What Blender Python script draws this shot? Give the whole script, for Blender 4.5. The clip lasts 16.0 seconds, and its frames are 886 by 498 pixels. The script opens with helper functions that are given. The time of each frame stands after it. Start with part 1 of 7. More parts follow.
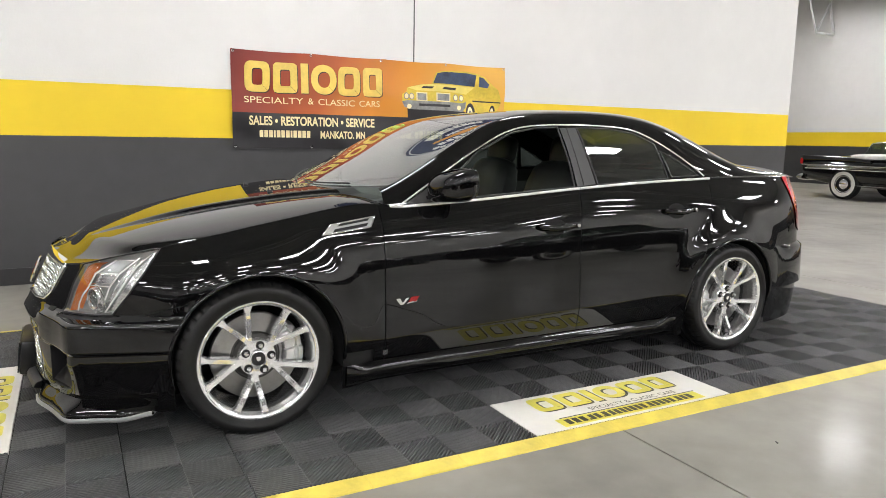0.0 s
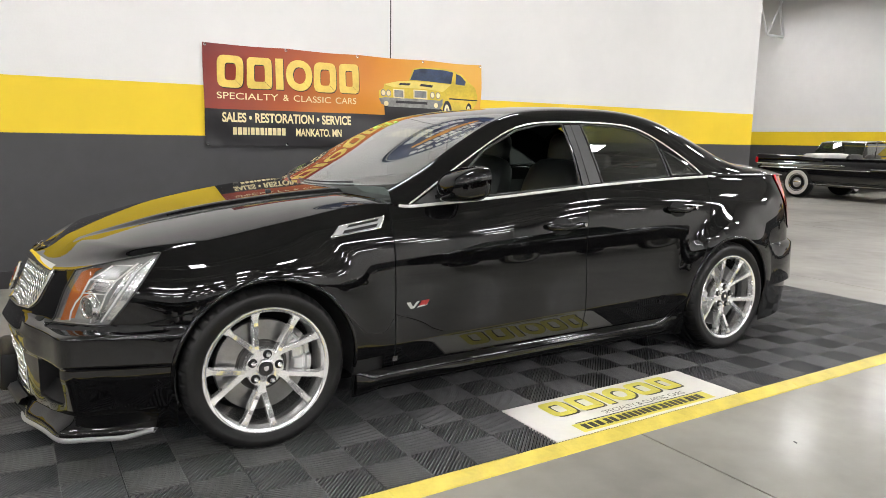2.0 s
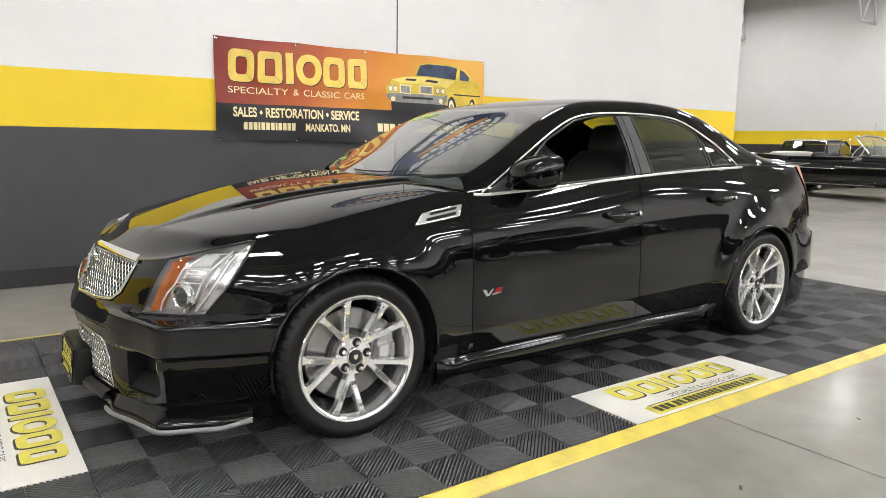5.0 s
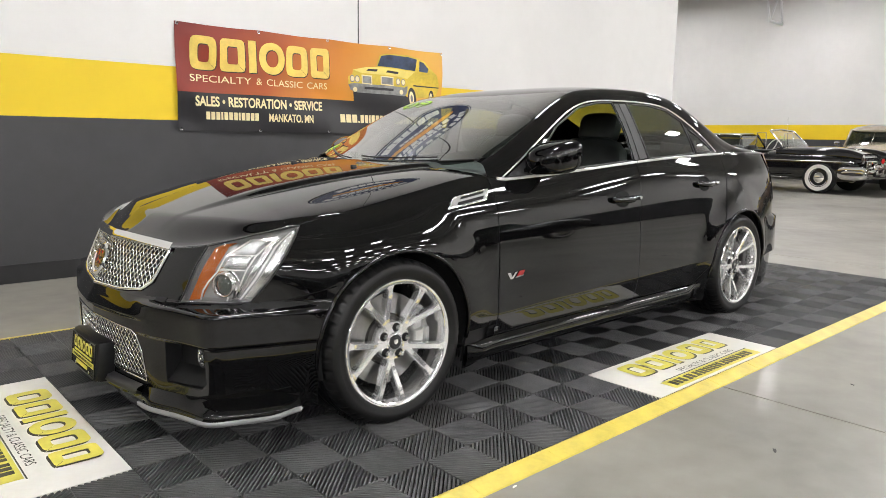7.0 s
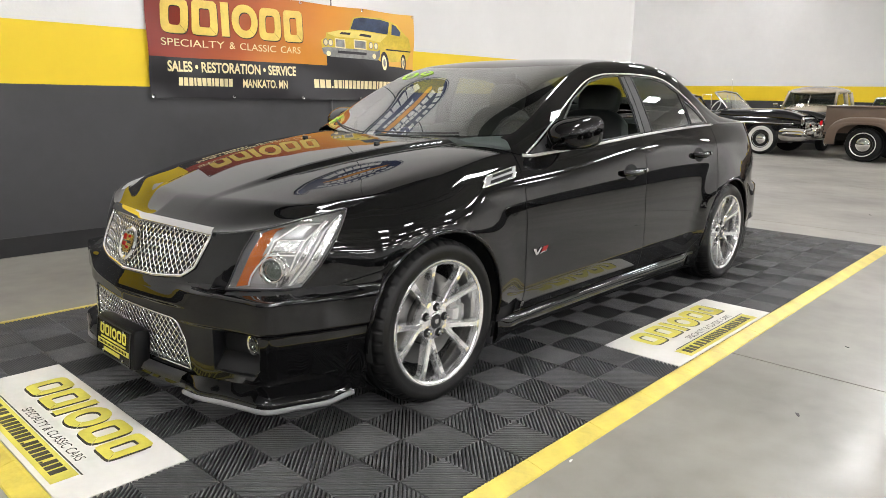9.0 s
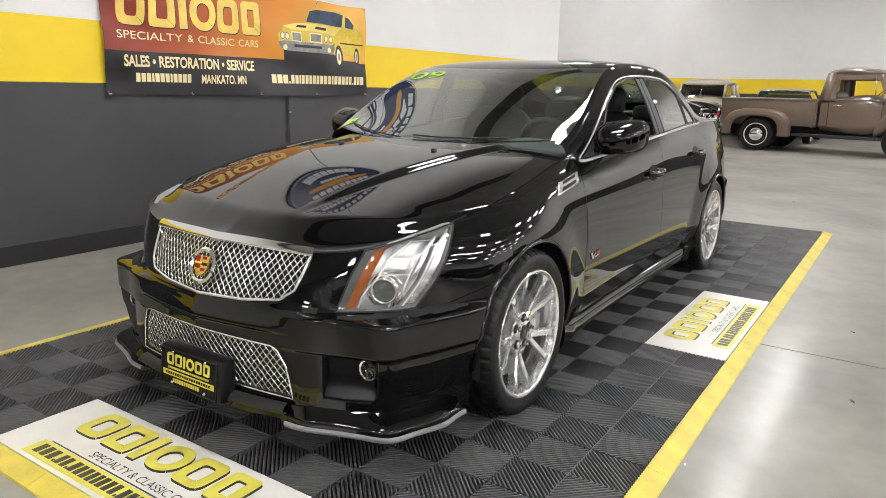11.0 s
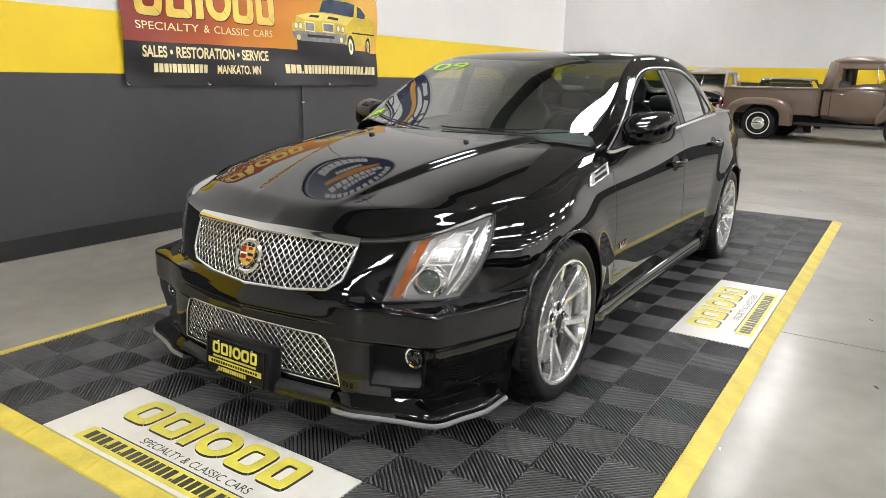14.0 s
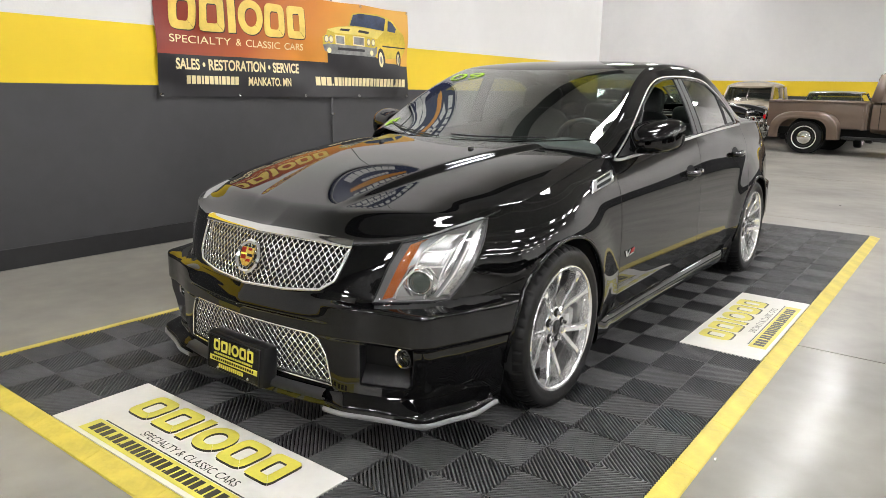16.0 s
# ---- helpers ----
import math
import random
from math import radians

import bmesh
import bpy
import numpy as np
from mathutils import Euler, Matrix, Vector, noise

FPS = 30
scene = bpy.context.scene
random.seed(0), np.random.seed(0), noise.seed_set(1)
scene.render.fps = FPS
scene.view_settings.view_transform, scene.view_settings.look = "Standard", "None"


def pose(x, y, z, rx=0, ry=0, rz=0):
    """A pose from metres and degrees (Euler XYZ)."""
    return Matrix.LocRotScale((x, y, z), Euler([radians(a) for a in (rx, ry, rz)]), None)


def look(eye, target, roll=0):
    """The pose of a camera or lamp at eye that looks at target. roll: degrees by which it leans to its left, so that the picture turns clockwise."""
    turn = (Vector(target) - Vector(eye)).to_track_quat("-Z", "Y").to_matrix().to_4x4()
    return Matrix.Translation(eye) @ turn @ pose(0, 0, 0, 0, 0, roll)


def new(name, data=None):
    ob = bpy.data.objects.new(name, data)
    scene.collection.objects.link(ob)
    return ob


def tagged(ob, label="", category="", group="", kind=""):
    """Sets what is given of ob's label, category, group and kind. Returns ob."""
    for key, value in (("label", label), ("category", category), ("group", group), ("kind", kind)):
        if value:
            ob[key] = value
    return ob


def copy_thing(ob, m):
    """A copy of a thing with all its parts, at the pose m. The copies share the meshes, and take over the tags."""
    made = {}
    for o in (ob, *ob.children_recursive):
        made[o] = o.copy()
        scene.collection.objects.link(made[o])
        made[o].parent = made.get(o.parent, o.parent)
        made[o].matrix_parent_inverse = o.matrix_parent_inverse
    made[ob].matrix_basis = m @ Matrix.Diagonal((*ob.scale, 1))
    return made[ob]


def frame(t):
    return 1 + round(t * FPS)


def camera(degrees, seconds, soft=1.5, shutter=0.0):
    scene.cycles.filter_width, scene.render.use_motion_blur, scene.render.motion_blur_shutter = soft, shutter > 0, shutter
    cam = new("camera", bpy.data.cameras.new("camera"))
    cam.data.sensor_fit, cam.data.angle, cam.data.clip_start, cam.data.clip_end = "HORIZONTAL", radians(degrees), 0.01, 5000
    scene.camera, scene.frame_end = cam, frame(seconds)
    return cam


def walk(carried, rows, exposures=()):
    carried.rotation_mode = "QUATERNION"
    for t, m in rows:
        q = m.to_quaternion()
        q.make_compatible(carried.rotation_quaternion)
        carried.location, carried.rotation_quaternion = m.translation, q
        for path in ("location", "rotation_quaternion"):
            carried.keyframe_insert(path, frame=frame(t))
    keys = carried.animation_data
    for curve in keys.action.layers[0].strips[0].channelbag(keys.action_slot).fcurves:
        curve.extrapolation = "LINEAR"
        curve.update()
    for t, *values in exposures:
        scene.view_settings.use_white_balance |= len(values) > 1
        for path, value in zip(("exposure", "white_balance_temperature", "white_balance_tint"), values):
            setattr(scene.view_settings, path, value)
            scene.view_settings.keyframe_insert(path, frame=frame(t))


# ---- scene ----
cam = camera(64.6, 16.0, soft=0.65)
PATH = [
    (0, (-2.085, -3.753, 1.256), (-1.159, -2.008, 0.947), 0.9),
    (0.5, (-2.171, -3.729, 1.269), (-1.215, -2.0, 0.961), 0.9),
    (1, (-2.225, -3.666, 1.261), (-1.236, -1.955, 0.951), 0.9),
    (1.5, (-2.232, -3.556, 1.252), (-1.209, -1.865, 0.941), 0.9),
    (2, (-2.25, -3.518, 1.243), (-1.21, -1.838, 0.933), 1.0),
    (2.5, (-2.36, -3.549, 1.251), (-1.305, -1.878, 0.947), 1.0),
    (3, (-2.445, -3.594, 1.262), (-1.381, -1.928, 0.959), 1.0),
    (3.5, (-2.503, -3.595, 1.263), (-1.434, -1.932, 0.957), 0.9),
    (4, (-2.534, -3.509, 1.235), (-1.457, -1.852, 0.929), 1.0),
    (6.5, (-3.034, -3.003, 1.143), (-1.751, -1.499, 0.833), 0.8),
    (7, (-3.086, -2.981, 1.128), (-1.766, -1.512, 0.813), 0.9),
    (7.5, (-3.101, -2.976, 1.123), (-1.75, -1.54, 0.787), 0.8),
    (8, (-3.162, -2.94, 1.147), (-1.796, -1.527, 0.775), 1.0),
    (8.5, (-3.264, -2.846, 1.184), (-1.877, -1.464, 0.774), 1.0),
    (11, (-3.788, -2.042, 1.263), (-2.166, -0.963, 0.811), 1.2),
    (11.5, (-3.89, -1.987, 1.351), (-2.265, -0.931, 0.857), 1.2),
    (12, (-3.909, -1.964, 1.402), (-2.282, -0.919, 0.893), 1.2),
    (12.5, (-3.916, -1.935, 1.42), (-2.284, -0.897, 0.911), 1.1),
    (13, (-3.914, -1.92, 1.411), (-2.279, -0.887, 0.903), 1.2),
    (13.5, (-3.921, -1.918, 1.336), (-2.288, -0.88, 0.829), 1.2),
    (14, (-3.919, -1.934, 1.277), (-2.296, -0.868, 0.794), 1.2),
    (14.5, (-3.938, -1.959, 1.258), (-2.326, -0.864, 0.806), 1.2),
    (15, (-3.923, -2.007, 1.258), (-2.329, -0.886, 0.812), 1.1),
    (15.5, (-3.877, -2.063, 1.253), (-2.303, -0.914, 0.808), 1.2),
    (16, (-3.845, -2.107, 1.248), (-2.288, -0.933, 0.803), 1.1),
]
walk(cam, [(t, look(eye, target, roll)) for t, eye, target, roll in PATH], exposures=[(0, 0.0), (16, 0.0)])
import functools


# ---- world, light, exposure ----
world = bpy.data.worlds.new("world")
scene.world = world
world.use_nodes = True
world.node_tree.nodes["Background"].inputs[0].default_value = (0.9, 0.95, 1.0, 1)
world.node_tree.nodes["Background"].inputs[1].default_value = 0.02
LAMP_POWER = 67.0


# ---- materials ----
def mat(name, base, rough=0.5, metal=0.0, var=0.12, scale=3.0, bump=0.0, bscale=60.0, coat=0.0, rvar=0.0, col2=None, stretch=(1, 1, 1), spec=0.5):
    m = bpy.data.materials.new(name)
    m.use_nodes = True
    nt = m.node_tree
    b = nt.nodes["Principled BSDF"]
    b.inputs["Roughness"].default_value = rough
    b.inputs["Metallic"].default_value = metal
    b.inputs["Coat Weight"].default_value = coat
    b.inputs["Coat Roughness"].default_value = 0.015
    b.inputs["Coat IOR"].default_value = 1.50
    b.inputs["Specular IOR Level"].default_value = spec
    tc = nt.nodes.new("ShaderNodeTexCoord")
    mp = nt.nodes.new("ShaderNodeMapping")
    mp.inputs["Scale"].default_value = stretch
    nt.links.new(tc.outputs["Object"], mp.inputs[0])

    def noise_tex(sc, detail=4.0):
        n = nt.nodes.new("ShaderNodeTexNoise")
        n.inputs["Scale"].default_value = sc
        n.inputs["Detail"].default_value = detail
        nt.links.new(mp.outputs[0], n.inputs["Vector"])
        return n

    if var > 0 or col2:
        n1, n2 = noise_tex(scale), noise_tex(scale * 9, 6)
        add = nt.nodes.new("ShaderNodeMath")
        add.operation = "MULTIPLY_ADD"
        add.inputs[1].default_value = 0.35
        nt.links.new(n2.outputs[0], add.inputs[0])
        nt.links.new(n1.outputs[0], add.inputs[2])
        ramp = nt.nodes.new("ShaderNodeValToRGB")
        ramp.color_ramp.elements[0].position, ramp.color_ramp.elements[1].position = 0.45, 0.9
        dark = tuple(c * (1 - var) for c in base)
        lite = tuple(min(1, c * (1 + var)) for c in base) if not col2 else col2
        ramp.color_ramp.elements[0].color = (*dark, 1)
        ramp.color_ramp.elements[1].color = (*lite, 1)
        nt.links.new(add.outputs[0], ramp.inputs[0])
        nt.links.new(ramp.outputs[0], b.inputs["Base Color"])
    else:
        b.inputs["Base Color"].default_value = (*base, 1)
    if rvar > 0:
        n3 = noise_tex(scale * 2.3, 5)
        mr = nt.nodes.new("ShaderNodeMapRange")
        mr.inputs[3].default_value, mr.inputs[4].default_value = max(0, rough - rvar), rough + rvar
        nt.links.new(n3.outputs[0], mr.inputs[0])
        nt.links.new(mr.outputs[0], b.inputs["Roughness"])
    if bump > 0:
        n4 = noise_tex(bscale, 3)
        bp = nt.nodes.new("ShaderNodeBump")
        bp.inputs["Strength"].default_value = bump
        bp.inputs["Distance"].default_value = 0.01
        nt.links.new(n4.outputs[0], bp.inputs["Height"])
        nt.links.new(bp.outputs[0], b.inputs["Normal"])
    return m


def glow(name, colour, power):
    m = bpy.data.materials.new(name)
    m.use_nodes = True
    b = m.node_tree.nodes["Principled BSDF"]
    b.inputs["Base Color"].default_value = (*colour, 1)
    b.inputs["Emission Color"].default_value = (*colour, 1)
    b.inputs["Emission Strength"].default_value = power
    return m


def glass(name, tint, rough=0.0, least=0.05):
    """Clear glass: a see-through pane with a gloss that grows towards grazing view; least: its gloss seen square on."""
    m = bpy.data.materials.new(name)
    m.use_nodes = True
    nt = m.node_tree
    nt.nodes.remove(nt.nodes["Principled BSDF"])
    tr, gl = nt.nodes.new("ShaderNodeBsdfTransparent"), nt.nodes.new("ShaderNodeBsdfGlossy")
    mix, lw = nt.nodes.new("ShaderNodeMixShader"), nt.nodes.new("ShaderNodeLayerWeight")
    lw.inputs[0].default_value = 0.5
    pw, ma = nt.nodes.new("ShaderNodeMath"), nt.nodes.new("ShaderNodeMath")
    pw.operation, ma.operation = "POWER", "MULTIPLY_ADD"
    pw.inputs[1].default_value = 3.0
    ma.inputs[1].default_value, ma.inputs[2].default_value = 1 - least, least
    tr.inputs[0].default_value = (*tint, 1)
    gl.inputs[0].default_value = (1, 1, 1, 1)
    gl.inputs["Roughness"].default_value = rough
    nt.links.new(lw.outputs["Facing"], pw.inputs[0])
    nt.links.new(pw.outputs[0], ma.inputs[0])
    nt.links.new(ma.outputs[0], mix.inputs[0])
    nt.links.new(tr.outputs[0], mix.inputs[1])
    nt.links.new(gl.outputs[0], mix.inputs[2])
    nt.links.new(mix.outputs[0], nt.nodes["Material Output"].inputs[0])
    return m


M_WHITE = mat("white_wall_paint", (0.685, 0.676, 0.658), 0.55, var=0.045, scale=0.6, bump=0.12, bscale=55)
M_YELLOW = mat("yellow_wall_paint", (0.78, 0.55, 0.015), 0.5, var=0.04, scale=1.1, bump=0.05, bscale=90)
M_DARK = mat("charcoal_wall_paint", (0.042, 0.042, 0.044), 0.55, var=0.18, scale=0.9, bump=0.08, bscale=70)
M_CONC = mat("polished_concrete", (0.245, 0.234, 0.204), 0.36, var=0.30, scale=0.7, rvar=0.10, bump=0.015, bscale=18, spec=0.25, coat=0.14)
M_CONC.node_tree.nodes["Principled BSDF"].inputs["Coat Roughness"].default_value = 0.14
M_JOINT = mat("joint_filler", (0.045, 0.043, 0.04), 0.8, var=0.2, scale=8)
M_CLAD = mat("grey_cladding", (0.34, 0.34, 0.34), 0.6, var=0.1, scale=2)
M_CEIL = mat("ceiling_deck", (0.50, 0.50, 0.50), 0.7, var=0.1, scale=2)
M_STEEL = mat("white_steel", (0.7, 0.7, 0.7), 0.5, var=0.06, scale=3)
M_TILE = mat("black_mat_plastic", (0.076, 0.076, 0.077), 0.46, var=0.35, scale=2.5, rvar=0.1, bump=0.06, bscale=140, spec=0.25)
# near-black that stands in for the shade between the mat's ribs
M_GAPSHADE = mat("mat_gap_shade", (0.006, 0.006, 0.006), 0.8, var=0.2, scale=4)
M_EDGE = mat("yellow_edge_plastic", (0.56, 0.45, 0.065), 0.42, var=0.16, scale=7, bump=0.1, bscale=60)
M_PANELW = mat("white_print_panel", (0.65, 0.635, 0.59), 0.35, var=0.06, scale=4, rvar=0.06)
M_PRINTY = mat("yellow_print", (0.62, 0.55, 0.08), 0.4, var=0.12, scale=9)
M_PRINTK = mat("black_print", (0.03, 0.028, 0.02), 0.4, var=0.1, scale=9)
M_PAINT = mat("black_car_paint", (0.0025, 0.0025, 0.0027), 0.3, var=0.0, coat=1.0, spec=0.0)
M_PAINT.node_tree.nodes["Principled BSDF"].inputs["Coat Roughness"].default_value = 0.03
M_UNDER = mat("black_underbody", (0.006, 0.006, 0.006), 0.85, var=0.2, scale=6)
M_TRIMK = mat("black_plastic_trim", (0.018, 0.018, 0.019), 0.45, var=0.15, scale=12, bump=0.05, bscale=300)
M_TRIMC = mat("bright_trim", (0.70, 0.70, 0.69), 0.30, 0.80, var=0.04, scale=12)
M_GREYP = mat("grey_plastic", (0.04, 0.04, 0.04), 0.5, var=0.1, scale=12, bump=0.05, bscale=300)
M_CHROME = mat("chrome", (0.83, 0.83, 0.82), 0.06, 1.0, var=0.03, scale=10)
M_WHEEL = mat("polished_alloy", (0.97, 0.97, 0.96), 0.10, 0.80, var=0.05, scale=14, rvar=0.05)
M_LAMP = mat("bright_reflector", (0.86, 0.87, 0.87), 0.16, 0.60, var=0.05, scale=40)
M_BEZEL = mat("satin_grey_bezel", (0.24, 0.24, 0.235), 0.30, var=0.08, scale=20)
M_CLEARW = mat("frosted_light_pipe", (0.82, 0.82, 0.80), 0.25, var=0.05, scale=40, coat=0.5)
M_WIRE = mat("chromed_wire", (0.92, 0.92, 0.91), 0.22, 1.0, var=0.04, scale=30)
M_RIMIN = mat("machined_alloy", (0.48, 0.48, 0.47), 0.22, 0.9, var=0.08, scale=14)
M_RUBBER = mat("tyre_rubber", (0.008, 0.008, 0.008), 0.46, var=0.25, scale=16, rvar=0.08, bump=0.06, bscale=120, spec=0.3)
M_BARREL = mat("bright_barrel_alloy", (0.74, 0.74, 0.73), 0.16, 0.92, var=0.06, scale=14)
M_HAT = mat("dark_disc_hat", (0.05, 0.048, 0.045), 0.5, 0.6, var=0.2, scale=20)
M_PLATEK = mat("black_plate", (0.006, 0.006, 0.006), 0.22, var=0.1, scale=12, spec=0.25)
M_HOLDER = mat("black_holder_plastic", (0.007, 0.007, 0.0075), 0.34, var=0.15, scale=12, bump=0.04, bscale=300, spec=0.3)
M_DISC = mat("brake_steel", (0.30, 0.295, 0.29), 0.30, 1.0, var=0.12, scale=20)
M_CALIPER = mat("silver_caliper", (0.66, 0.66, 0.65), 0.30, 0.75, var=0.06, scale=14)
M_GLASS = glass("windscreen_glass", (0.78, 0.88, 0.84), least=0.18)
M_TINT = glass("tinted_glass", (0.30, 0.36, 0.32), least=0.10)
M_CLEARG = glass("clear_side_glass", (0.66, 0.74, 0.66), least=0.08)
M_LENS = glass("lamp_lens", (0.93, 0.93, 0.93))
M_AMBER = mat("amber_reflector", (0.55, 0.15, 0.03), 0.2, var=0.1, scale=30, coat=0.6)
M_RED = mat("red_lamp", (0.62, 0.012, 0.018), 0.12, var=0.1, scale=30, coat=0.8)
M_SEAT = mat("black_leather", (0.020, 0.021, 0.021), 0.42, var=0.2, scale=20, bump=0.15, bscale=160)
M_DASH = mat("dark_dashboard", (0.060, 0.070, 0.066), 0.6, var=0.12, scale=12, bump=0.1, bscale=220)
M_MARK = mat("green_window_marker", (0.42, 0.72, 0.05), 0.6, var=0.15, scale=40)
M_GOLD = mat("gold_emblem", (0.72, 0.50, 0.16), 0.25, 0.8, var=0.1, scale=40)
M_REDE = mat("red_enamel", (0.32, 0.015, 0.015), 0.25, var=0.05, scale=40, coat=0.5)
M_VENT = mat("satin_vent_silver", (0.36, 0.36, 0.355), 0.5, 0.4, var=0.08, scale=20)
M_FACET = mat("moulded_reflector", (0.86, 0.86, 0.85), 0.16, 0.95, var=0.06, scale=40)
M_SILVER = mat("silver_grey_lip", (0.22, 0.22, 0.22), 0.4, var=0.1, scale=20)


# ---- mesh helpers ----
def spline(pts):
    """A natural cubic spline through rows (t, v, v, ...); returns f(t) as an array, straight beyond the ends."""
    a = np.array(pts, float)
    t, v = a[:, 0], a[:, 1:]
    n = len(t)
    h = np.diff(t)
    A = np.eye(n)
    r = np.zeros_like(v)
    for i in range(1, n - 1):
        A[i, i - 1], A[i, i], A[i, i + 1] = h[i - 1], 2 * (h[i - 1] + h[i]), h[i]
        r[i] = 6 * ((v[i + 1] - v[i]) / h[i] - (v[i] - v[i - 1]) / h[i - 1])
    m2 = np.linalg.solve(A, r)

    def f(x):
        x = min(max(float(x), t[0]), t[-1])
        i = min(max(int(np.searchsorted(t, x)) - 1, 0), n - 2)
        d, e = t[i + 1] - x, x - t[i]
        w = (m2[i] * d**3 + m2[i + 1] * e**3) / (6 * h[i]) + (v[i] / h[i] - m2[i] * h[i] / 6) * d + (v[i + 1] / h[i] - m2[i + 1] * h[i] / 6) * e
        return w if len(w) > 1 else float(w[0])

    return f


def lin(pts):
    a = np.array(pts, float)
    return lambda x: float(np.interp(x, a[:, 0], a[:, 1]))


def smooth(a, b, x):
    k = min(max((x - a) / (b - a), 0.0), 1.0)
    return k * k * (3 - 2 * k)


def finish(bm, name, material, smoothed=True):
    me = bpy.data.meshes.new(name)
    if smoothed:
        for f in bm.faces:
            f.smooth = True
        for e in bm.edges:
            if len(e.link_faces) == 2 and e.calc_face_angle(0.0) > 0.6:
                e.smooth = False
    bm.to_mesh(me)
    bm.free()
    if material:
        me.materials.append(material)
    return me


def part(name, bm, material, parent, label="", smoothed=True, mesh=None):
    ob = new(name, mesh or finish(bm, name, material, smoothed))
    ob.parent = parent
    if label:
        tagged(ob, label)
    return ob


def thing(name, label, category, group="", kind="", at=None):
    ob = new(name)
    ob.empty_display_size = 0.1
    if at is not None:
        ob.matrix_basis = at
    return tagged(ob, label, category, group, kind)


def add_grid(bm, fn, us, vs, flip=False):
    rows = [[bm.verts.new(fn(u, v)) for v in vs] for u in us]
    for a, b in zip(rows, rows[1:]):
        for i in range(len(vs) - 1):
            q = (a[i], b[i], b[i + 1], a[i + 1])
            if flip:
                q = q[::-1]
            try:
                bm.faces.new(q)
            except ValueError:
                pass
    return rows


def grid(fn, us, vs, flip=False):
    bm = bmesh.new()
    add_grid(bm, fn, us, vs, flip)
    return bm


def add_box(bm, lo, hi, m=None, bevel=0.0):
    r = bmesh.ops.create_cube(bm, size=1.0)
    vs = r["verts"]
    for v in vs:
        v.co = Vector([lo[i] + (v.co[i] + 0.5) * (hi[i] - lo[i]) for i in range(3)])
    if bevel:
        es = list({e for v in vs for e in v.link_edges})
        out = bmesh.ops.bevel(bm, geom=es, offset=bevel, segments=2, affect="EDGES", profile=0.5)
        vs = list({v for f in out["faces"] for v in f.verts} | {v for v in vs if v.is_valid})
    if m is not None:
        for v in vs:
            v.co = m @ v.co
    return vs


def box(lo, hi, m=None, bevel=0.0):
    bm = bmesh.new()
    add_box(bm, lo, hi, m, bevel)
    return bm


def add_tube(bm, pts, r, n=8, closed=False):
    """A round bar along points; r a number or one for each point."""
    pts = [Vector(p) for p in pts]
    k = len(pts)
    rings = []
    side = None
    for i, p in enumerate(pts):
        a, b = pts[(i - 1) % k if closed else max(i - 1, 0)], pts[(i + 1) % k if closed else min(i + 1, k - 1)]
        d = (b - a).normalized()
        if side is None:
            side = d.orthogonal().normalized()
        side = (side - d * side.dot(d)).normalized()
        up = d.cross(side)
        rr = r[i] if isinstance(r, (list, tuple)) else r
        rings.append([bm.verts.new(p + (side * math.cos(2 * math.pi * j / n) + up * math.sin(2 * math.pi * j / n)) * rr) for j in range(n)])
    for i in range(k if closed else k - 1):
        a, b = rings[i], rings[(i + 1) % k]
        for j in range(n):
            bm.faces.new((a[j], a[(j + 1) % n], b[(j + 1) % n], b[j]))
    if not closed:
        bm.faces.new(rings[0][::-1])
        bm.faces.new(rings[-1])


def tube(pts, r, n=8, closed=False):
    bm = bmesh.new()
    add_tube(bm, pts, r, n, closed)
    return bm


def add_lathe(bm, profile, n=48, axis="y", centre=(0, 0, 0), arc=(0, 2 * math.pi)):
    """Turns rows of (radius, along) about an axis."""
    full = abs(arc[1] - arc[0] - 2 * math.pi) < 1e-6
    rings = []
    for k in range(n if full else n + 1):
        a = arc[0] + (arc[1] - arc[0]) * k / n
        ring = []
        for r, h in profile:
            p = {"y": (r * math.cos(a), h, r * math.sin(a)), "z": (r * math.cos(a), r * math.sin(a), h), "x": (h, r * math.cos(a), r * math.sin(a))}[axis]
            ring.append(bm.verts.new(Vector(p) + Vector(centre)))
        rings.append(ring)
    for k in range(len(rings) if full else len(rings) - 1):
        a, b = rings[k], rings[(k + 1) % len(rings)]
        for i in range(len(profile) - 1):
            bm.faces.new((a[i], a[i + 1], b[i + 1], b[i]))


def lathe(profile, n=48, axis="y", centre=(0, 0, 0), arc=(0, 2 * math.pi)):
    bm = bmesh.new()
    add_lathe(bm, profile, n, axis, centre, arc)
    bmesh.ops.remove_doubles(bm, verts=bm.verts, dist=1e-5)
    return bm


def add_prism(bm, poly, z0, z1, m=None):
    """A flat polygon (x, y) raised from z0 to z1."""
    lo = [bm.verts.new((x, y, z0)) for x, y in poly]
    hi = [bm.verts.new((x, y, z1)) for x, y in poly]
    bm.faces.new(hi)
    bm.faces.new(lo[::-1])
    for i in range(len(poly)):
        j = (i + 1) % len(poly)
        bm.faces.new((lo[i], lo[j], hi[j], hi[i]))
    if m is not None:
        for v in lo + hi:
            v.co = m @ v.co


def prism(poly, z0, z1, m=None):
    bm = bmesh.new()
    add_prism(bm, poly, z0, z1, m)
    bmesh.ops.recalc_face_normals(bm, faces=bm.faces)
    return bm


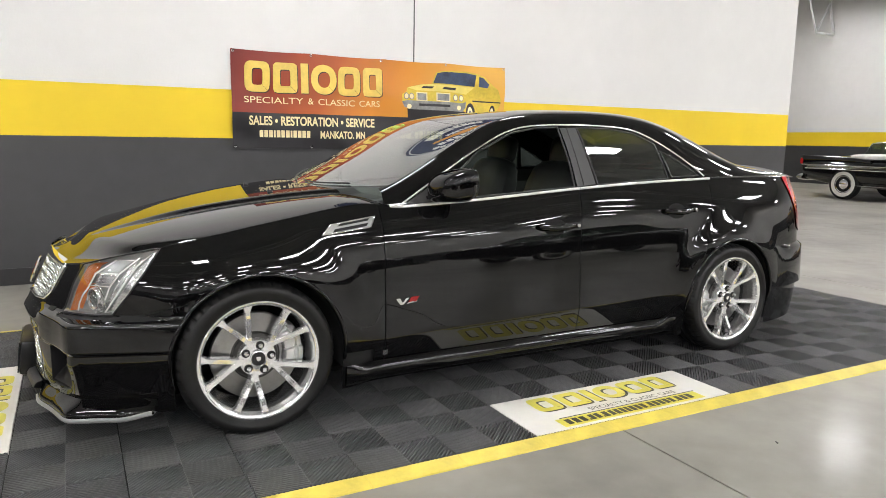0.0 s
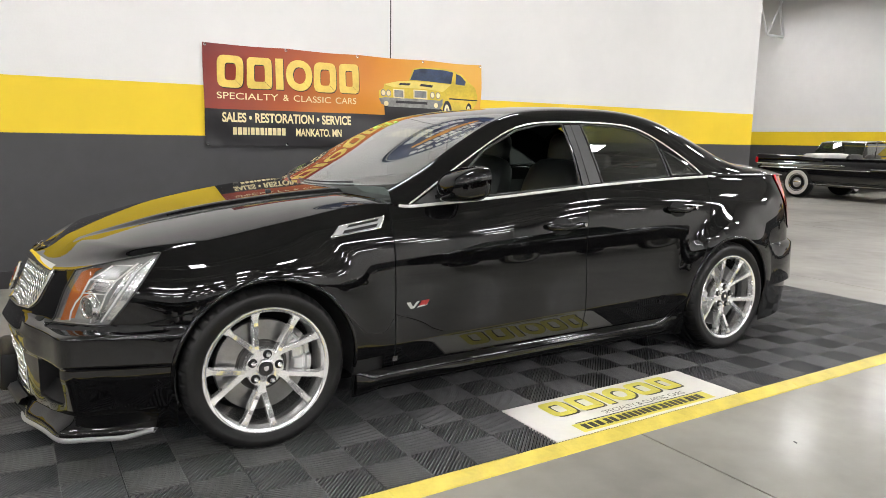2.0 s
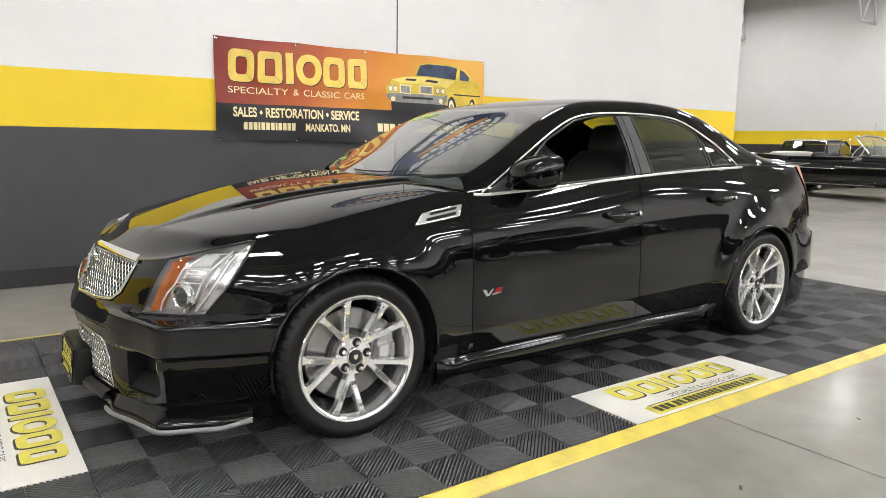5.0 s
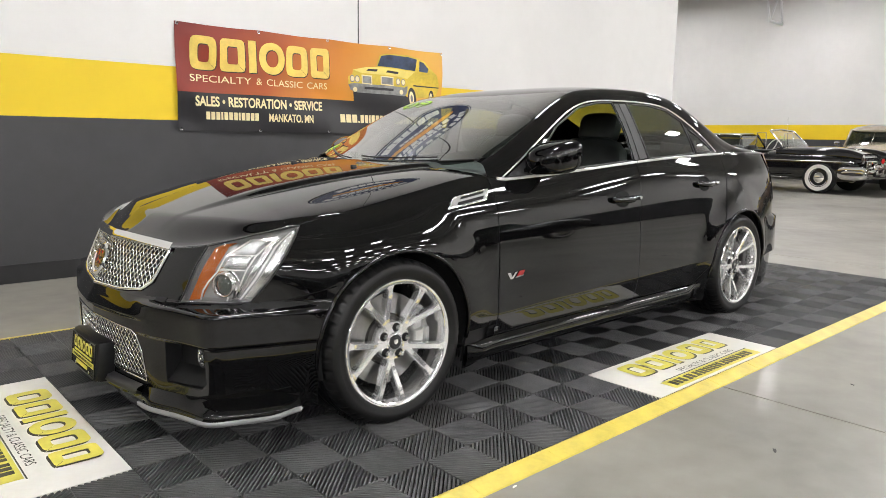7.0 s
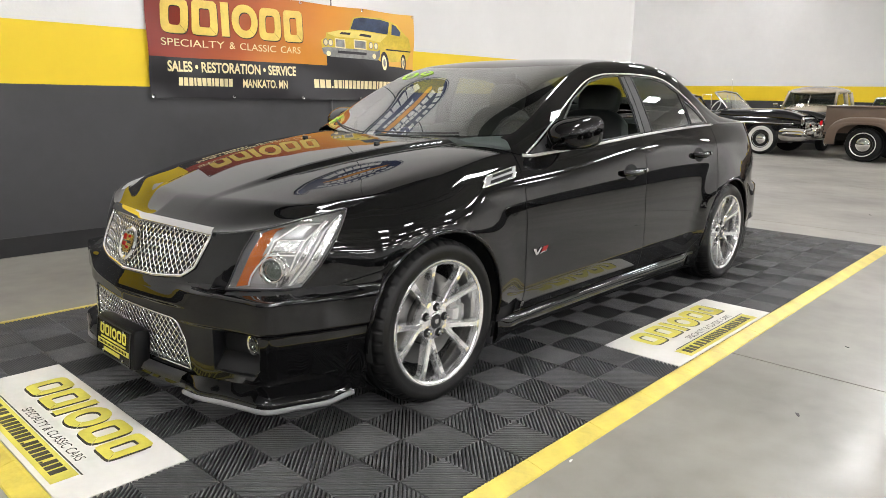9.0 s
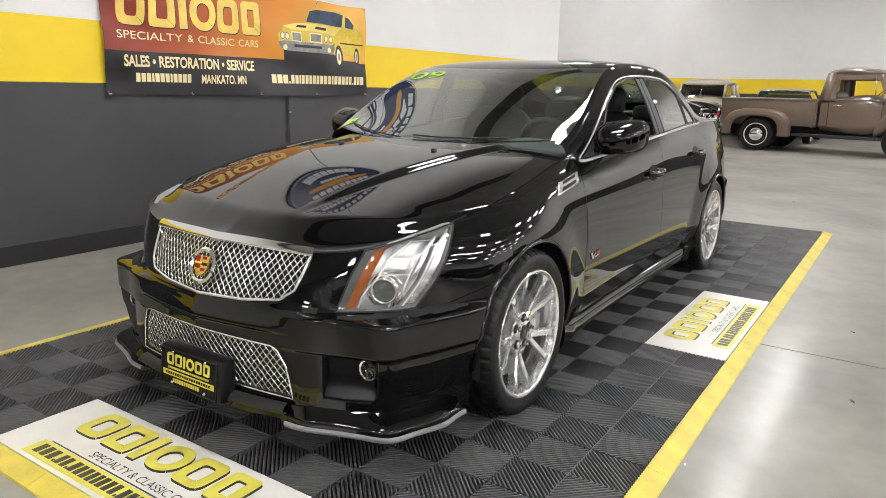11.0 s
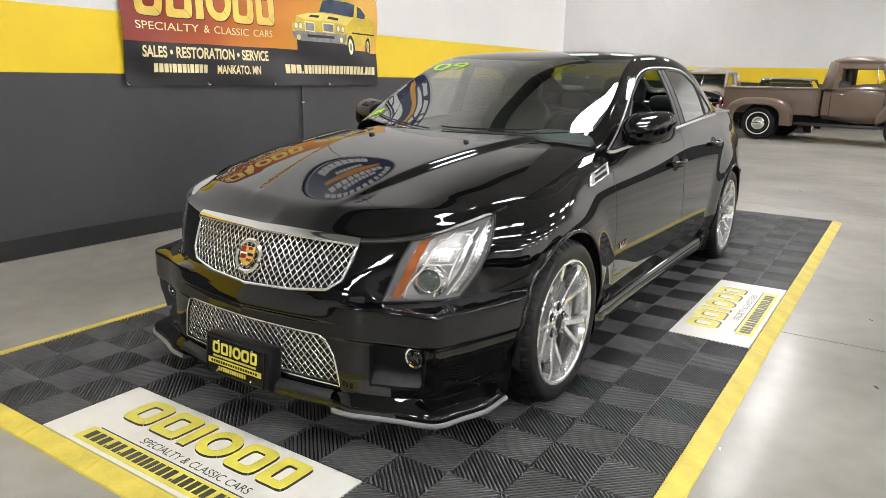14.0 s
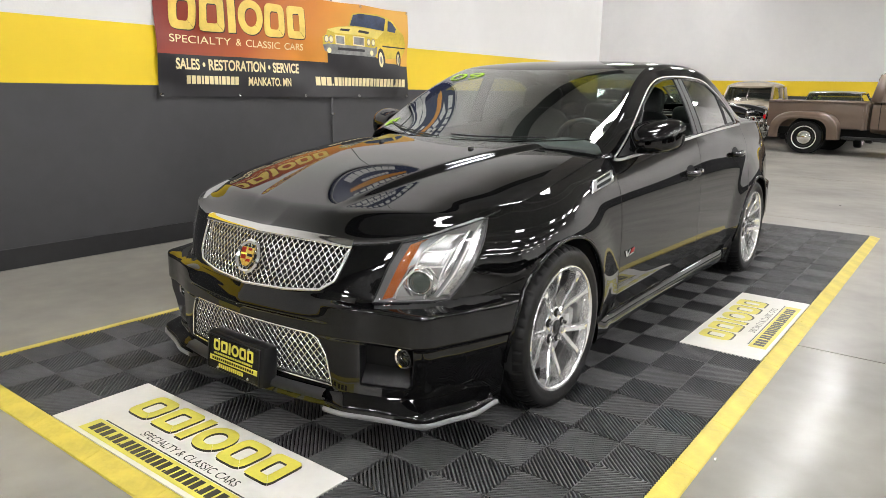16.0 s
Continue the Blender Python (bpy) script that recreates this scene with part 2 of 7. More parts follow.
def words(body, size, m, width=None, depth=0.0, bold=0.0):
    """Built-in letters as a mesh, their lower left corner at the pose m, fitted to a width."""
    cu = bpy.data.curves.new("letters", "FONT")
    cu.body, cu.size, cu.extrude, cu.offset = body, size, depth, bold
    ob = bpy.data.objects.new("letters", cu)
    me = bpy.data.meshes.new_from_object(ob)
    bm = bmesh.new()
    bm.from_mesh(me)
    bpy.data.objects.remove(ob)
    bpy.data.meshes.remove(me)
    xs = [v.co.x for v in bm.verts]
    k = width / (max(xs) - min(xs)) if width else 1.0
    for v in bm.verts:
        v.co = m @ Vector(((v.co.x - min(xs)) * k, v.co.y, v.co.z))
    return bm


def linspace(a, b, n):
    return [a + (b - a) * i / (n - 1) for i in range(n)]


def arc2(cx, cy, r, a0, a1, n):
    return [(cx + r * math.cos(radians(a)), cy + r * math.sin(radians(a))) for a in linspace(a0, a1, n)]


# ---- the hall ----
WALL_Y, WALL_X, FAR_X = 3.075, 7.19, 20.1
BACK_X, BACK_Y, TOP, FLOOR = -19.0, -28.0, 7.2, -0.019
STRIPE = (1.236, 1.684)


def banded_wall(name, lo, hi, label, white_top=TOP):
    """A wall in three painted bands: charcoal, yellow, white."""
    w = thing(name, label, "wall", kind="structure")
    zs = (FLOOR, STRIPE[0], STRIPE[1], white_top, TOP)
    for band, material, a, b in (("lower_band", M_DARK, 0, 1), ("yellow_band", M_YELLOW, 1, 2), ("upper_band", M_WHITE, 2, 3), ("top_band", M_DARK, 3, 4))[: 3 if white_top == TOP else 4]:
        part(band, box((*lo, zs[a]), (*hi, zs[b])), material, w, smoothed=False)
    return w


banded_wall("wall_north", (BACK_X, WALL_Y), (WALL_X, WALL_Y + 0.25), "white showroom wall with a yellow stripe over charcoal paint", 6.4)
banded_wall("wall_return", (WALL_X - 0.25, WALL_Y + 0.253), (WALL_X, 16.0), "white showroom wall with a yellow stripe over charcoal paint")
banded_wall("wall_far", (FAR_X, -2.8), (FAR_X + 0.25, 16.0), "far white wall with a yellow stripe over charcoal paint")
banded_wall("wall_behind", (WALL_X - 0.25, 16.003), (FAR_X + 0.25, 16.25), "white showroom wall with a yellow stripe over charcoal paint")


def plain_wall(name, lo, hi, label, low=3.0, upper=None):
    w = thing(name, label, "wall", kind="structure")
    for band, material, a, b in (("lower_band", M_DARK, FLOOR, low), ("upper_band", upper or M_CLAD, low, TOP)):
        part(band, box((*lo, a), (*hi, b)), material, w, smoothed=False)


plain_wall("wall_south", (BACK_X, BACK_Y - 0.25), (6.0, BACK_Y - 0.003), "charcoal wall under grey cladding across the hall")
plain_wall("wall_south_east", (6.003, BACK_Y - 0.25), (FAR_X + 0.25, BACK_Y - 0.003), "white wall over charcoal paint across the hall", 1.3, M_WHITE)
plain_wall("wall_west", (BACK_X - 0.25, BACK_Y - 0.25), (BACK_X - 0.003, WALL_Y + 0.25), "charcoal wall under grey cladding at the hall's end")
plain_wall("wall_far_corner", (FAR_X, BACK_Y), (FAR_X + 0.25, -2.803), "white wall over charcoal paint in the far corner", 1.3, M_WHITE)

# floor slabs with sawn joints between them
floor = thing("floor", "polished grey concrete floor with sawn joints", "floor", kind="structure")
part("slab_bed", box((BACK_X, BACK_Y, -0.3), (FAR_X, 16.0, FLOOR - 0.012)), M_JOINT, floor, smoothed=False)
JX = [BACK_X, -12.6, -8.4, -4.2, 0.035, 4.27, 8.5, 12.7, 16.9, FAR_X]
JY = [BACK_Y, -23.9, -19.4, -14.9, -10.4, -5.9, 3.05, 7.6, 12.0, 16.0]
for x0, x1 in zip(JX, JX[1:]):
    for y0, y1 in zip(JY, JY[1:]):
        part("floor_slab", box((x0 + 0.0045, y0 + 0.0045, -0.2), (x1 - 0.0045, y1 - 0.0045, FLOOR), bevel=0.002), M_CONC, floor, smoothed=False)

ceiling = part("ceiling", box((BACK_X, BACK_Y, TOP), (FAR_X, 16.0, TOP + 0.1)), M_CEIL, None, smoothed=False)
tagged(ceiling, "grey corrugated steel roof deck over open joists", "ceiling", kind="structure")


def joist():
    j = thing("roof_joist", "white painted open-web steel roof joist", "joist", "roof joists", "structure")
    x0, x1, z0, z1 = BACK_X, FAR_X, 6.3, TOP - 0.06
    part("top_chord", box((x0, -0.05, z1 - 0.06), (x1, 0.05, z1)), M_STEEL, j, smoothed=False)
    part("bottom_chord", box((x0, -0.05, z0), (x1 - 0.5, 0.05, z0 + 0.06)), M_STEEL, j, smoothed=False)
    bm = bmesh.new()
    n = 40
    for i in range(n):
        a, b = x0 + (x1 - 0.5 - x0) * i / n, x0 + (x1 - 0.5 - x0) * (i + 1) / n
        z = (z0 + 0.03, z1 - 0.03)
        add_tube(bm, [(a, 0, z[i % 2]), (b, 0, z[1 - i % 2])], 0.018, 6)
    add_tube(bm, [(x1 - 0.5, 0, z0 + 0.03), (x1 - 0.02, 0, 4.8)], 0.04, 6)
    add_tube(bm, [(x1 - 0.9, 0, 4.8), (x1 - 0.02, 0, 4.8)], 0.04, 6)
    add_tube(bm, [(x1 - 0.9, 0, 4.8), (x1 - 0.02, 0, 6.3)], 0.03, 6)
    add_tube(bm, [(x1 - 0.9, 0, 4.8), (x1 - 1.6, 0, z0)], 0.03, 6)
    part("web", bm, M_STEEL, j)
    return j


first = joist()
for k, y in enumerate((-11.0, -24.2, -19.8, -15.4, -6.6, -2.4, 7.0, 11.2)):
    copy_thing(first, pose(0, y, 0)) if k else setattr(first, "location", (0, y, 0))


def ceiling_light():
    f = thing("ceiling_light", "white rectangular LED ceiling panel, switched on", "ceiling light", "ceiling lights")
    bm = box((-0.62, -0.30, 0.0), (0.62, 0.30, 0.06), bevel=0.008)
    part("frame", bm, M_STEEL, f, smoothed=False)
    part("diffuser", box((-0.59, -0.27, -0.012), (0.59, 0.27, -0.002)), glow("led_diffuser", (0.995, 0.982, 0.992), LAMP_POWER), f, smoothed=False)
    part("hanger", tube([(0, 0, 0.06), (0, 0, TOP - 5.7)], 0.006), M_STEEL, f)
    return f


lamp = ceiling_light()
spots = [(-10.7, -2.0), (-4.3, -0.8), (2.1, 0.42), (11.7, -0.1), (-4.3, -5.6), (-1.1, -10.1)] + [(5.3, -4.6), (11.7, -4.6), (2.1, -9.1), (8.5, -9.1), (14.9, -9.1), (5.3, -13.2), (11.5, -13.0), (16.6, -12.6), (18.0, -5.4), (18.2, -9.6), (12.6, -9.4)]
spots += [(x, y) for y in (5.6, 10.4) for x in (13.6, 17.4)] + [(8.5, -0.1), (14.9, -0.1), (-1.1, -0.1)]
spots += [(x, -13.2) for x in (-17.1, -13.9, -10.7, -7.5, -4.3, -1.1, 2.1)] + [(x, y) for y in (-0.1, -4.6, -9.1) for x in (-17.1, -13.9)]
spots += [(-17.1 + 3.2 * k, y) for y in (-17.6, -22.0, -26.4) for k in range(12)]
for k, (x, y) in enumerate(spots):
    m = pose(x, y, 5.7)
    if k:
        copy_thing(lamp, m)
    else:
        lamp.matrix_basis = m

baseboard = part("baseboard", box((BACK_X, WALL_Y - 0.012, FLOOR), (WALL_X, WALL_Y - 0.002, 0.125), bevel=0.003), M_TRIMK, None, smoothed=False)
tagged(baseboard, "black rubber baseboard along the wall", "baseboard", kind="structure")
seam = part("wall_seam", box((1.150, WALL_Y - 0.004, STRIPE[1] + 0.003), (1.162, WALL_Y - 0.001, TOP)), M_GREYP, None, smoothed=False)
tagged(seam, "thin grey joint strip up the white wall", "trim", kind="structure")


# oval sign high on the wall; plain bars and shapes stand for its writing
M_NAVY = mat("navy_enamel", (0.012, 0.022, 0.075), 0.35, var=0.15, scale=4)
M_SIGNW = mat("white_sign_print", (0.75, 0.75, 0.72), 0.4, var=0.06, scale=8)
M_SIGNO = mat("orange_sign_print", (0.72, 0.30, 0.03), 0.4, var=0.1, scale=8)
sign = thing("wall_sign", "oval navy metal sign with white bars and an orange centre", "sign", at=pose(1.02, WALL_Y - 0.035, 3.34))
SW, SH = 0.92, 0.56


def oval(k, n=64):
    return [(SW * k * math.cos(a), SH * k * math.sin(a)) for a in linspace(0, 2 * math.pi * (n - 1) / n, n)]


FACE = pose(0, 0, 0, 90, 0, 0)
part("plate", prism(oval(1.0), -0.03, 0.0, FACE), M_NAVY, sign, smoothed=False)
part("rim", tube([(x, -0.003, z) for x, z in oval(0.965)], 0.009, 6, True), M_SIGNW, sign)


def sign_bar(a, k, w, h):
    """A flat bar w by h, at angle a (degrees from the top) on an oval k of the plate's size."""
    t = radians(a)
    bm = box((-w / 2, -0.005, -h / 2), (w / 2, -0.002, h / 2), pose(SW * k * math.sin(t), 0, SH * k * math.cos(t), 0, a * 0.6 if abs(a) < 90 else (a - 180) * 0.6, 0))
    part("bar", bm, M_SIGNW, sign, smoothed=False)


for q in range(13):
    sign_bar(-66 + q * 11, 0.79, 0.085, 0.105)
for q in range(8):
    sign_bar(142 + q * 11, 0.74, 0.11, 0.15)
for z, n, w, h in ((0.22, 9, 0.062, 0.08), (0.10, 9, 0.10, 0.11), (-0.17, 7, 0.062, 0.07)):
    for q in range(n):
        x = (q - (n - 1) / 2) * w * 1.28
        part("bar", box((x - w / 2, -0.005, z - h / 2), (x + w / 2, -0.002, z + h / 2)), M_SIGNW, sign, smoothed=False)
part("centre_shape", prism([(-0.56, -0.04), (-0.1, 0.03), (0.56, 0.0), (0.62, -0.07), (0.1, -0.11), (-0.54, -0.10)], 0.0, 0.003, pose(0, -0.0005, 0, 90, 0, 0)), M_SIGNO, sign, smoothed=False)


# flecks trodden into the concrete beside the mat
M_FLECK = mat("dark_scuff", (0.05, 0.048, 0.045), 0.7, var=0.3, scale=40)
for x, y, w, turn, pale in ((-0.48, -1.97, 0.016, 30, False), (0.55, -1.90, 0.010, 70, False), (-1.44, -1.525, 0.010, 10, True), (2.9, -2.3, 0.022, 50, False), (5.6, -0.9, 0.03, 20, False), (0.1, -2.75, 0.012, 120, False)):
    outline = [(w * (1.0 + 0.35 * math.sin(3 * a + turn)) * math.cos(a), 0.5 * w * (1.0 + 0.3 * math.cos(2 * a)) * math.sin(a)) for a in linspace(0, 2 * math.pi * 11 / 12, 12)]
    fleck = thing("floor_fleck", "small pale paint chip on the concrete floor" if pale else "small dark scuffed fleck on the concrete floor", "debris", at=pose(x, y, FLOOR, 0, 0, turn))
    part("chip", prism(outline, 0.0, 0.002), M_SIGNW if pale else M_FLECK, fleck, smoothed=False)


# ---- interlocking mat under the sedan ----
T, MX, MY, NX, NY = 0.399, -2.768, -1.425, 16, 7
BASE_Z = FLOOR + 0.003


def tile_mesh():
    """A square tile in four quarters of slanted ribs that lie round its centre."""
    bm = bmesh.new()
    g, half = 0.0015, T / 2
    n, wide, slim = 20, 0.0074, 0.0040
    pitch = (half - g) * math.sqrt(2) / n
    for qx, qy in ((1, 1), (-1, 1), (-1, -1), (1, -1)):
        # distance d along the diagonal from the tile's centre; the rib runs square to it
        for i in range(n):
            k = half - g

            def ends(d):
                c = d * math.sqrt(2)
                return ((0.0, c), (c, 0.0)) if c <= k else ((c - k, k), (k, c - k))

            def outline(w):
                a, b = ends((i + 0.5) * pitch - w / 2)
                c, d = ends((i + 0.5) * pitch + w / 2)
                poly = [(qx * x * 0.992, qy * y * 0.992) for x, y in (a, b, d, c)]
                return poly[::-1] if qx * qy < 0 else poly

            rows = [[bm.verts.new((x, y, z)) for x, y in outline(w)] for w, z in ((wide, -0.0155), (wide, -0.0024), (slim, 0.0))]
            bm.faces.new(rows[-1][::-1])
            for lo, hi in zip(rows, rows[1:]):
                for p in range(4):
                    q = (p + 1) % 4
                    bm.faces.new((lo[p], hi[p], hi[q], lo[q]))
    add_box(bm, (-half + g, -0.0016, -0.0155), (half - g, 0.0016, -0.0004))
    add_box(bm, (-0.0016, -half + g, -0.0155), (0.0016, half - g, -0.0004))
    bmesh.ops.recalc_face_normals(bm, faces=bm.faces)
    return finish(bm, "mat_tile", M_TILE, False)


mat_floor = thing("floor_mat", "black ribbed interlocking plastic mat with yellow ramp edges", "floor mat")
# added black sheet: paints the shade seen down through the ribs
part("mat_underlay", box((MX, MY, FLOOR), (MX + NX * T, MY + NY * T, BASE_Z)), M_GAPSHADE, mat_floor, smoothed=False)
TILE = tile_mesh()
for i in range(NX):
    for j in range(NY):
        if (j == 0 and i in (6, 7, 8)) or (i == 0 and j in (2, 3, 4)):
            continue
        o = part("mat_tile", None, None, mat_floor, mesh=TILE)
        o.location = (MX + (i + 0.5) * T, MY + (j + 0.5) * T, random.uniform(-0.0006, 0.0006))


def edge_mesh(length):
    bm = bmesh.new()
    w = 0.082
    for y0, y1, za, zb in ((0.0, w, -0.0005, -0.0135),):
        prof = [(y0, FLOOR + 0.0005), (y0, za), (y0 + 0.012, za + 0.0008), (w - 0.004, zb), (w, FLOOR + 0.0005)]
        ends = []
        for x in (0.0008, length - 0.0008):
            ends.append([bm.verts.new((x, -y, z)) for y, z in prof])
        for a in range(len(prof) - 1):
            bm.faces.new((ends[0][a], ends[0][a + 1], ends[1][a + 1], ends[1][a]))
        bm.faces.new(ends[0])
        bm.faces.new(ends[1][::-1])
    bmesh.ops.recalc_face_normals(bm, faces=bm.faces)
    return finish(bm, "ramp_edge", M_EDGE, False)


EDGE = edge_mesh(T)
for i in range(NX):
    o = part("ramp_edge", None, None, mat_floor, mesh=EDGE)
    o.matrix_basis = pose(MX + i * T, MY - 0.002, 0)
    o = part("ramp_edge", None, None, mat_floor, mesh=EDGE)
    o.matrix_basis = pose(MX + (i + 1) * T, MY + NY * T + 0.002, 0, 0, 0, 180)
for j in range(NY):
    o = part("ramp_edge", None, None, mat_floor, mesh=EDGE)
    o.matrix_basis = pose(MX - 0.002, MY + (j + 1) * T, 0, 0, 0, -90)
corner = bmesh.new()
add_prism(corner, [(0, 0), (-0.082, 0), (-0.07, -0.06), (-0.05, -0.075), (0, -0.082)], FLOOR + 0.0005, -0.008)
part("ramp_corner", corner, M_EDGE, mat_floor, smoothed=False).matrix_basis = pose(MX - 0.002, MY - 0.002, 0)
loops = bmesh.new()
for k in range(NX * 24):
    x = MX + (k + 0.5) * T / 24
    add_box(loops, (x - 0.0035, MY - 0.0042, -0.004), (x + 0.0035, MY - 0.0022, 0.0008))
part("loop_row", loops, M_TRIMK, mat_floor, smoothed=False)


# plain shapes that stand for the firm's name: six blocks in a row, upright frames and a bar
def name_shapes(w, h):
    """Six plain block shapes in a row, in a box w by h, as polygons."""
    u = w / 5.35

    def frame_block(x0, wd, power):
        """A closed, rounded frame wd wide."""
        out, inn = [], []
        for a in linspace(-0.79, 2 * math.pi - 0.81, 34):
            c, d = math.cos(a), math.sin(a)
            q = (abs(c) ** power + abs(d) ** power) ** (-1 / power)
            out.append((x0 + wd / 2 + wd / 2 * c * q, h / 2 + h / 2 * d * q))
            inn.append((x0 + wd / 2 + (wd / 2 - u * 0.26) * c * q, h / 2 + h * 0.27 * d * q))
        return out + inn[::-1]

    out = [frame_block(0, u * 0.9, 5), frame_block(u * 1.02, u * 0.9, 9)]
    x = u * 2.05
    out.append([(x, 0), (x, h), (x + u * 0.28, h), (x + u * 0.28, 0)])
    out.append(frame_block(u * 2.43, u * 1.0, 2.2))
    out.append(frame_block(u * 3.49, u * 0.9, 5))
    out.append(frame_block(u * 4.51, u * 0.8, 9))
    return out


def shapes_mesh(polys, z0, z1, m, shift=(0, 0)):
    bm = bmesh.new()
    for p in polys:
        fs = [bm.verts.new((x + shift[0], y + shift[1], z1)) for x, y in p]
        f = bm.faces.new(fs)
    bmesh.ops.recalc_face_normals(bm, faces=bm.faces)
    bmesh.ops.triangulate(bm, faces=bm.faces)
    for f in bm.faces:
        f.normal_update()
        if f.normal.z < 0:
            f.normal_flip()
    for v in bm.verts:
        v.co = m @ v.co
    return bm


def print_panel(at, label):
    p = thing("logo_panel", label, "logo panel", "logo panels", at=at)
    w, h = 3 * T, T
    part("panel", box((0.002, 0.002, FLOOR + 0.005), (w - 0.002, h - 0.002, 0.0), bevel=0.0015), M_PANELW, p, smoothed=False)
    sh = name_shapes(0.86, 0.160)
    for q in sh:
        part("block_shadow", shapes_mesh([q], 0, 0.0012, pose(0.180, 0.194, 0)), M_PRINTK, p, smoothed=False)
        part("name_block", shapes_mesh([q], 0, 0.0024, pose(0.17, 0.203, 0)), M_PRINTY, p, smoothed=False)
    part("tagline", words("SPECIALTY & CLASSIC CARS", 0.05, pose(0.40, 0.128, 0.0015), 0.55), M_PRINTK, p, smoothed=False)
    part("address_strip", box((0.17, 0.020, 0.0002), (1.04, 0.105, 0.0012)), M_PRINTY, p, smoothed=False)
    part("rule", box((0.20, 0.109, 0.0002), (1.05, 0.114, 0.0012)), M_PRINTK, p, smoothed=False)
    x = 0.205
    for wd in [0.026, 0.026, 0.026, 0.008, 0.022, 0.022, 0.008, 0.024, 0.022, 0.022, 0.02, 0.018, 0.022, 0.022, 0.022, 0.008, 0.022, 0.022, 0.022, 0.022, 0.022, 0.008, 0.022, 0.024, 0.026]:
        part("bar", box((x, 0.038, 0.0012), (x + wd * 1.12, 0.090 if wd > 0.01 else 0.05, 0.002)), M_PRINTK, p, smoothed=False)
        x += wd * 1.56
    return p


side_panel = print_panel(pose(MX + 6 * T, MY, 0), "white floor panel with yellow printed blocks, set in the mat")
# the front panel reads from in front of the car
copy_thing(side_panel, pose(MX, MY + 5 * T, 0, 0, 0, -90))


# ---- banner on the wall ----
def banner_material():
    m = mat("banner_vinyl_orange", (0.75, 0.25, 0.02), 0.38, var=0.0)
    nt = m.node_tree
    b = nt.nodes["Principled BSDF"]
    tc = nt.nodes.new("ShaderNodeTexCoord")
    sep = nt.nodes.new("ShaderNodeSeparateXYZ")
    nt.links.new(tc.outputs["Object"], sep.inputs[0])
    n = nt.nodes.new("ShaderNodeTexNoise")
    n.inputs["Scale"].default_value = 1.6
    nt.links.new(tc.outputs["Object"], n.inputs["Vector"])
    k = nt.nodes.new("ShaderNodeMath")
    k.operation = "MULTIPLY_ADD"
    k.inputs[1].default_value = 0.5
    nt.links.new(n.outputs[0], k.inputs[0])
    nt.links.new(sep.outputs[0], k.inputs[2])
    k2 = nt.nodes.new("ShaderNodeMath")
    k2.operation = "MULTIPLY_ADD"
    k2.inputs[1].default_value = -0.45
    nt.links.new(sep.outputs[2], k2.inputs[0])
    nt.links.new(k.outputs[0], k2.inputs[2])
    r = nt.nodes.new("ShaderNodeValToRGB")
    e = r.color_ramp.elements
    e[0].position, e[0].color = 0.02, (0.16, 0.012, 0.008, 1)
    e[1].position, e[1].color = 1.0, (0.72, 0.38, 0.05, 1)
    for p, c in ((0.2, (0.26, 0.03, 0.012, 1)), (0.4, (0.42, 0.09, 0.015, 1)), (0.62, (0.62, 0.22, 0.02, 1))):
        q = e.new(p)
        q.color = c
    mr = nt.nodes.new("ShaderNodeMapRange")
    mr.inputs[1].default_value, mr.inputs[2].default_value = -0.25, 2.6
    nt.links.new(k2.outputs[0], mr.inputs[0])
    nt.links.new(mr.outputs[0], r.inputs[0])
    nt.links.new(r.outputs[0], b.inputs["Base Color"])
    return m


M_BANO = banner_material()
M_BANK = mat("banner_vinyl_black", (0.016, 0.015, 0.017), 0.35, var=0.2, scale=2)
M_BANY = mat("banner_yellow_print", (0.78, 0.56, 0.12), 0.4, var=0.15, scale=6)
M_BANW = mat("banner_cream_print", (0.80, 0.68, 0.38), 0.4, var=0.1, scale=8)
M_BANCAR = mat("banner_gold_print", (0.62, 0.45, 0.04), 0.4, var=0.25, scale=5)
M_BANBLUE = mat("banner_blue_print", (0.03, 0.05, 0.10), 0.35, var=0.5, scale=6)
M_BANGREY = mat("banner_grey_print", (0.22, 0.22, 0.21), 0.4, var=0.4, scale=14)
BW, BH = 3.0, 0.91
banner = thing("wall_banner", "red to orange vinyl banner with yellow lettering, tied to the wall", "banner", at=pose(-0.724, WALL_Y - 0.03, 1.146))


def sag(x, z):
    """How far the vinyl stands off its own plane, and how its edges hang between the eyelets."""
    dy = 0.008 * math.sin(x * 4.1 + z * 2.0) + 0.006 * math.sin(x * 9.3 - z * 5.0) + 0.004 * math.sin(z * 13 + x * 3.0) + 0.005 * math.sin(11 * (x * 0.55 + z) + 2 * math.sin(x * 1.7))
    return dy, -0.010 * math.sin(math.pi * ((x * 4 / BW) % 1.0)) * (z / BH - 0.15)


def drape(bm, lift):
    for v in bm.verts:
        dy, dz = sag(v.co.x, v.co.z)
        v.co.y += dy - lift
        v.co.z += dz
    return bm


def flat_sheet(x0, x1, z0, z1, n=48, k=12):
    return grid(lambda u, v: Vector((x0 + u * (x1 - x0), 0, z0 + v * (z1 - z0))), linspace(0, 1, n), linspace(0, 1, k))


def dense(bm, size=0.06):
    for _ in range(3):
        es = [e for e in bm.edges if e.calc_length() > size]
        if not es:
            break
        bmesh.ops.subdivide_edges(bm, edges=es, cuts=1)
        bmesh.ops.triangulate(bm, faces=[f for f in bm.faces if len(f.verts) > 4])
    return bm


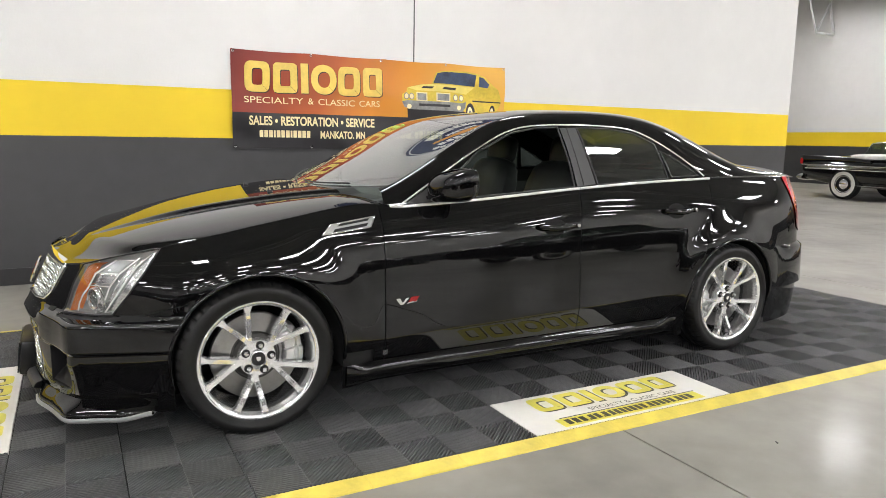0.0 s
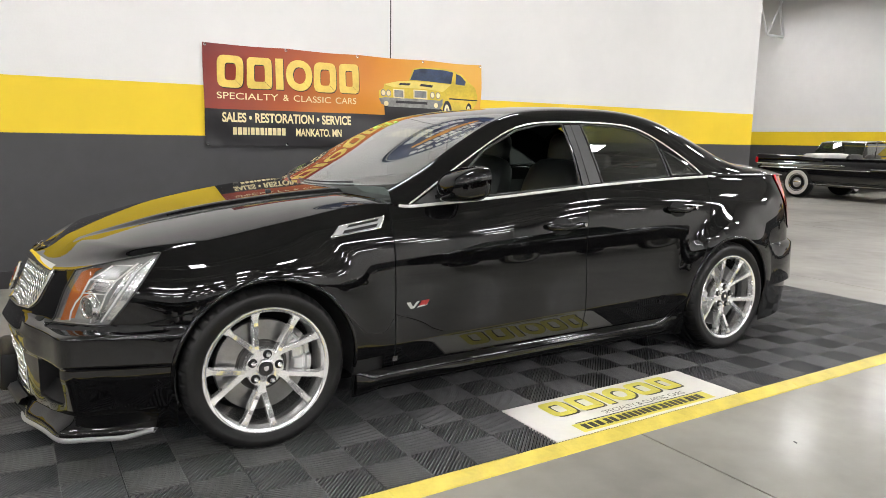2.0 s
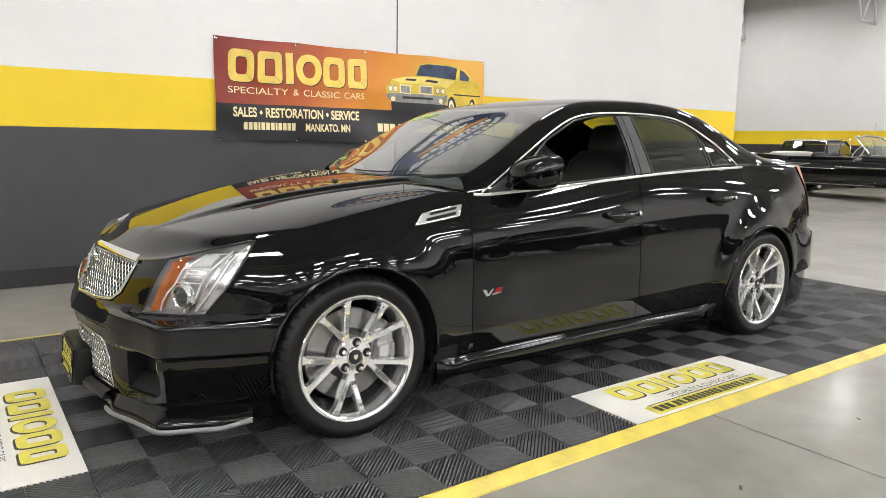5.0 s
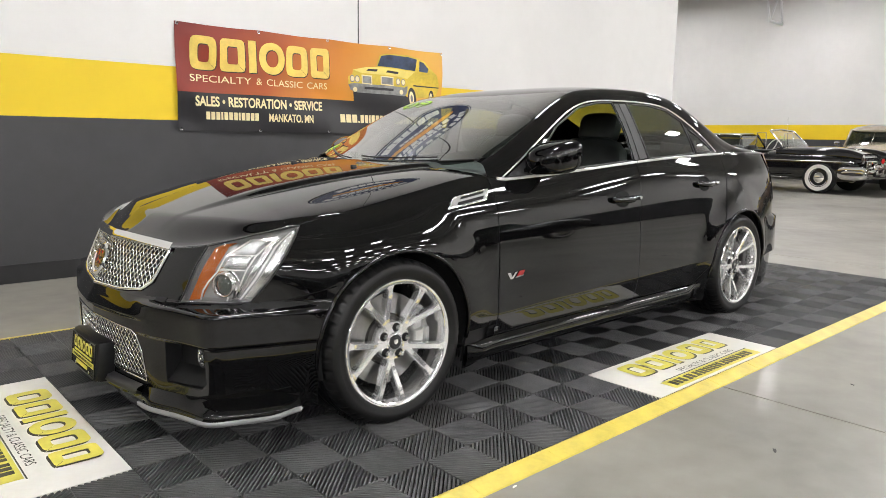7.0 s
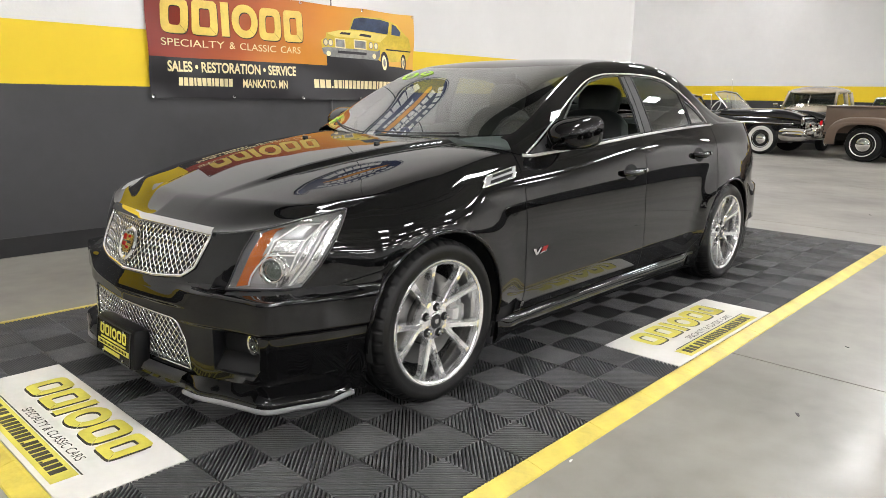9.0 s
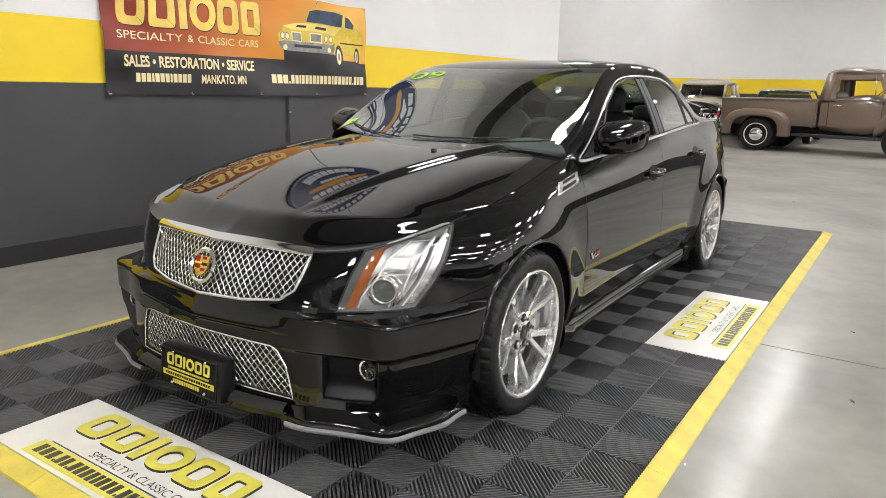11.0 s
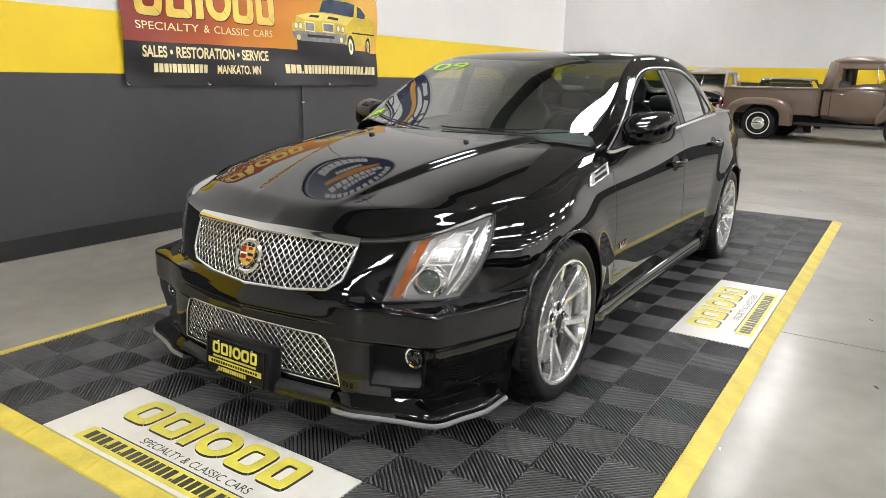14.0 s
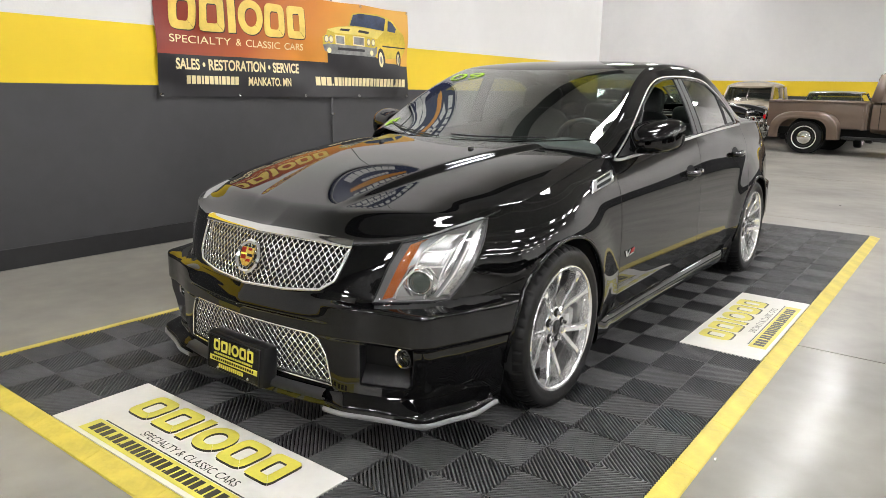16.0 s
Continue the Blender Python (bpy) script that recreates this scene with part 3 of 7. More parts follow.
UP = pose(0, 0, 0, 90, 0, 0)
part("upper_field", drape(flat_sheet(0, BW, 0.335, BH), 0.0), M_BANO, banner)
part("lower_field", drape(flat_sheet(0, BW, 0, 0.335), 0.0), M_BANK, banner)
sh = name_shapes(1.40, 0.285)
for q in sh:
    part("block_shadow", drape(dense(shapes_mesh([q], 0, 0, pose(0.128, 0, 0.522) @ UP)), 0.003), M_PRINTK, banner, smoothed=False)
    part("name_block", drape(dense(shapes_mesh([q], 0, 0, pose(0.12, 0, 0.53) @ UP)), 0.006), M_BANY, banner, smoothed=False)
for word, x, w in (("SPECIALTY", 0.112, 0.565), ("&", 0.725, 0.055), ("CLASSIC", 0.828, 0.385), ("CARS", 1.262, 0.22)):
    part("tagline_word", drape(words(word, 0.085, pose(x, 0, 0.428) @ UP, w), 0.004), M_BANW, banner, smoothed=False)
part("services_line", drape(words("SALES \u2022 RESTORATION \u2022 SERVICE", 0.118, pose(0.155, 0, 0.222) @ UP, 1.27, bold=0.0035), 0.004), M_BANW, banner, smoothed=False)
part("town_line", drape(words("MANKATO, MN", 0.100, pose(0.85, 0, 0.102) @ UP, 0.465, bold=0.003), 0.004), M_BANW, banner, smoothed=False)
def bar_row(x0, x1, z0, z1, widths, short):
    """Bars in a row from x0 to x1, as wide as the signs they stand for; short: the width of those that are only dots."""
    u = (x1 - x0) / (sum(widths) + 0.3 * (len(widths) - 1))
    for wd in widths:
        top = z1 if wd > short else z0 + (z1 - z0) * 0.25
        part("bar", drape(box((x0, -0.001, z0), (x0 + wd * u, 0.001, top)), 0.004), M_BANW, banner, smoothed=False)
        x0 += (wd + 0.3) * u


bar_row(0.252, 0.745, 0.104, 0.172, (1, 1, 1, 0.5, 1, 1, 1, 0.5, 1, 1, 1, 1), 0.1)
bar_row(1.645, 2.94, 0.114, 0.196, (1.3, 1.3, 1.3, 0.35, 0.9, 0.9, 0.4, 0.9, 0.9, 0.8, 0.9, 0.8, 0.9, 0.9, 0.9, 0.4, 0.9, 0.9, 0.9, 0.9, 0.9, 0.35, 0.9, 0.9, 1.2), 0.36)

# printed car: flat shapes of the picture
def flat_shape(name, poly, material, lift, parent=banner):
    bm = shapes_mesh([poly], 0, 0, UP)
    part(name, drape(dense(bm), lift), material, parent, smoothed=False)


def ellipse(x, z, a, b, n=16):
    return [(x + a * math.cos(q), z + b * math.sin(q)) for q in linspace(0, 2 * math.pi * (n - 1) / n, n)]


M_BANHI = mat("banner_pale_gold_print", (0.74, 0.60, 0.14), 0.4, var=0.12, scale=8)
flat_shape("printed_shadow", [(1.81, 0.33), (1.80, 0.43), (2.46, 0.42), (2.60, 0.36), (2.86, 0.35), (2.88, 0.30), (2.5, 0.25), (2.1, 0.22)], M_BANK, 0.003)
flat_shape("printed_body", [(1.74, 0.50), (1.735, 0.575), (1.79, 0.605), (1.80, 0.65), (1.95, 0.685), (2.078, 0.696), (2.125, 0.815), (2.2, 0.832), (2.50, 0.845), (2.64, 0.828), (2.735, 0.798), (2.80, 0.742), (2.835, 0.711), (2.905, 0.66), (2.948, 0.56), (2.945, 0.50), (2.895, 0.423), (2.60, 0.40), (2.46, 0.42), (1.80, 0.43)], M_BANCAR, 0.0045)
flat_shape("printed_hood", [(1.80, 0.648), (1.95, 0.682), (2.075, 0.692), (2.60, 0.682), (2.50, 0.60), (2.36, 0.612), (1.90, 0.622)], M_BANHI, 0.006)
flat_shape("printed_windscreen", [(2.095, 0.702), (2.137, 0.806), (2.22, 0.822), (2.50, 0.828), (2.622, 0.814), (2.602, 0.690)], M_BANBLUE, 0.006)
flat_shape("printed_window", [(2.655, 0.690), (2.66, 0.80), (2.715, 0.786), (2.785, 0.722), (2.77, 0.680)], M_BANBLUE, 0.006)
for q in ([(1.96, 0.648), (1.98, 0.668), (2.10, 0.668), (2.08, 0.645)], [(2.20, 0.642), (2.22, 0.665), (2.37, 0.66), (2.36, 0.636)]):
    flat_shape("printed_scoop", q, M_BANK, 0.0075)
flat_shape("printed_bumper", [(1.738, 0.50), (1.80, 0.515), (2.46, 0.505), (2.50, 0.525), (2.495, 0.46), (2.455, 0.412), (1.85, 0.422), (1.765, 0.445)], M_BANGREY, 0.006)
flat_shape("printed_intake", [(1.93, 0.46), (1.93, 0.485), (2.30, 0.48), (2.30, 0.455)], M_BANK, 0.0075)
for x, w in ((1.90, 0.125), (2.13, 0.17)):
    flat_shape("printed_grille", [(x, 0.515), (x, 0.605), (x + w, 0.602), (x + w, 0.508)], M_BANW, 0.0075)
    flat_shape("printed_grille_field", [(x + 0.012, 0.525), (x + 0.012, 0.594), (x + w - 0.012, 0.590), (x + w - 0.012, 0.518)], M_BANGREY, 0.009)
for x in (1.786, 1.846, 2.365, 2.438):
    flat_shape("printed_headlight", ellipse(x, 0.558, 0.030, 0.036), M_BANGREY, 0.0075)
    flat_shape("printed_lens", ellipse(x, 0.558, 0.022, 0.027), M_BANW, 0.009)
for x in (1.82, 2.41):
    flat_shape("printed_fog_light", ellipse(x, 0.452, 0.026, 0.026), M_BANW, 0.0075)
flat_shape("printed_stripe", [(2.58, 0.525), (2.58, 0.540), (2.945, 0.530), (2.945, 0.518)], M_BANK, 0.006)
for x, z, a, b in ((2.552, 0.392, 0.058, 0.118), (2.836, 0.402, 0.042, 0.092)):
    flat_shape("printed_tyre", ellipse(x, z, a, b), M_BANK, 0.0075)
    flat_shape("printed_rim", ellipse(x - 0.006, z, a * 0.58, b * 0.66), M_BANW, 0.009)
    flat_shape("printed_hub", ellipse(x - 0.006, z, a * 0.30, b * 0.34), M_BANGREY, 0.0105)
eyelet = lathe([(0.006, 0.0), (0.006, -0.003), (0.012, -0.004), (0.014, 0.0)], 16, "y")
eye_me = finish(eyelet, "eyelet", M_CHROME)
for z in (0.018, BH - 0.018):
    for k in range(5):
        x = 0.022 + (BW - 0.044) * k / 4
        o = part("eyelet", None, None, banner, mesh=eye_me)
        dy, dz = sag(x, z)
        o.location = (x, dy - 0.004, z + dz)

conduit = thing("wall_conduit", "thin grey electrical conduit on the dark wall", "conduit", at=pose(1.13, WALL_Y - 0.02, 0))
part("pipe", tube([(0, 0, 0.42), (0, 0, 1.20)], 0.011, 10), M_GREYP, conduit)
part("outlet_box", box((-0.04, -0.02, 0.33), (0.04, 0.018, 0.44), bevel=0.004), M_GREYP, conduit, smoothed=False)
for z in (0.62, 0.98):
    part("clip", box((-0.02, -0.013, z), (0.02, 0.016, z + 0.018), bevel=0.002), M_CHROME, conduit, smoothed=False)


# ---- the black sedan ----
# Plan curve of the lower body, from the front centre round the left side to the rear centre, as (x, half width).
PLAN = [(-2.284, 0.0), (-2.266, 0.15), (-2.240, 0.30), (-2.196, 0.44), (-2.142, 0.54), (-2.06, 0.645), (-1.98, 0.72), (-1.88, 0.785), (-1.75, 0.838), (-1.60, 0.866),
        (-1.42, 0.875), (-1.10, 0.872), (-0.60, 0.866), (0.0, 0.866), (0.60, 0.870), (1.10, 0.876), (1.42, 0.878), (1.70, 0.866), (1.95, 0.832), (2.14, 0.772),
        (2.27, 0.69), (2.345, 0.58), (2.385, 0.40), (2.40, 0.20), (2.405, 0.0)]
_ext = PLAN + [(x, -w) for x, w in PLAN[-2:-5:-1]]
_len = [0.0]
for (xa, wa), (xb, wb) in zip(_ext, _ext[1:]):
    _len.append(_len[-1] + math.hypot(xb - xa, wb - wa))
plan = spline([(t, x, w) for t, (x, w) in zip(_len, _ext)])
S_END = _len[-4]
_sx = [(s, *plan(s)) for s in linspace(0, S_END, 600)]


def steady_spline(pts):
    """A cubic through (t, v) that never swings past its points."""
    a = np.array(pts, float)
    t, v = a[:, 0], a[:, 1]
    h, d = np.diff(t), np.diff(v) / np.diff(t)
    m = np.zeros(len(t))
    m[0], m[-1] = d[0], d[-1]
    for i in range(1, len(t) - 1):
        if d[i - 1] * d[i] > 0:
            w1, w2 = 2 * h[i] + h[i - 1], h[i] + 2 * h[i - 1]
            m[i] = (w1 + w2) / (w1 / d[i - 1] + w2 / d[i])

    def f(x):
        x = min(max(float(x), t[0]), t[-1])
        i = min(max(int(np.searchsorted(t, x)) - 1, 0), len(t) - 2)
        k = (x - t[i]) / h[i]
        return float(v[i] * (1 + 2 * k) * (1 - k) ** 2 + m[i] * h[i] * k * (1 - k) ** 2 + v[i + 1] * k * k * (3 - 2 * k) + m[i + 1] * h[i] * k * k * (k - 1))

    return f


def s_at_x(x):
    """The place along the plan curve of the left side at x."""
    a = [(q[1], q[0]) for q in _sx]
    return float(np.interp(x, [p for p, _ in a], [p for _, p in a]))


def s_at_w(w):
    a = [(q[2], q[0]) for q in _sx if q[1] < -1.75]
    return float(np.interp(w, [p for p, _ in a], [p for _, p in a]))


# How far the body side leans in, by height, at stations round the plan curve.
ZK = (0.13, 0.25, 0.39, 0.405, 0.445, 0.46, 0.500, 0.514, 0.53, 0.62, 0.72, 0.80, 0.86, 0.92, 0.98, 1.05)
UP1 = (0.16, 0.18, 0.2)
LEANS = [
    (0.0, (0.0, -0.008, -0.010, -0.010, -0.012, -0.034, -0.014, -0.007, 0.0, 0.042, 0.090, 0.12, 0.14) + UP1),
    (s_at_w(0.33), (-0.01, -0.022, -0.026, -0.026, -0.026, -0.034, -0.020, -0.012, 0.0, 0.042, 0.090, 0.12, 0.14) + UP1),
    (s_at_w(0.42), (-0.030, -0.031, -0.032, -0.039, -0.039, -0.039, -0.039, -0.038, 0.0, 0.040, 0.086, 0.12, 0.14) + UP1),
    (s_at_w(0.53), (-0.046, -0.047, -0.048, -0.056, -0.056, -0.056, -0.056, -0.054, 0.0, 0.024, 0.064, 0.10, 0.14) + UP1),
    (s_at_w(0.60), (-0.075, -0.077, -0.078, -0.086, -0.086, -0.086, -0.086, -0.083, 0.0, 0.006, 0.036, 0.074, 0.11) + UP1),
    (s_at_w(0.66), (-0.112, -0.114, -0.115, -0.124, -0.124, -0.124, -0.124, -0.120, 0.0, -0.004, 0.016, 0.050, 0.09) + UP1),
    (s_at_x(-1.96), (-0.060, -0.060, -0.060, -0.072, -0.071, -0.071, -0.070, -0.067, 0.0, -0.002, 0.022, 0.058, 0.10) + UP1),
    (s_at_x(-1.80), (-0.020, -0.020, -0.022, -0.036, -0.034, -0.033, -0.03, -0.026, 0.0, 0.006, 0.030, 0.072, 0.115) + UP1),
    (s_at_x(-1.70), (-0.012, -0.012, -0.012, -0.018, -0.015, -0.014, -0.010, -0.007, 0.0, 0.005, 0.022, 0.058, 0.100, 0.15, 0.18, 0.2)),
    (s_at_x(-1.58), (-0.004, -0.004, -0.004, -0.004, -0.004, -0.004, -0.004, -0.004, -0.004, -0.003, 0.010, 0.042, 0.080, 0.125, 0.16, 0.2)),
    (s_at_x(-1.42), (0.0, 0.0, -0.004, -0.004, -0.007, -0.008, -0.012, -0.013, -0.014, -0.016, 0.002, 0.028, 0.060, 0.105, 0.15, 0.2)),
    (s_at_x(-1.10), (0.02, 0.006, 0.0, 0.0, 0.0, 0.0, 0.0, 0.0, 0.0, 0.0, 0.008, 0.022, 0.042, 0.080, 0.125, 0.18)),
    (s_at_x(-0.60), (0.035, 0.012, 0.003, 0.003, 0.001, 0.001, 0.0, 0.0, 0.0, 0.001, 0.008, 0.018, 0.034, 0.062, 0.102, 0.155)),
    (s_at_x(0.50), (0.035, 0.012, 0.003, 0.003, 0.001, 0.001, 0.0, 0.0, 0.0, 0.001, 0.007, 0.014, 0.022, 0.034, 0.054, 0.090)),
    (s_at_x(1.05), (0.03, 0.010, 0.002, 0.002, 0.001, 0.001, 0.0, 0.0, 0.0, 0.0, 0.005, 0.012, 0.020, 0.034, 0.060, 0.108)),
    (s_at_x(1.42), (0.0, 0.0, -0.004, -0.004, -0.008, -0.009, -0.014, -0.015, -0.016, -0.016, 0.0, 0.012, 0.024, 0.046, 0.080, 0.13)),
    (s_at_x(1.75), (0.0, 0.0, 0.0, 0.0, 0.0, 0.0, 0.0, 0.0, 0.0, 0.0, 0.006, 0.018, 0.032, 0.058, 0.09, 0.13)),
    (s_at_x(2.10), (0.01, -0.006, -0.012, -0.012, -0.012, -0.012, -0.012, -0.012, -0.010, 0.0, 0.006, 0.014, 0.026, 0.045, 0.07, 0.10)),
    (S_END, (0.02, -0.01, -0.03, -0.03, -0.03, -0.03, -0.03, -0.03, -0.03, 0.0, 0.0, 0.01, 0.02, 0.03, 0.05, 0.07)),
]
_lean_at = [(s, steady_spline([(z, q) for z, q in zip(ZK, qs)])) for s, qs in LEANS]


@functools.lru_cache(maxsize=6000)
def lean_round(z):
    return steady_spline([(s, f(z)) for s, f in _lean_at])


def blurred(table, step, axis, sigma):
    """A table smoothed along one axis with a bell curve sigma wide; mirrored at its start, carried on straight at its end."""
    n = max(1, int(3 * sigma / step))
    k = np.exp(-0.5 * (np.arange(-n, n + 1) * step / sigma) ** 2)
    k /= k.sum()
    q = table if axis == 0 else table.T
    q = np.concatenate([q[n:0:-1] if axis == 0 else np.repeat(q[:1], n, 0), q, np.repeat(q[-1:], n, 0)])
    q = sum(w * q[i : i + len(q) - 2 * n] for i, w in enumerate(k))
    return q if axis == 0 else q.T


def lean_table():
    """The leans as a fine table over (s, z): sharp ledges on the nose, drawn smooth elsewhere."""
    S, Z = np.arange(0.0, S_END + 0.004, 0.008), np.arange(0.10, 1.104, 0.004)
    raw = np.array([[f(float(v)) for v in S] for f in (lean_round(round(float(z), 5)) for z in Z)]).T
    cut_at = int(round((0.536 - 0.10) / 0.004))
    upper = raw.copy()
    upper[:, :cut_at] = raw[:, cut_at : cut_at + 1]
    upper = blurred(blurred(upper, 0.008, 0, 0.05), 0.004, 1, 0.024)
    nose, wide = blurred(raw, 0.008, 0, 0.020), blurred(raw, 0.008, 0, 0.085)
    k = np.array([smooth(s_at_x(-2.05), s_at_x(-1.93), v) for v in S])[:, None]
    nose = nose * (1 - k) + wide * k
    flank = blurred(blurred(raw, 0.008, 0, 0.11), 0.004, 1, 0.028)
    low = (Z < 0.535)[None, :]
    front = np.where(low, nose, upper)
    k = np.array([smooth(s_at_x(-1.80), s_at_x(-1.62), v) for v in S])[:, None]
    return front * (1 - k) + flank * k


LEAN = lean_table()


def lean(s, z):
    u, v = min(max(s, 0.0), S_END) / 0.008, (min(max(z, 0.10), 1.10) - 0.10) / 0.004
    i, j = min(int(u), LEAN.shape[0] - 2), min(int(v), LEAN.shape[1] - 2)
    u, v = u - i, v - j
    return float((LEAN[i, j] * (1 - u) + LEAN[i + 1, j] * u) * (1 - v) + (LEAN[i, j + 1] * (1 - u) + LEAN[i + 1, j + 1] * u) * v)


def flare(x, z):
    """How far the wings swell towards the wheel arches."""
    f = 0.0
    for cx, swell in ((-1.408, 0.017), (1.422, 0.026)):
        r = math.hypot(x - cx, z - 0.327)
        if r < 0.57:
            f = max(f, swell * smooth(0.565, 0.365, r) * smooth(0.20, 0.42, z))
    return f * smooth(-1.96, -1.62, x)


def tuck(x, z):
    """How far the doors draw in under their lower crease."""
    d = max(0.0, 0.338 + 0.062 * (x + 0.85) / 1.85 - z)
    return 0.17 * d * smooth(0.0, 0.012, d) * smooth(-1.03, -0.87, x) * smooth(1.10, 0.96, x)


def nose_tuck(s, z):
    """How far the bumper's sides draw in towards the splitter."""
    return 0.20 * max(0.0, 0.37 - z) * smooth(0.0, 0.06, 0.37 - z) * smooth(s_at_w(0.55), s_at_w(0.66), s) * smooth(s_at_x(-1.66), s_at_x(-1.80), s)


def skin(s, z, out=0.0):
    """A point of the lower body at s round the plan (negative: the right side) and height z; out: metres proud of it."""
    a = abs(s)
    x, w = plan(a)
    xb, wb = plan(min(a + 0.01, S_END))
    xa, wa = plan(max(a - 0.01, 0.0))
    d = math.hypot(xb - xa, wb - wa)
    nx, nw = -(wb - wa) / d, (xb - xa) / d
    if a < 0.08:
        k = smooth(0.0, 0.08, a)
        nx, nw = -1 + (nx + 1) * k, nw * k
    q = lean(a, z) - out + tuck(x, z) + nose_tuck(a, z) - flare(x, z)
    x, w = x - nx * q, w - nw * q
    return Vector((x, -w if s >= 0 else w, z))


# Upper edge of the lower body: hood edge, wing crease, waist line, boot shoulder.
crest = spline([(0.0, 0.724), (s_at_w(0.44), 0.708), (s_at_w(0.60), 0.730), (s_at_w(0.70), 0.762), (s_at_x(-1.86), 0.792), (s_at_x(-1.78), 0.813), (s_at_x(-1.60), 0.848), (s_at_x(-1.42), 0.882), (s_at_x(-1.25), 0.912),
                (s_at_x(-1.10), 0.938), (s_at_x(-0.97), 0.956), (s_at_x(-0.86), 0.958), (s_at_x(-0.78), 0.945), (s_at_x(-0.66), 0.945), (s_at_x(-0.42), 0.958), (s_at_x(0.33), 1.010), (s_at_x(1.24), 1.046), (s_at_x(1.7), 1.050), (s_at_x(2.1), 1.045), (S_END, 1.06)])


def inside(p, poly):
    x, y = p
    hit = False
    for (x0, y0), (x1, y1) in zip(poly, poly[1:] + poly[:1]):
        if (y0 > y) != (y1 > y) and x < (x1 - x0) * (y - y0) / (y1 - y0) + x0:
            hit = not hit
    return hit


def cut(bm, poly):
    """Cuts a flat sheet along a polygon's sides."""
    for (x0, y0), (x1, y1) in zip(poly, poly[1:] + poly[:1]):
        if math.hypot(x1 - x0, y1 - y0) < 1e-5:
            continue
        lo, hi = (min(x0, x1) - 0.012, min(y0, y1) - 0.012), (max(x0, x1) + 0.012, max(y0, y1) + 0.012)
        fs = [f for f in bm.faces if max(v.co.x for v in f.verts) > lo[0] and min(v.co.x for v in f.verts) < hi[0] and max(v.co.y for v in f.verts) > lo[1] and min(v.co.y for v in f.verts) < hi[1]]
        geom = list({e for f in fs for e in f.edges} | {v for f in fs for v in f.verts}) + fs
        bmesh.ops.bisect_plane(bm, geom=geom, dist=1e-5, plane_co=(x0, y0, 0), plane_no=(y1 - y0, x0 - x1, 0))


def gap(pts, w=0.0045):
    """A shut line as thin polygons along points."""
    out = []
    for (x0, y0), (x1, y1) in zip(pts, pts[1:]):
        d = math.hypot(x1 - x0, y1 - y0)
        nx, ny, ex, ey = -(y1 - y0) / d * w / 2, (x1 - x0) / d * w / 2, (x1 - x0) / d * w / 2, (y1 - y0) / d * w / 2
        out.append([(x0 - nx - ex, y0 - ny - ey), (x1 - nx + ex, y1 - ny + ey), (x1 + nx + ex, y1 + ny + ey), (x0 + nx - ex, y0 + ny - ey)])
    return out


def panels(ss, zs, holes, regions, place):
    """Cuts the flat sheet (s, z) into named panels and lays each on the body. Returns a bmesh for each name."""
    flat = grid(lambda u, v: Vector((u, v, 0)), ss, zs)
    for poly in holes + [p for _, p in regions]:
        cut(flat, poly)
    flat.faces.ensure_lookup_table()
    found = {}
    for f in flat.faces:
        c = f.calc_center_median()
        if any(inside((c.x, c.y), h) for h in holes):
            continue
        for name, poly in regions:
            if inside((c.x, c.y), poly):
                found.setdefault(name, []).append([(v.co.x, v.co.y) for v in f.verts])
                break
    flat.free()
    out = {}
    for name, faces in found.items():
        bm, seen = bmesh.new(), {}
        for f in faces:
            vs = []
            for p in f:
                k = (round(p[0], 5), round(p[1], 5))
                if k not in seen:
                    seen[k] = bm.verts.new(place(*p))
                if seen[k] not in vs:
                    vs.append(seen[k])
            if len(vs) > 2:
                try:
                    bm.faces.new(vs)
                except ValueError:
                    pass
        out[name] = bm
    return out


def mirrored(bm):
    b2 = bm.copy()
    for v in b2.verts:
        v.co.y = -v.co.y
    bmesh.ops.reverse_faces(b2, faces=b2.faces)
    return b2


sedan = thing("sedan", "glossy black four-door sedan with polished alloy wheels, driver's window open", "car")
WF, WR, WZ, TYRE = -1.428, 1.422, 0.327, 0.333
SX = s_at_x
ARCH = 0.364
ARCHES = {WF: -1.408, WR: WR}


def wheel_hole(cx):
    return [(SX(x), z) for x, z in arc2(ARCHES[cx], WZ, ARCH, -12, 192, 30)] + [(SX(ARCHES[cx] - ARCH * 0.978), 0.05), (SX(ARCHES[cx] + ARCH * 0.978), 0.05)]


# Headlight outline, as (s, z) on the body.
S_HI, S_HO = s_at_w(0.545), SX(-1.965)
HSH = 0.018
HEAD = [(S_HI, 0.530), (s_at_w(0.70), 0.534), (S_HO + 0.01, 0.540), (SX(-1.90), 0.62), (SX(-1.845), 0.71), (SX(-1.795), 0.802), (SX(-1.825), 0.800), (s_at_w(0.745), 0.775), (s_at_w(0.695), 0.756), (s_at_w(0.625), 0.732), (s_at_w(0.590), 0.66)]
HEAD = [(s - HSH, z) for s, z in HEAD]
TOPLINE = [(s, crest(s)) for s in linspace(0, S_END, 160)]
SILL = 0.235
ss = sorted(set([round(v, 5) for v in linspace(0, S_END, 190) + linspace(0, SX(-1.7), 70) + [a for a, _ in LEANS]]))
ss = [v for i, v in enumerate(ss) if i == 0 or v - ss[i - 1] > 0.0015]
zs = sorted(set(linspace(0.13, 1.07, 60) + [0.441, 0.446, 0.45, 0.454, 0.458, 0.462, 0.386, 0.39, 0.394, 0.398, 0.402, 0.406, 0.41, 0.497, 0.501, 0.505, 0.509, 0.512, 0.515, 0.519, 0.523, 0.527, 0.531, 0.535]))
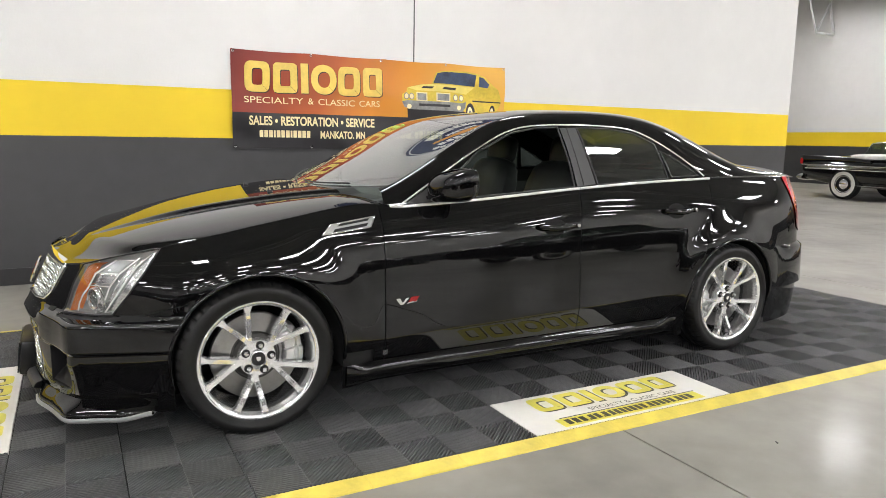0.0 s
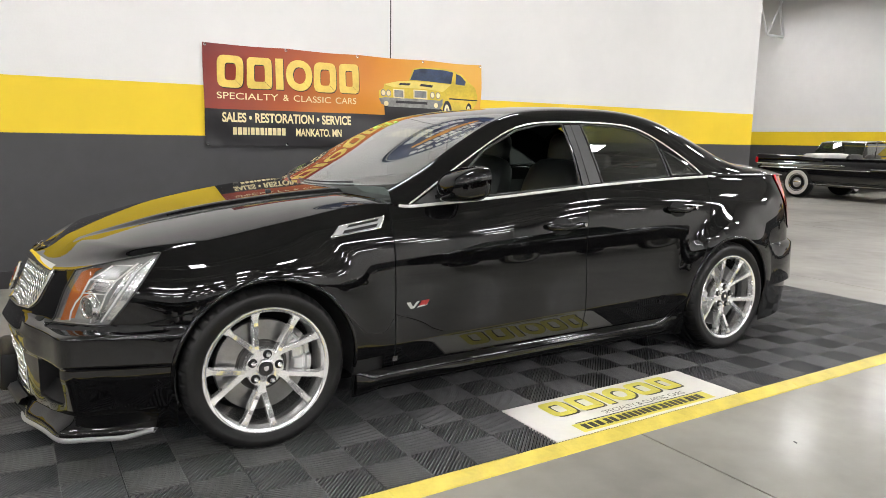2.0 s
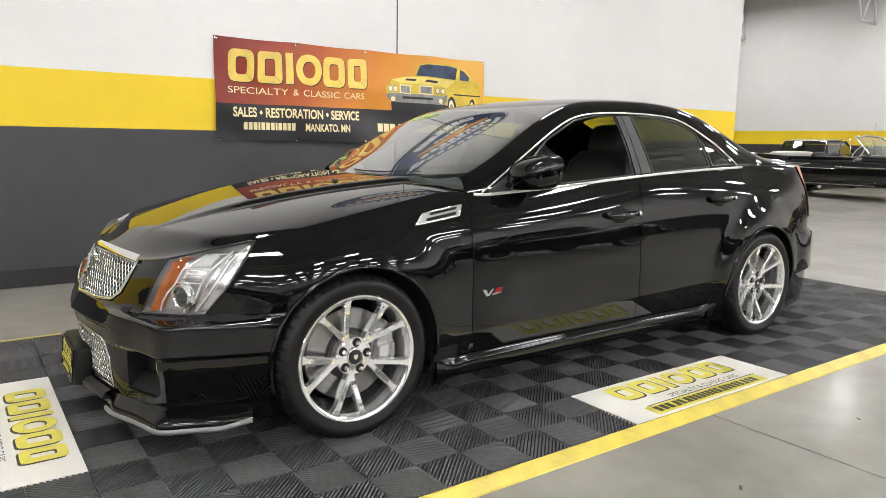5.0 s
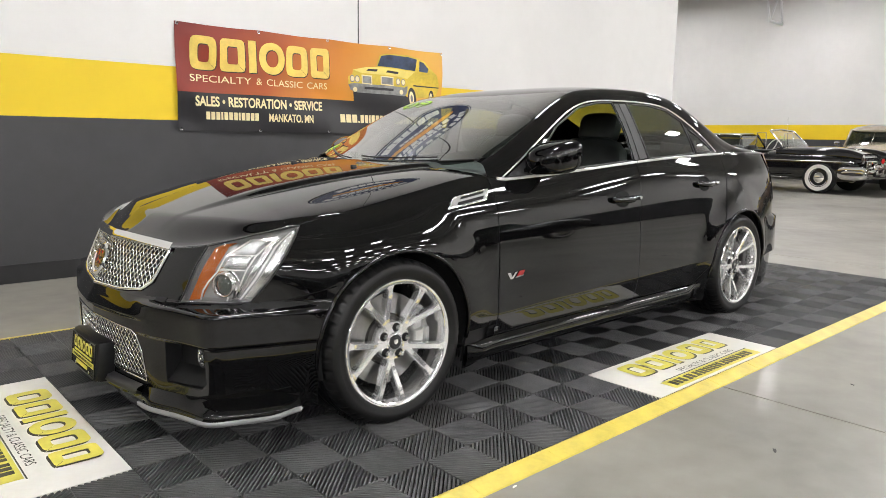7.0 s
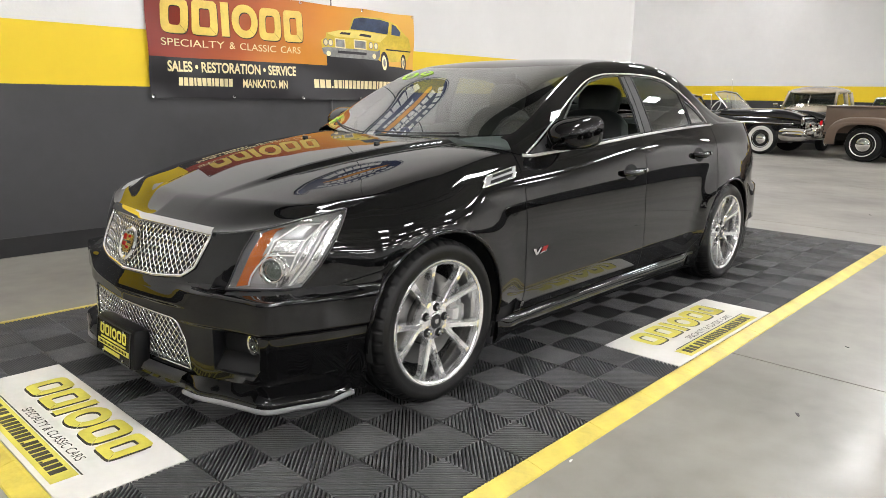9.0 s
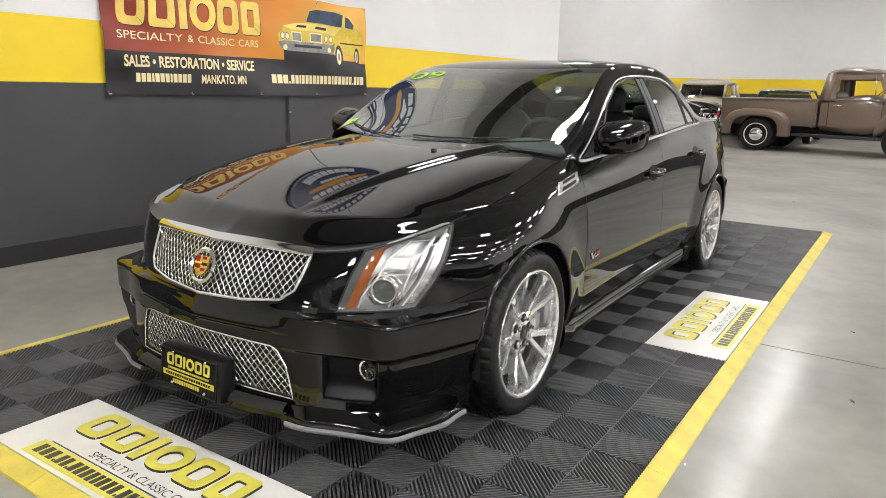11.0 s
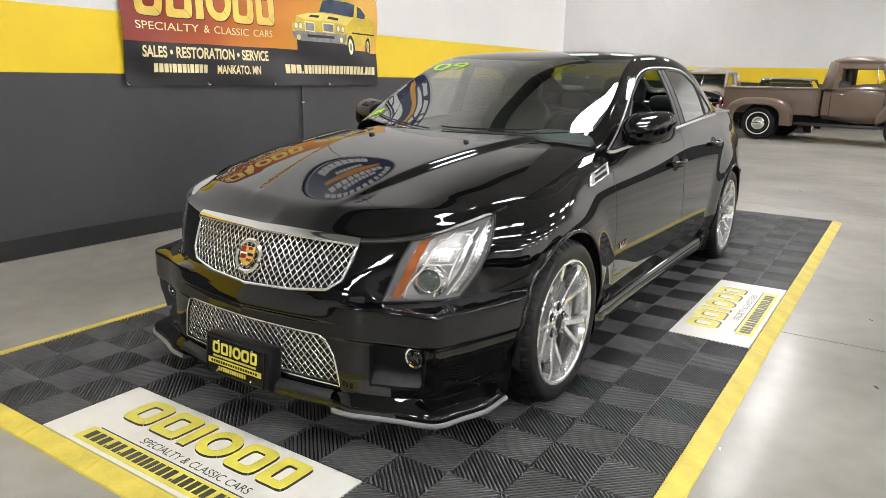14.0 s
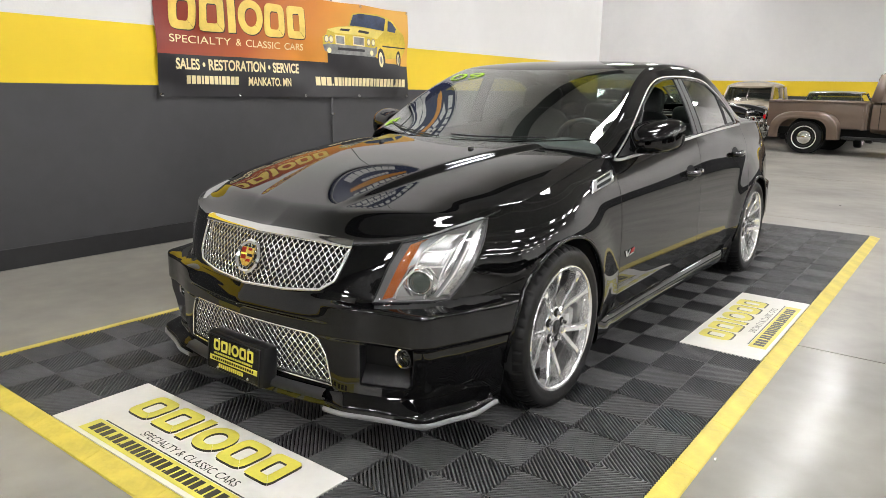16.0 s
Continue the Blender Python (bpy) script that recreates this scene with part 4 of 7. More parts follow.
side_holes = [wheel_hole(WF), wheel_hole(WR)]
CUT_A = [(SX(-0.845), 1.1), (SX(-0.845), 0.9), (SX(-0.848), 0.5), (SX(-0.842), SILL)]
CUT_B = [(SX(0.300), 1.1), (SX(0.290), 0.9), (SX(0.268), 0.66), (SX(0.285), SILL)]
CUT_C = [(SX(1.315), 1.1), (SX(1.275), 0.98), (SX(1.225), 0.80), (SX(1.175), 0.65), (SX(1.10), 0.50), (SX(1.04), 0.36), (SX(0.92), SILL)]
CUT_S = [(SX(-1.02), SILL), (SX(0.94), SILL)]
CUT_F = [(s_at_w(0.54), 0.522), (SX(-1.97), 0.528), (SX(-1.86), 0.545), (SX(-1.70), 0.585)]
shuts = [g for line in (CUT_A, CUT_B, CUT_C, CUT_S, CUT_F) for g in gap(line)]
above = TOPLINE + [(S_END, 1.3), (0, 1.3)]
S_G = s_at_w(0.435)
GRILLE = [(0.0, 0.532), (s_at_w(0.20), 0.536), (s_at_w(0.345), 0.552), (s_at_w(0.395), 0.585), (S_G, 0.69), (S_G + 0.004, 0.703), (0.0, 0.716)]
LOWER = [(0.0, 0.235), (s_at_w(0.30), 0.225), (s_at_w(0.405), 0.222), (s_at_w(0.385), 0.33), (s_at_w(0.355), 0.388), (s_at_w(0.33), 0.402), (0.0, 0.408)]
FOG = [(s_at_w(0.498), 0.240), (s_at_w(0.620), 0.236), (s_at_w(0.638), 0.262), (s_at_w(0.640), 0.33), (s_at_w(0.638), 0.396), (s_at_w(0.498), 0.390)]
front_holes = [HEAD, GRILLE, LOWER, FOG]
regions = [
    ("rear_door", CUT_B + CUT_C[::-1]),
    ("front_door", CUT_A + CUT_B[::-1]),
    ("front_bumper", [(0.0, 0.1), (SX(-1.55), 0.1), (SX(-1.64), 0.60)] + CUT_F[::-1] + [(s_at_w(0.515), 0.60), (s_at_w(0.54), 0.74), (0.0, 0.75)]),
    ("front_wing", [(s_at_w(0.48), 0.3), (SX(-0.9), 0.3), (SX(-0.9), SILL - 0.01), (SX(-0.842), SILL)] + CUT_A[::-1] + [(s_at_w(0.48), 1.1)]),
    ("side_skirt", [(SX(-1.1), 0.1), (SX(1.1), 0.1), (SX(1.1), SILL), (SX(-1.1), SILL)]),
    ("rear_bumper", [(SX(1.5), 0.1), (S_END, 0.1), (S_END, 0.62), (SX(1.9), 0.605), (SX(1.5), 0.60)]),
    ("rear_quarter", [(SX(0.92), SILL), (SX(1.7), 0.2), (S_END, 0.3), (S_END, 1.2), (SX(1.315), 1.1)] + CUT_C[1:]),
]
made = panels(ss, zs, side_holes + front_holes + shuts + [above], regions, skin)
LABELS = {"front_bumper": "glossy black bumper with a flat ledge"}
for name, bm in made.items():
    if name == "front_bumper":
        b2 = mirrored(bm)
        me = bpy.data.meshes.new("tmp")
        b2.to_mesh(me)
        bm.from_mesh(me)
        b2.free()
        bmesh.ops.remove_doubles(bm, verts=bm.verts, dist=0.0006)
        part(name, bm, M_PAINT, sedan, LABELS[name])
    else:
        right = part(name, mirrored(bm), M_PAINT, sedan)
        left = part(name, bm, M_PAINT, sedan)
        if name == "front_door":
            FRONT_DOOR = left
        if name == "rear_door":
            REAR_DOOR = left
# dark inner shell behind the shut lines
inner = panels(linspace(0, S_END, 120), linspace(0.16, 1.06, 24), side_holes + [above, HEAD, FOG, GRILLE, LOWER], [("inner_shell", [(0, 0.1), (S_END, 0.1), (S_END, 1.2), (0, 1.2)])], lambda s, z: skin(s, z, -0.014))["inner_shell"]
part("inner_shell", mirrored(inner), M_UNDER, sedan)
part("inner_shell", inner, M_UNDER, sedan)


# Hood: from the front edge back to the scuttle; u runs across.
def crest_plan(x):
    s = SX(x)
    p = skin(s, crest(s))
    return p.x, -p.y, p.z


_cw = [crest_plan(x) for x in linspace(-1.95, -0.70, 60)]
crest_w = lambda x: float(np.interp(x, [c[0] for c in _cw], [c[1] for c in _cw]))  # noqa: E731
crest_z = lambda x: float(np.interp(x, [c[0] for c in _cw], [c[2] for c in _cw]))  # noqa: E731
_front = [skin(s, crest(s)) for s in linspace(0, SX(-1.80), 80)]
hood_mid = spline([(-2.23, 0.722), (-2.1, 0.776), (-1.9, 0.836), (-1.6, 0.904), (-1.3, 0.955), (-0.98, 0.990)])
dome_w = lin([(-2.2, 0.16), (-1.9, 0.24), (-1.4, 0.36), (-0.9, 0.47)])


def hood_edge(u):
    """The point of the front edge at u across, 0 the centre, 1 the headlight's tip."""
    p = _front[-1]
    w = abs(u) * -p.y
    return float(np.interp(w, [-q.y for q in _front], [q.x for q in _front])), float(np.interp(w, [-q.y for q in _front], [q.z for q in _front]))


def hood_z(x, y, zf, xf):
    wc = crest_w(max(x, -1.80))
    u = min(abs(y) / wc, 1.0)
    zb, zm = crest_z(max(x, -1.80)), hood_mid(x)
    k = 0.30 - 0.18 * smooth(-1.75, -1.05, x)
    z = zm - (zm - zb) * (k * u**2 + (1 - k) * u**5)
    if x <= -1.80:
        u2 = abs(y) / crest_w(-1.80)
        z = hood_mid(x) - (hood_mid(-1.80) - crest_z(-1.80)) * (k * u2**2 + (1 - k) * u2**5)
    d = dome_w(x)
    z += 0.020 * smooth(d + 0.036, d - 0.016, abs(y)) * smooth(-2.15, -1.55, x)
    k = smooth(0.16, 0.0, x - xf)
    return z * (1 - k) + zf * k


def scuttle(u):
    return -1.0 + 0.20 * abs(u) ** 2.2


def hood_pt(u, v):
    xf, zf = hood_edge(u)
    x = xf + (scuttle(u) - xf) * v
    w1 = -_front[-1].y
    y = u * (w1 + (crest_w(x) - w1) * smooth(-1.80, -1.70, x) if x > -1.80 else w1) * 0.996
    if x > -1.80:
        y = u * crest_w(x) * 0.996
    return Vector((x, y, hood_z(x, y, zf, xf) + 0.001))


part("hood", grid(hood_pt, linspace(-1, 1, 161), linspace(0, 1, 70)), M_PAINT, sedan, "glossy black hood with a raised centre")

# Upper body: sections across the car.
top_mid = spline([(-1.02, 0.985), (-0.8, 1.085), (-0.5, 1.220), (-0.25, 1.328), (-0.05, 1.392), (0.1, 1.418), (0.4, 1.438), (0.7, 1.440), (1.0, 1.430), (1.2, 1.402), (1.45, 1.324), (1.65, 1.236), (1.85, 1.154), (2.02, 1.118)])
rail_z = spline([(-1.02, 0.93), (-0.80, 1.010), (-0.5, 1.172), (-0.28, 1.288), (-0.06, 1.372), (0.16, 1.402), (0.4, 1.410), (0.8, 1.392), (1.06, 1.326), (1.3, 1.212), (1.6, 1.102), (2.02, 1.06)])
waist_z = spline([(-1.02, 0.92), (-0.80, 0.936), (-0.42, 0.956), (0.33, 1.008), (1.24, 1.044), (1.6, 1.050), (2.02, 1.048)])
waist_w = spline([(-1.02, 0.71), (-0.80, 0.735), (-0.6, 0.775), (-0.3, 0.792), (0.2, 0.795), (0.8, 0.788), (1.24, 0.752), (1.6, 0.70), (2.02, 0.655)])


def cabin(x, t):
    """A point of the upper body on its section at x: t 0 the waist, 0.5 the roof rail, 1 the centre."""
    wa, za, zb, zm = waist_w(x), waist_z(x), rail_z(x), top_mid(x)
    zb = max(zb, za + 0.004)
    wb = wa - 0.455 * (zb - za)
    r = 0.022 + 0.033 * smooth(-0.12, 0.2, x)
    full = 2.1 + 1.3 * smooth(-0.3, 0.15, x)
    top = lambda y: zm - (zm - zb) * (max(y, 0) / wb) ** full  # noqa: E731
    L = math.hypot(wa - wb, zb - za)
    k = max(0.0, 1 - r / max(L, r))
    p1 = (wa + (wb - wa) * k, za + (zb - za) * k)
    p2 = (wb - r, top(wb - r))
    if t <= 0.45:
        a = t / 0.45
        bow = 0.012 * math.sin(math.pi * a) * min(1, L / 0.3)
        return Vector((x, -(wa + (p1[0] - wa) * a + bow), za + (p1[1] - za) * a))
    if t <= 0.6:
        a = (t - 0.45) / 0.15
        b = (wb, zb)
        return Vector((x, -((1 - a) ** 2 * p1[0] + 2 * a * (1 - a) * b[0] + a * a * p2[0]), (1 - a) ** 2 * p1[1] + 2 * a * (1 - a) * b[1] + a * a * p2[1]))
    a = (t - 0.6) / 0.4
    y = p2[0] * (1 - a)
    return Vector((x, -y, top(y)))


def t_at(x, z):
    """The section place of height z on the side at x."""
    lo, hi = 0.0, 0.6
    for _ in range(24):
        mid = (lo + hi) / 2
        if cabin(x, mid).z < z:
            lo = mid
        else:
            hi = mid
    return lo


def win(pts):
    """Side-view points (x, z) as (x, t), with points added between them."""
    out = []
    for (x0, z0), (x1, z1) in zip(pts, pts[1:] + pts[:1]):
        n = max(1, int(math.hypot(x1 - x0, z1 - z0) / 0.06))
        out += [(x0 + (x1 - x0) * i / n, t_at(x0 + (x1 - x0) * i / n, z0 + (z1 - z0) * i / n)) for i in range(n)]
    return out


WIN_F = [(-0.600, 0.960), (-0.28, 1.194), (-0.06, 1.292), (0.10, 1.322), (0.245, 1.330), (0.262, 1.15), (0.270, 1.018)]
WIN_R = [(0.425, 1.026), (0.395, 1.18), (0.375, 1.330), (0.60, 1.327), (0.77, 1.304), (0.905, 1.246), (0.955, 1.056)]
WIN_Q = [(0.985, 1.060), (0.935, 1.210), (1.06, 1.155), (1.225, 1.066)]
DLO = [(-0.72, 0.950), (-0.5, 1.088), (-0.28, 1.208), (-0.06, 1.305), (0.10, 1.334), (0.25, 1.342), (0.60, 1.340), (0.79, 1.316), (0.95, 1.252), (1.28, 1.062), (1.1, 1.048), (0.33, 1.014), (-0.42, 0.962)]


def shield_front(t):
    return -1.0 + 0.235 * ((1 - t) / 0.4) ** 2


def roof_line(t):
    return -0.145 + 0.10 * ((1 - t) / 0.4) ** 2


WS = [(shield_front(t) + 0.012, t) for t in linspace(0.575, 1.001, 14)] + [(roof_line(t), t) for t in linspace(1.001, 0.575, 14)]
BACKLIGHT = [(1.20 - 0.02 * (1 - t) / 0.4, t) for t in linspace(0.66, 1.001, 10)] + [(1.83, 1.001), (1.78, 0.8), (1.68, 0.66)]
dlo, f1, r1, q1 = win(DLO), win(WIN_F), win(WIN_R), win(WIN_Q)
xs = linspace(-1.0, 2.02, 150)
ts = linspace(0, 0.45, 18) + linspace(0.475, 0.6, 6) + linspace(0.62, 1.0, 18)
roof_parts = panels(xs, ts, [f1, r1, q1, WS, BACKLIGHT, [(x, t) for x, t in ((-1.05, -0.1), (-0.80, -0.1), (-0.80, 0.3), (-0.80, 0.612))] + [(shield_front(t), t) for t in linspace(0.612, 1.001, 10)] + [(-1.05, 1.01)]],
                    [("window_frame", dlo), ("roof", [(-1.1, -0.1), (2.1, -0.1), (2.1, 1.1), (-1.1, 1.1)])], cabin)
glasses = panels(xs, ts, [], [("quarter_window", q1), ("rear_window", r1), ("windscreen", WS), ("backlight", BACKLIGHT), ("front_window", f1)], cabin)


def both(bm):
    b2 = mirrored(bm)
    me = bpy.data.meshes.new("tmp")
    b2.to_mesh(me)
    b2.free()
    bm.from_mesh(me)
    bmesh.ops.remove_doubles(bm, verts=bm.verts, dist=0.0006)
    return bm


part("roof", both(roof_parts["roof"]), M_PAINT, sedan, "glossy black roof and pillars")
part("window_frame", mirrored(roof_parts["window_frame"]), M_PAINT, sedan)
part("window_frame", roof_parts["window_frame"], M_PAINT, sedan, "black window surround")
part("windscreen", both(glasses["windscreen"]), M_GLASS, sedan, "clear windscreen with a year in marker")
part("backlight", both(glasses["backlight"]), M_TINT, sedan)
for n in ("rear_window", "quarter_window"):
    part(n, mirrored(glasses[n]), M_TINT, sedan)
    part(n, glasses[n], M_TINT, sedan, "dark tinted side glass")
part("front_window", mirrored(glasses["front_window"]), M_CLEARG, sedan, "clear side glass")


# Shoulders between the lower and the upper body, and the boot lid.
def shoulder(x, v):
    s = SX(x)
    a = skin(s, crest(s))
    b = Vector((x, -waist_w(x) + 0.004, waist_z(x) - 0.002))
    a2 = Vector((x, float(np.interp(x, [a.x - 0.001, a.x + 0.001], [a.y, a.y])), a.z))
    p = a2.lerp(b, v)
    p.z += 0.010 * math.sin(math.pi * v)
    return p


sh = grid(shoulder, linspace(-0.98, 2.02, 80), linspace(0, 1, 7))
part("shoulder", mirrored(sh), M_PAINT, sedan)
part("shoulder", sh, M_PAINT, sedan)


def boot(u, v):
    x0, x1 = 1.9, 2.33 - 0.10 * u * u
    x = x0 + (x1 - x0) * v
    w = 0.655 if x < 2.0 else 0.655 - 0.02 * (x - 2.0)
    wside = -skin(SX(min(x, 2.3)), 1.04).y
    w = min(w + (wside - w) * smooth(1.95, 2.1, x), wside)
    z = 1.120 - 0.035 * smooth(2.0, 2.3, x) - (0.075 - 0.03 * smooth(2.0, 2.3, x)) * abs(u) ** 2.5 + 0.02 * smooth(2.2, 2.33, x)
    return Vector((x, u * w, z))


part("boot_lid", grid(boot, linspace(-1, 1, 33), linspace(0, 1, 14), flip=True), M_PAINT, sedan)


# ---- sedan: grilles, lamps, bumper parts ----
def skin_patch(poly, out, step=0.012, half=False):
    """The piece of the body inside an outline (s, z), moved out; half: mirrored about the centre into one piece."""
    xs_, zs_ = [p[0] for p in poly], [p[1] for p in poly]
    us = linspace(min(xs_), max(xs_), max(3, int((max(xs_) - min(xs_)) / step)))
    vs = linspace(min(zs_), max(zs_), max(3, int((max(zs_) - min(zs_)) / step)))
    bm = panels(us, vs, [], [("p", poly)], lambda s, z: skin(s, z, out))["p"]
    return both(bm) if half else bm


def ring_pts(poly, n=10):
    out = []
    for (x0, y0), (x1, y1) in zip(poly, poly[1:] + poly[:1]):
        k = max(1, int(math.hypot(x1 - x0, y1 - y0) / 0.02))
        out += [(x0 + (x1 - x0) * i / k, y0 + (y1 - y0) * i / k) for i in range(k)]
    return out


def skin_wall(poly, a, b):
    """A wall round an outline, from out = a to out = b."""
    bm = bmesh.new()
    pts = ring_pts(poly)
    lo, hi = [bm.verts.new(skin(s, z, a)) for s, z in pts], [bm.verts.new(skin(s, z, b)) for s, z in pts]
    for i in range(len(pts)):
        j = (i + 1) % len(pts)
        bm.faces.new((lo[i], lo[j], hi[j], hi[i]))
    return bm


def pair(name, bm, material, label="", smoothed=True, parent=None):
    """A part for each side of the car; returns the left one."""
    part(name, mirrored(bm), material, parent or sedan, label, smoothed)
    return part(name, bm, material, parent or sedan, label, smoothed)


def whole(poly):
    """A half outline that starts and ends on the centre line, closed over both sides."""
    return poly + [(-s, z) for s, z in poly[::-1] if s > 0]


def wire_mesh(poly, pitch, rise, r, out):
    """Crossing wires inside a whole outline (s, z); rise: how steep they stand."""
    full = whole(poly)
    bm = bmesh.new()
    smax, zlo, zhi = max(p[0] for p in poly), min(p[1] for p in poly), max(p[1] for p in poly)
    for sign in (1, -1):
        n = int((2 * smax + (zhi - zlo) / rise) / pitch) + 2
        for k in range(-n, n):
            run, steps = [], int((zhi - zlo) / 0.006)
            for i in range(steps + 1):
                z = zlo + (zhi - zlo) * i / steps
                s = k * pitch + sign * (z - zlo) / rise
                if abs(s) < smax and inside((s, z), full):
                    wave = 0.0010 * math.sin(math.pi * (z - zlo) / (pitch * rise / 2) + (0 if sign > 0 else math.pi))
                    run.append(skin(s, z, out + wave))
                else:
                    if len(run) > 1:
                        add_tube(bm, run, r, 4)
                    run = []
            if len(run) > 1:
                add_tube(bm, run, r, 4)
    return bm


def frame_band(poly, wide, out, closed_half=True):
    """A raised rim that follows a half outline over both sides."""
    pts = [p for i, p in enumerate(ring_pts(whole(poly)))]
    return tube([skin(s, z, out) for s, z in pts], wide, 8, True)


grille = part("grille", skin_patch(GRILLE, -0.022, half=True), M_UNDER, sedan, "chrome wire-mesh grille in a chrome surround")
part("mesh", wire_mesh(GRILLE, 0.0270, 1.12, 0.0023, -0.004), M_WIRE, grille, "chrome woven wire")
part("surround", frame_band([(s, z + 0.002) for s, z in GRILLE], 0.0065, 0.002), M_CHROME, grille)
bar = bmesh.new()
us = linspace(-S_G - 0.012, S_G + 0.012, 60)
prof = [(0.699, 0.004), (0.700, 0.012), (0.708, 0.014), (0.722, 0.010), (0.728, 0.002)]
add_grid(bar, lambda u, v: skin(u, prof[v][0] + 0.012 * (1 - min(1, abs(u) / S_G) ** 2), prof[v][1]), us, range(5))
part("top_bar", bar, M_CHROME, grille)
lower_grille = part("lower_grille", skin_patch(LOWER, -0.03, half=True), M_UNDER, sedan, "chrome wire-mesh intake in the bumper")
part("mesh", wire_mesh(LOWER, 0.0270, 1.12, 0.0022, -0.008), M_WIRE, lower_grille)
part("surround", frame_band(LOWER, 0.0035, 0.0), M_CHROME, lower_grille)

# emblem: a plain shield in a ring
EM = skin(0, 0.625, 0.012)
tilt = pose(EM.x, EM.y, EM.z, 0, 22, 0)
emblem = part("emblem", lathe([(0.064, 0.0), (0.066, -0.006), (0.058, -0.012), (0.050, -0.008), (0.050, 0.0)], 40, "x"), M_CHROME, sedan, "round chrome emblem with a red and gold shield")
for v in emblem.data.vertices:
    v.co = tilt @ v.co
TO_X = pose(0, 0, 0, 90, 0, -90)


def plaque(poly, a, b):
    """A flat shape (right, up) seen from in front, raised from a to b."""
    return prism(poly, a, b, tilt @ TO_X)


part("shield", plaque([(-0.036, 0.034), (0.036, 0.034), (0.033, -0.015), (0.012, -0.036), (-0.012, -0.036), (-0.033, -0.015)], 0.006, 0.013), M_GOLD, emblem, smoothed=False)
for x0, y0, x1, y1, mt in ((-0.034, 0.012, -0.012, 0.032, M_REDE), (0.003, 0.022, 0.022, 0.032, M_REDE), (-0.030, -0.012, -0.004, 0.004, M_REDE), (0.004, 0.0, 0.03, 0.010, M_UNDER), (0.002, -0.02, 0.024, -0.010, M_REDE), (-0.034, 0.005, 0.0, 0.010, M_CHROME)):
    part("enamel", plaque([(x0, y0), (x1, y0), (x1, y1), (x0, y1)], 0.0125, 0.0145), mt, emblem, smoothed=False)


def headlight():
    wall = skin_wall(HEAD, 0.0, -0.055)
    hl = pair("headlight", skin_patch(HEAD, -0.055), M_LAMP, "clear headlight with an amber reflector")
    lens = skin_patch(HEAD, 0.001)
    rim = tube([skin(s, z, 0.001) for s, z in ring_pts(HEAD)], 0.0035, 6, True)

    def across(f, z):
        """The place f of the way from the inner to the outer edge at height z."""
        inner_ = float(np.interp(z, [0.530, 0.66, 0.732, 0.756, 0.775, 0.80], [S_HI, s_at_w(0.590), s_at_w(0.625), s_at_w(0.695), s_at_w(0.745), SX(-1.825)]))
        outer_ = float(np.interp(z, [0.540, 0.62, 0.71, 0.796], [S_HO + 0.01, SX(-1.90), SX(-1.845), SX(-1.797)]))
        return inner_ + (outer_ - inner_) * f - HSH

    def strip(f0, f1, z0, z1, out, n=14):
        return grid(lambda u, v: skin(across(f0 + (f1 - f0) * v, z0 + (z1 - z0) * u), z0 + (z1 - z0) * u, out), linspace(0, 1, n), linspace(0, 1, 4))

    def facets(f0, f1, z0, z1, out, nz, nf, amp):
        """A field of small pyramids, as cut into a reflector."""
        us_, vs_ = range(2 * nz + 1), range(2 * nf + 1)
        return grid(lambda u, v: skin(across(f0 + (f1 - f0) * v / (2 * nf), z0 + (z1 - z0) * u / (2 * nz)), z0 + (z1 - z0) * u / (2 * nz), out + (amp if u % 2 and v % 2 else 0.0)), us_, vs_)

    def rib(pts, out, r):
        return tube([skin(across(f, z), z, out) for f, z in pts], r, 6)

    bits = [("bezel", strip(0.0, 0.10, 0.535, 0.745, -0.018), M_BEZEL, ""), ("amber_reflector", grid(lambda u, v: skin(across(0.105 + 0.135 * v, 0.536 + 0.206 * u), 0.536 + 0.206 * u, -0.008 - 0.034 * v), linspace(0, 1, 14), linspace(0, 1, 4)), M_AMBER, "amber side reflector"),
            ("chamber", facets(0.33, 0.62, 0.655, 0.698, -0.036, 3, 7, 0.007), M_FACET, ""), ("chamber", facets(0.33, 0.62, 0.704, 0.752, -0.036, 2, 6, 0.007), M_LAMP, ""),
            ("light_pipe", strip(0.81, 0.84, 0.545, 0.785, -0.012), M_CLEARW, "white light pipe"), ("bezel", facets(0.71, 0.79, 0.545, 0.775, -0.030, 12, 2, 0.006), M_FACET, ""),
            ("prism_field", facets(0.86, 0.98, 0.548, 0.788, -0.018, 16, 3, 0.010), M_FACET, ""), ("top_bezel", strip(0.27, 0.9, 0.762, 0.794, -0.016), M_BEZEL, ""), ("base_bezel", strip(0.26, 0.70, 0.534, 0.548, -0.020), M_BEZEL, "")]
    bits += [("rib", rib([(0.27, 0.540), (0.24, 0.575), (0.26, 0.61), (0.31, 0.64), (0.30, 0.70), (0.30, 0.755)], -0.014, 0.0034), M_CLEARW, ""),
             ("rib", rib([(0.66, 0.540), (0.63, 0.560), (0.69, 0.60), (0.65, 0.65), (0.655, 0.70), (0.66, 0.765)], -0.014, 0.0034), M_CLEARW, "")]
    for k in (0.650, 0.701, 0.755):
        bits.append(("fin", rib([(0.31, k), (0.65, k)], -0.018, 0.0026), M_CLEARW, ""))
    c = skin(across(0.48, 0.595), 0.595, -0.03)
    m = Matrix.Translation(c) @ Vector((-0.9, -0.42, 0)).normalized().to_track_quat("Z", "Y").to_matrix().to_4x4()
    proj = bmesh.new()
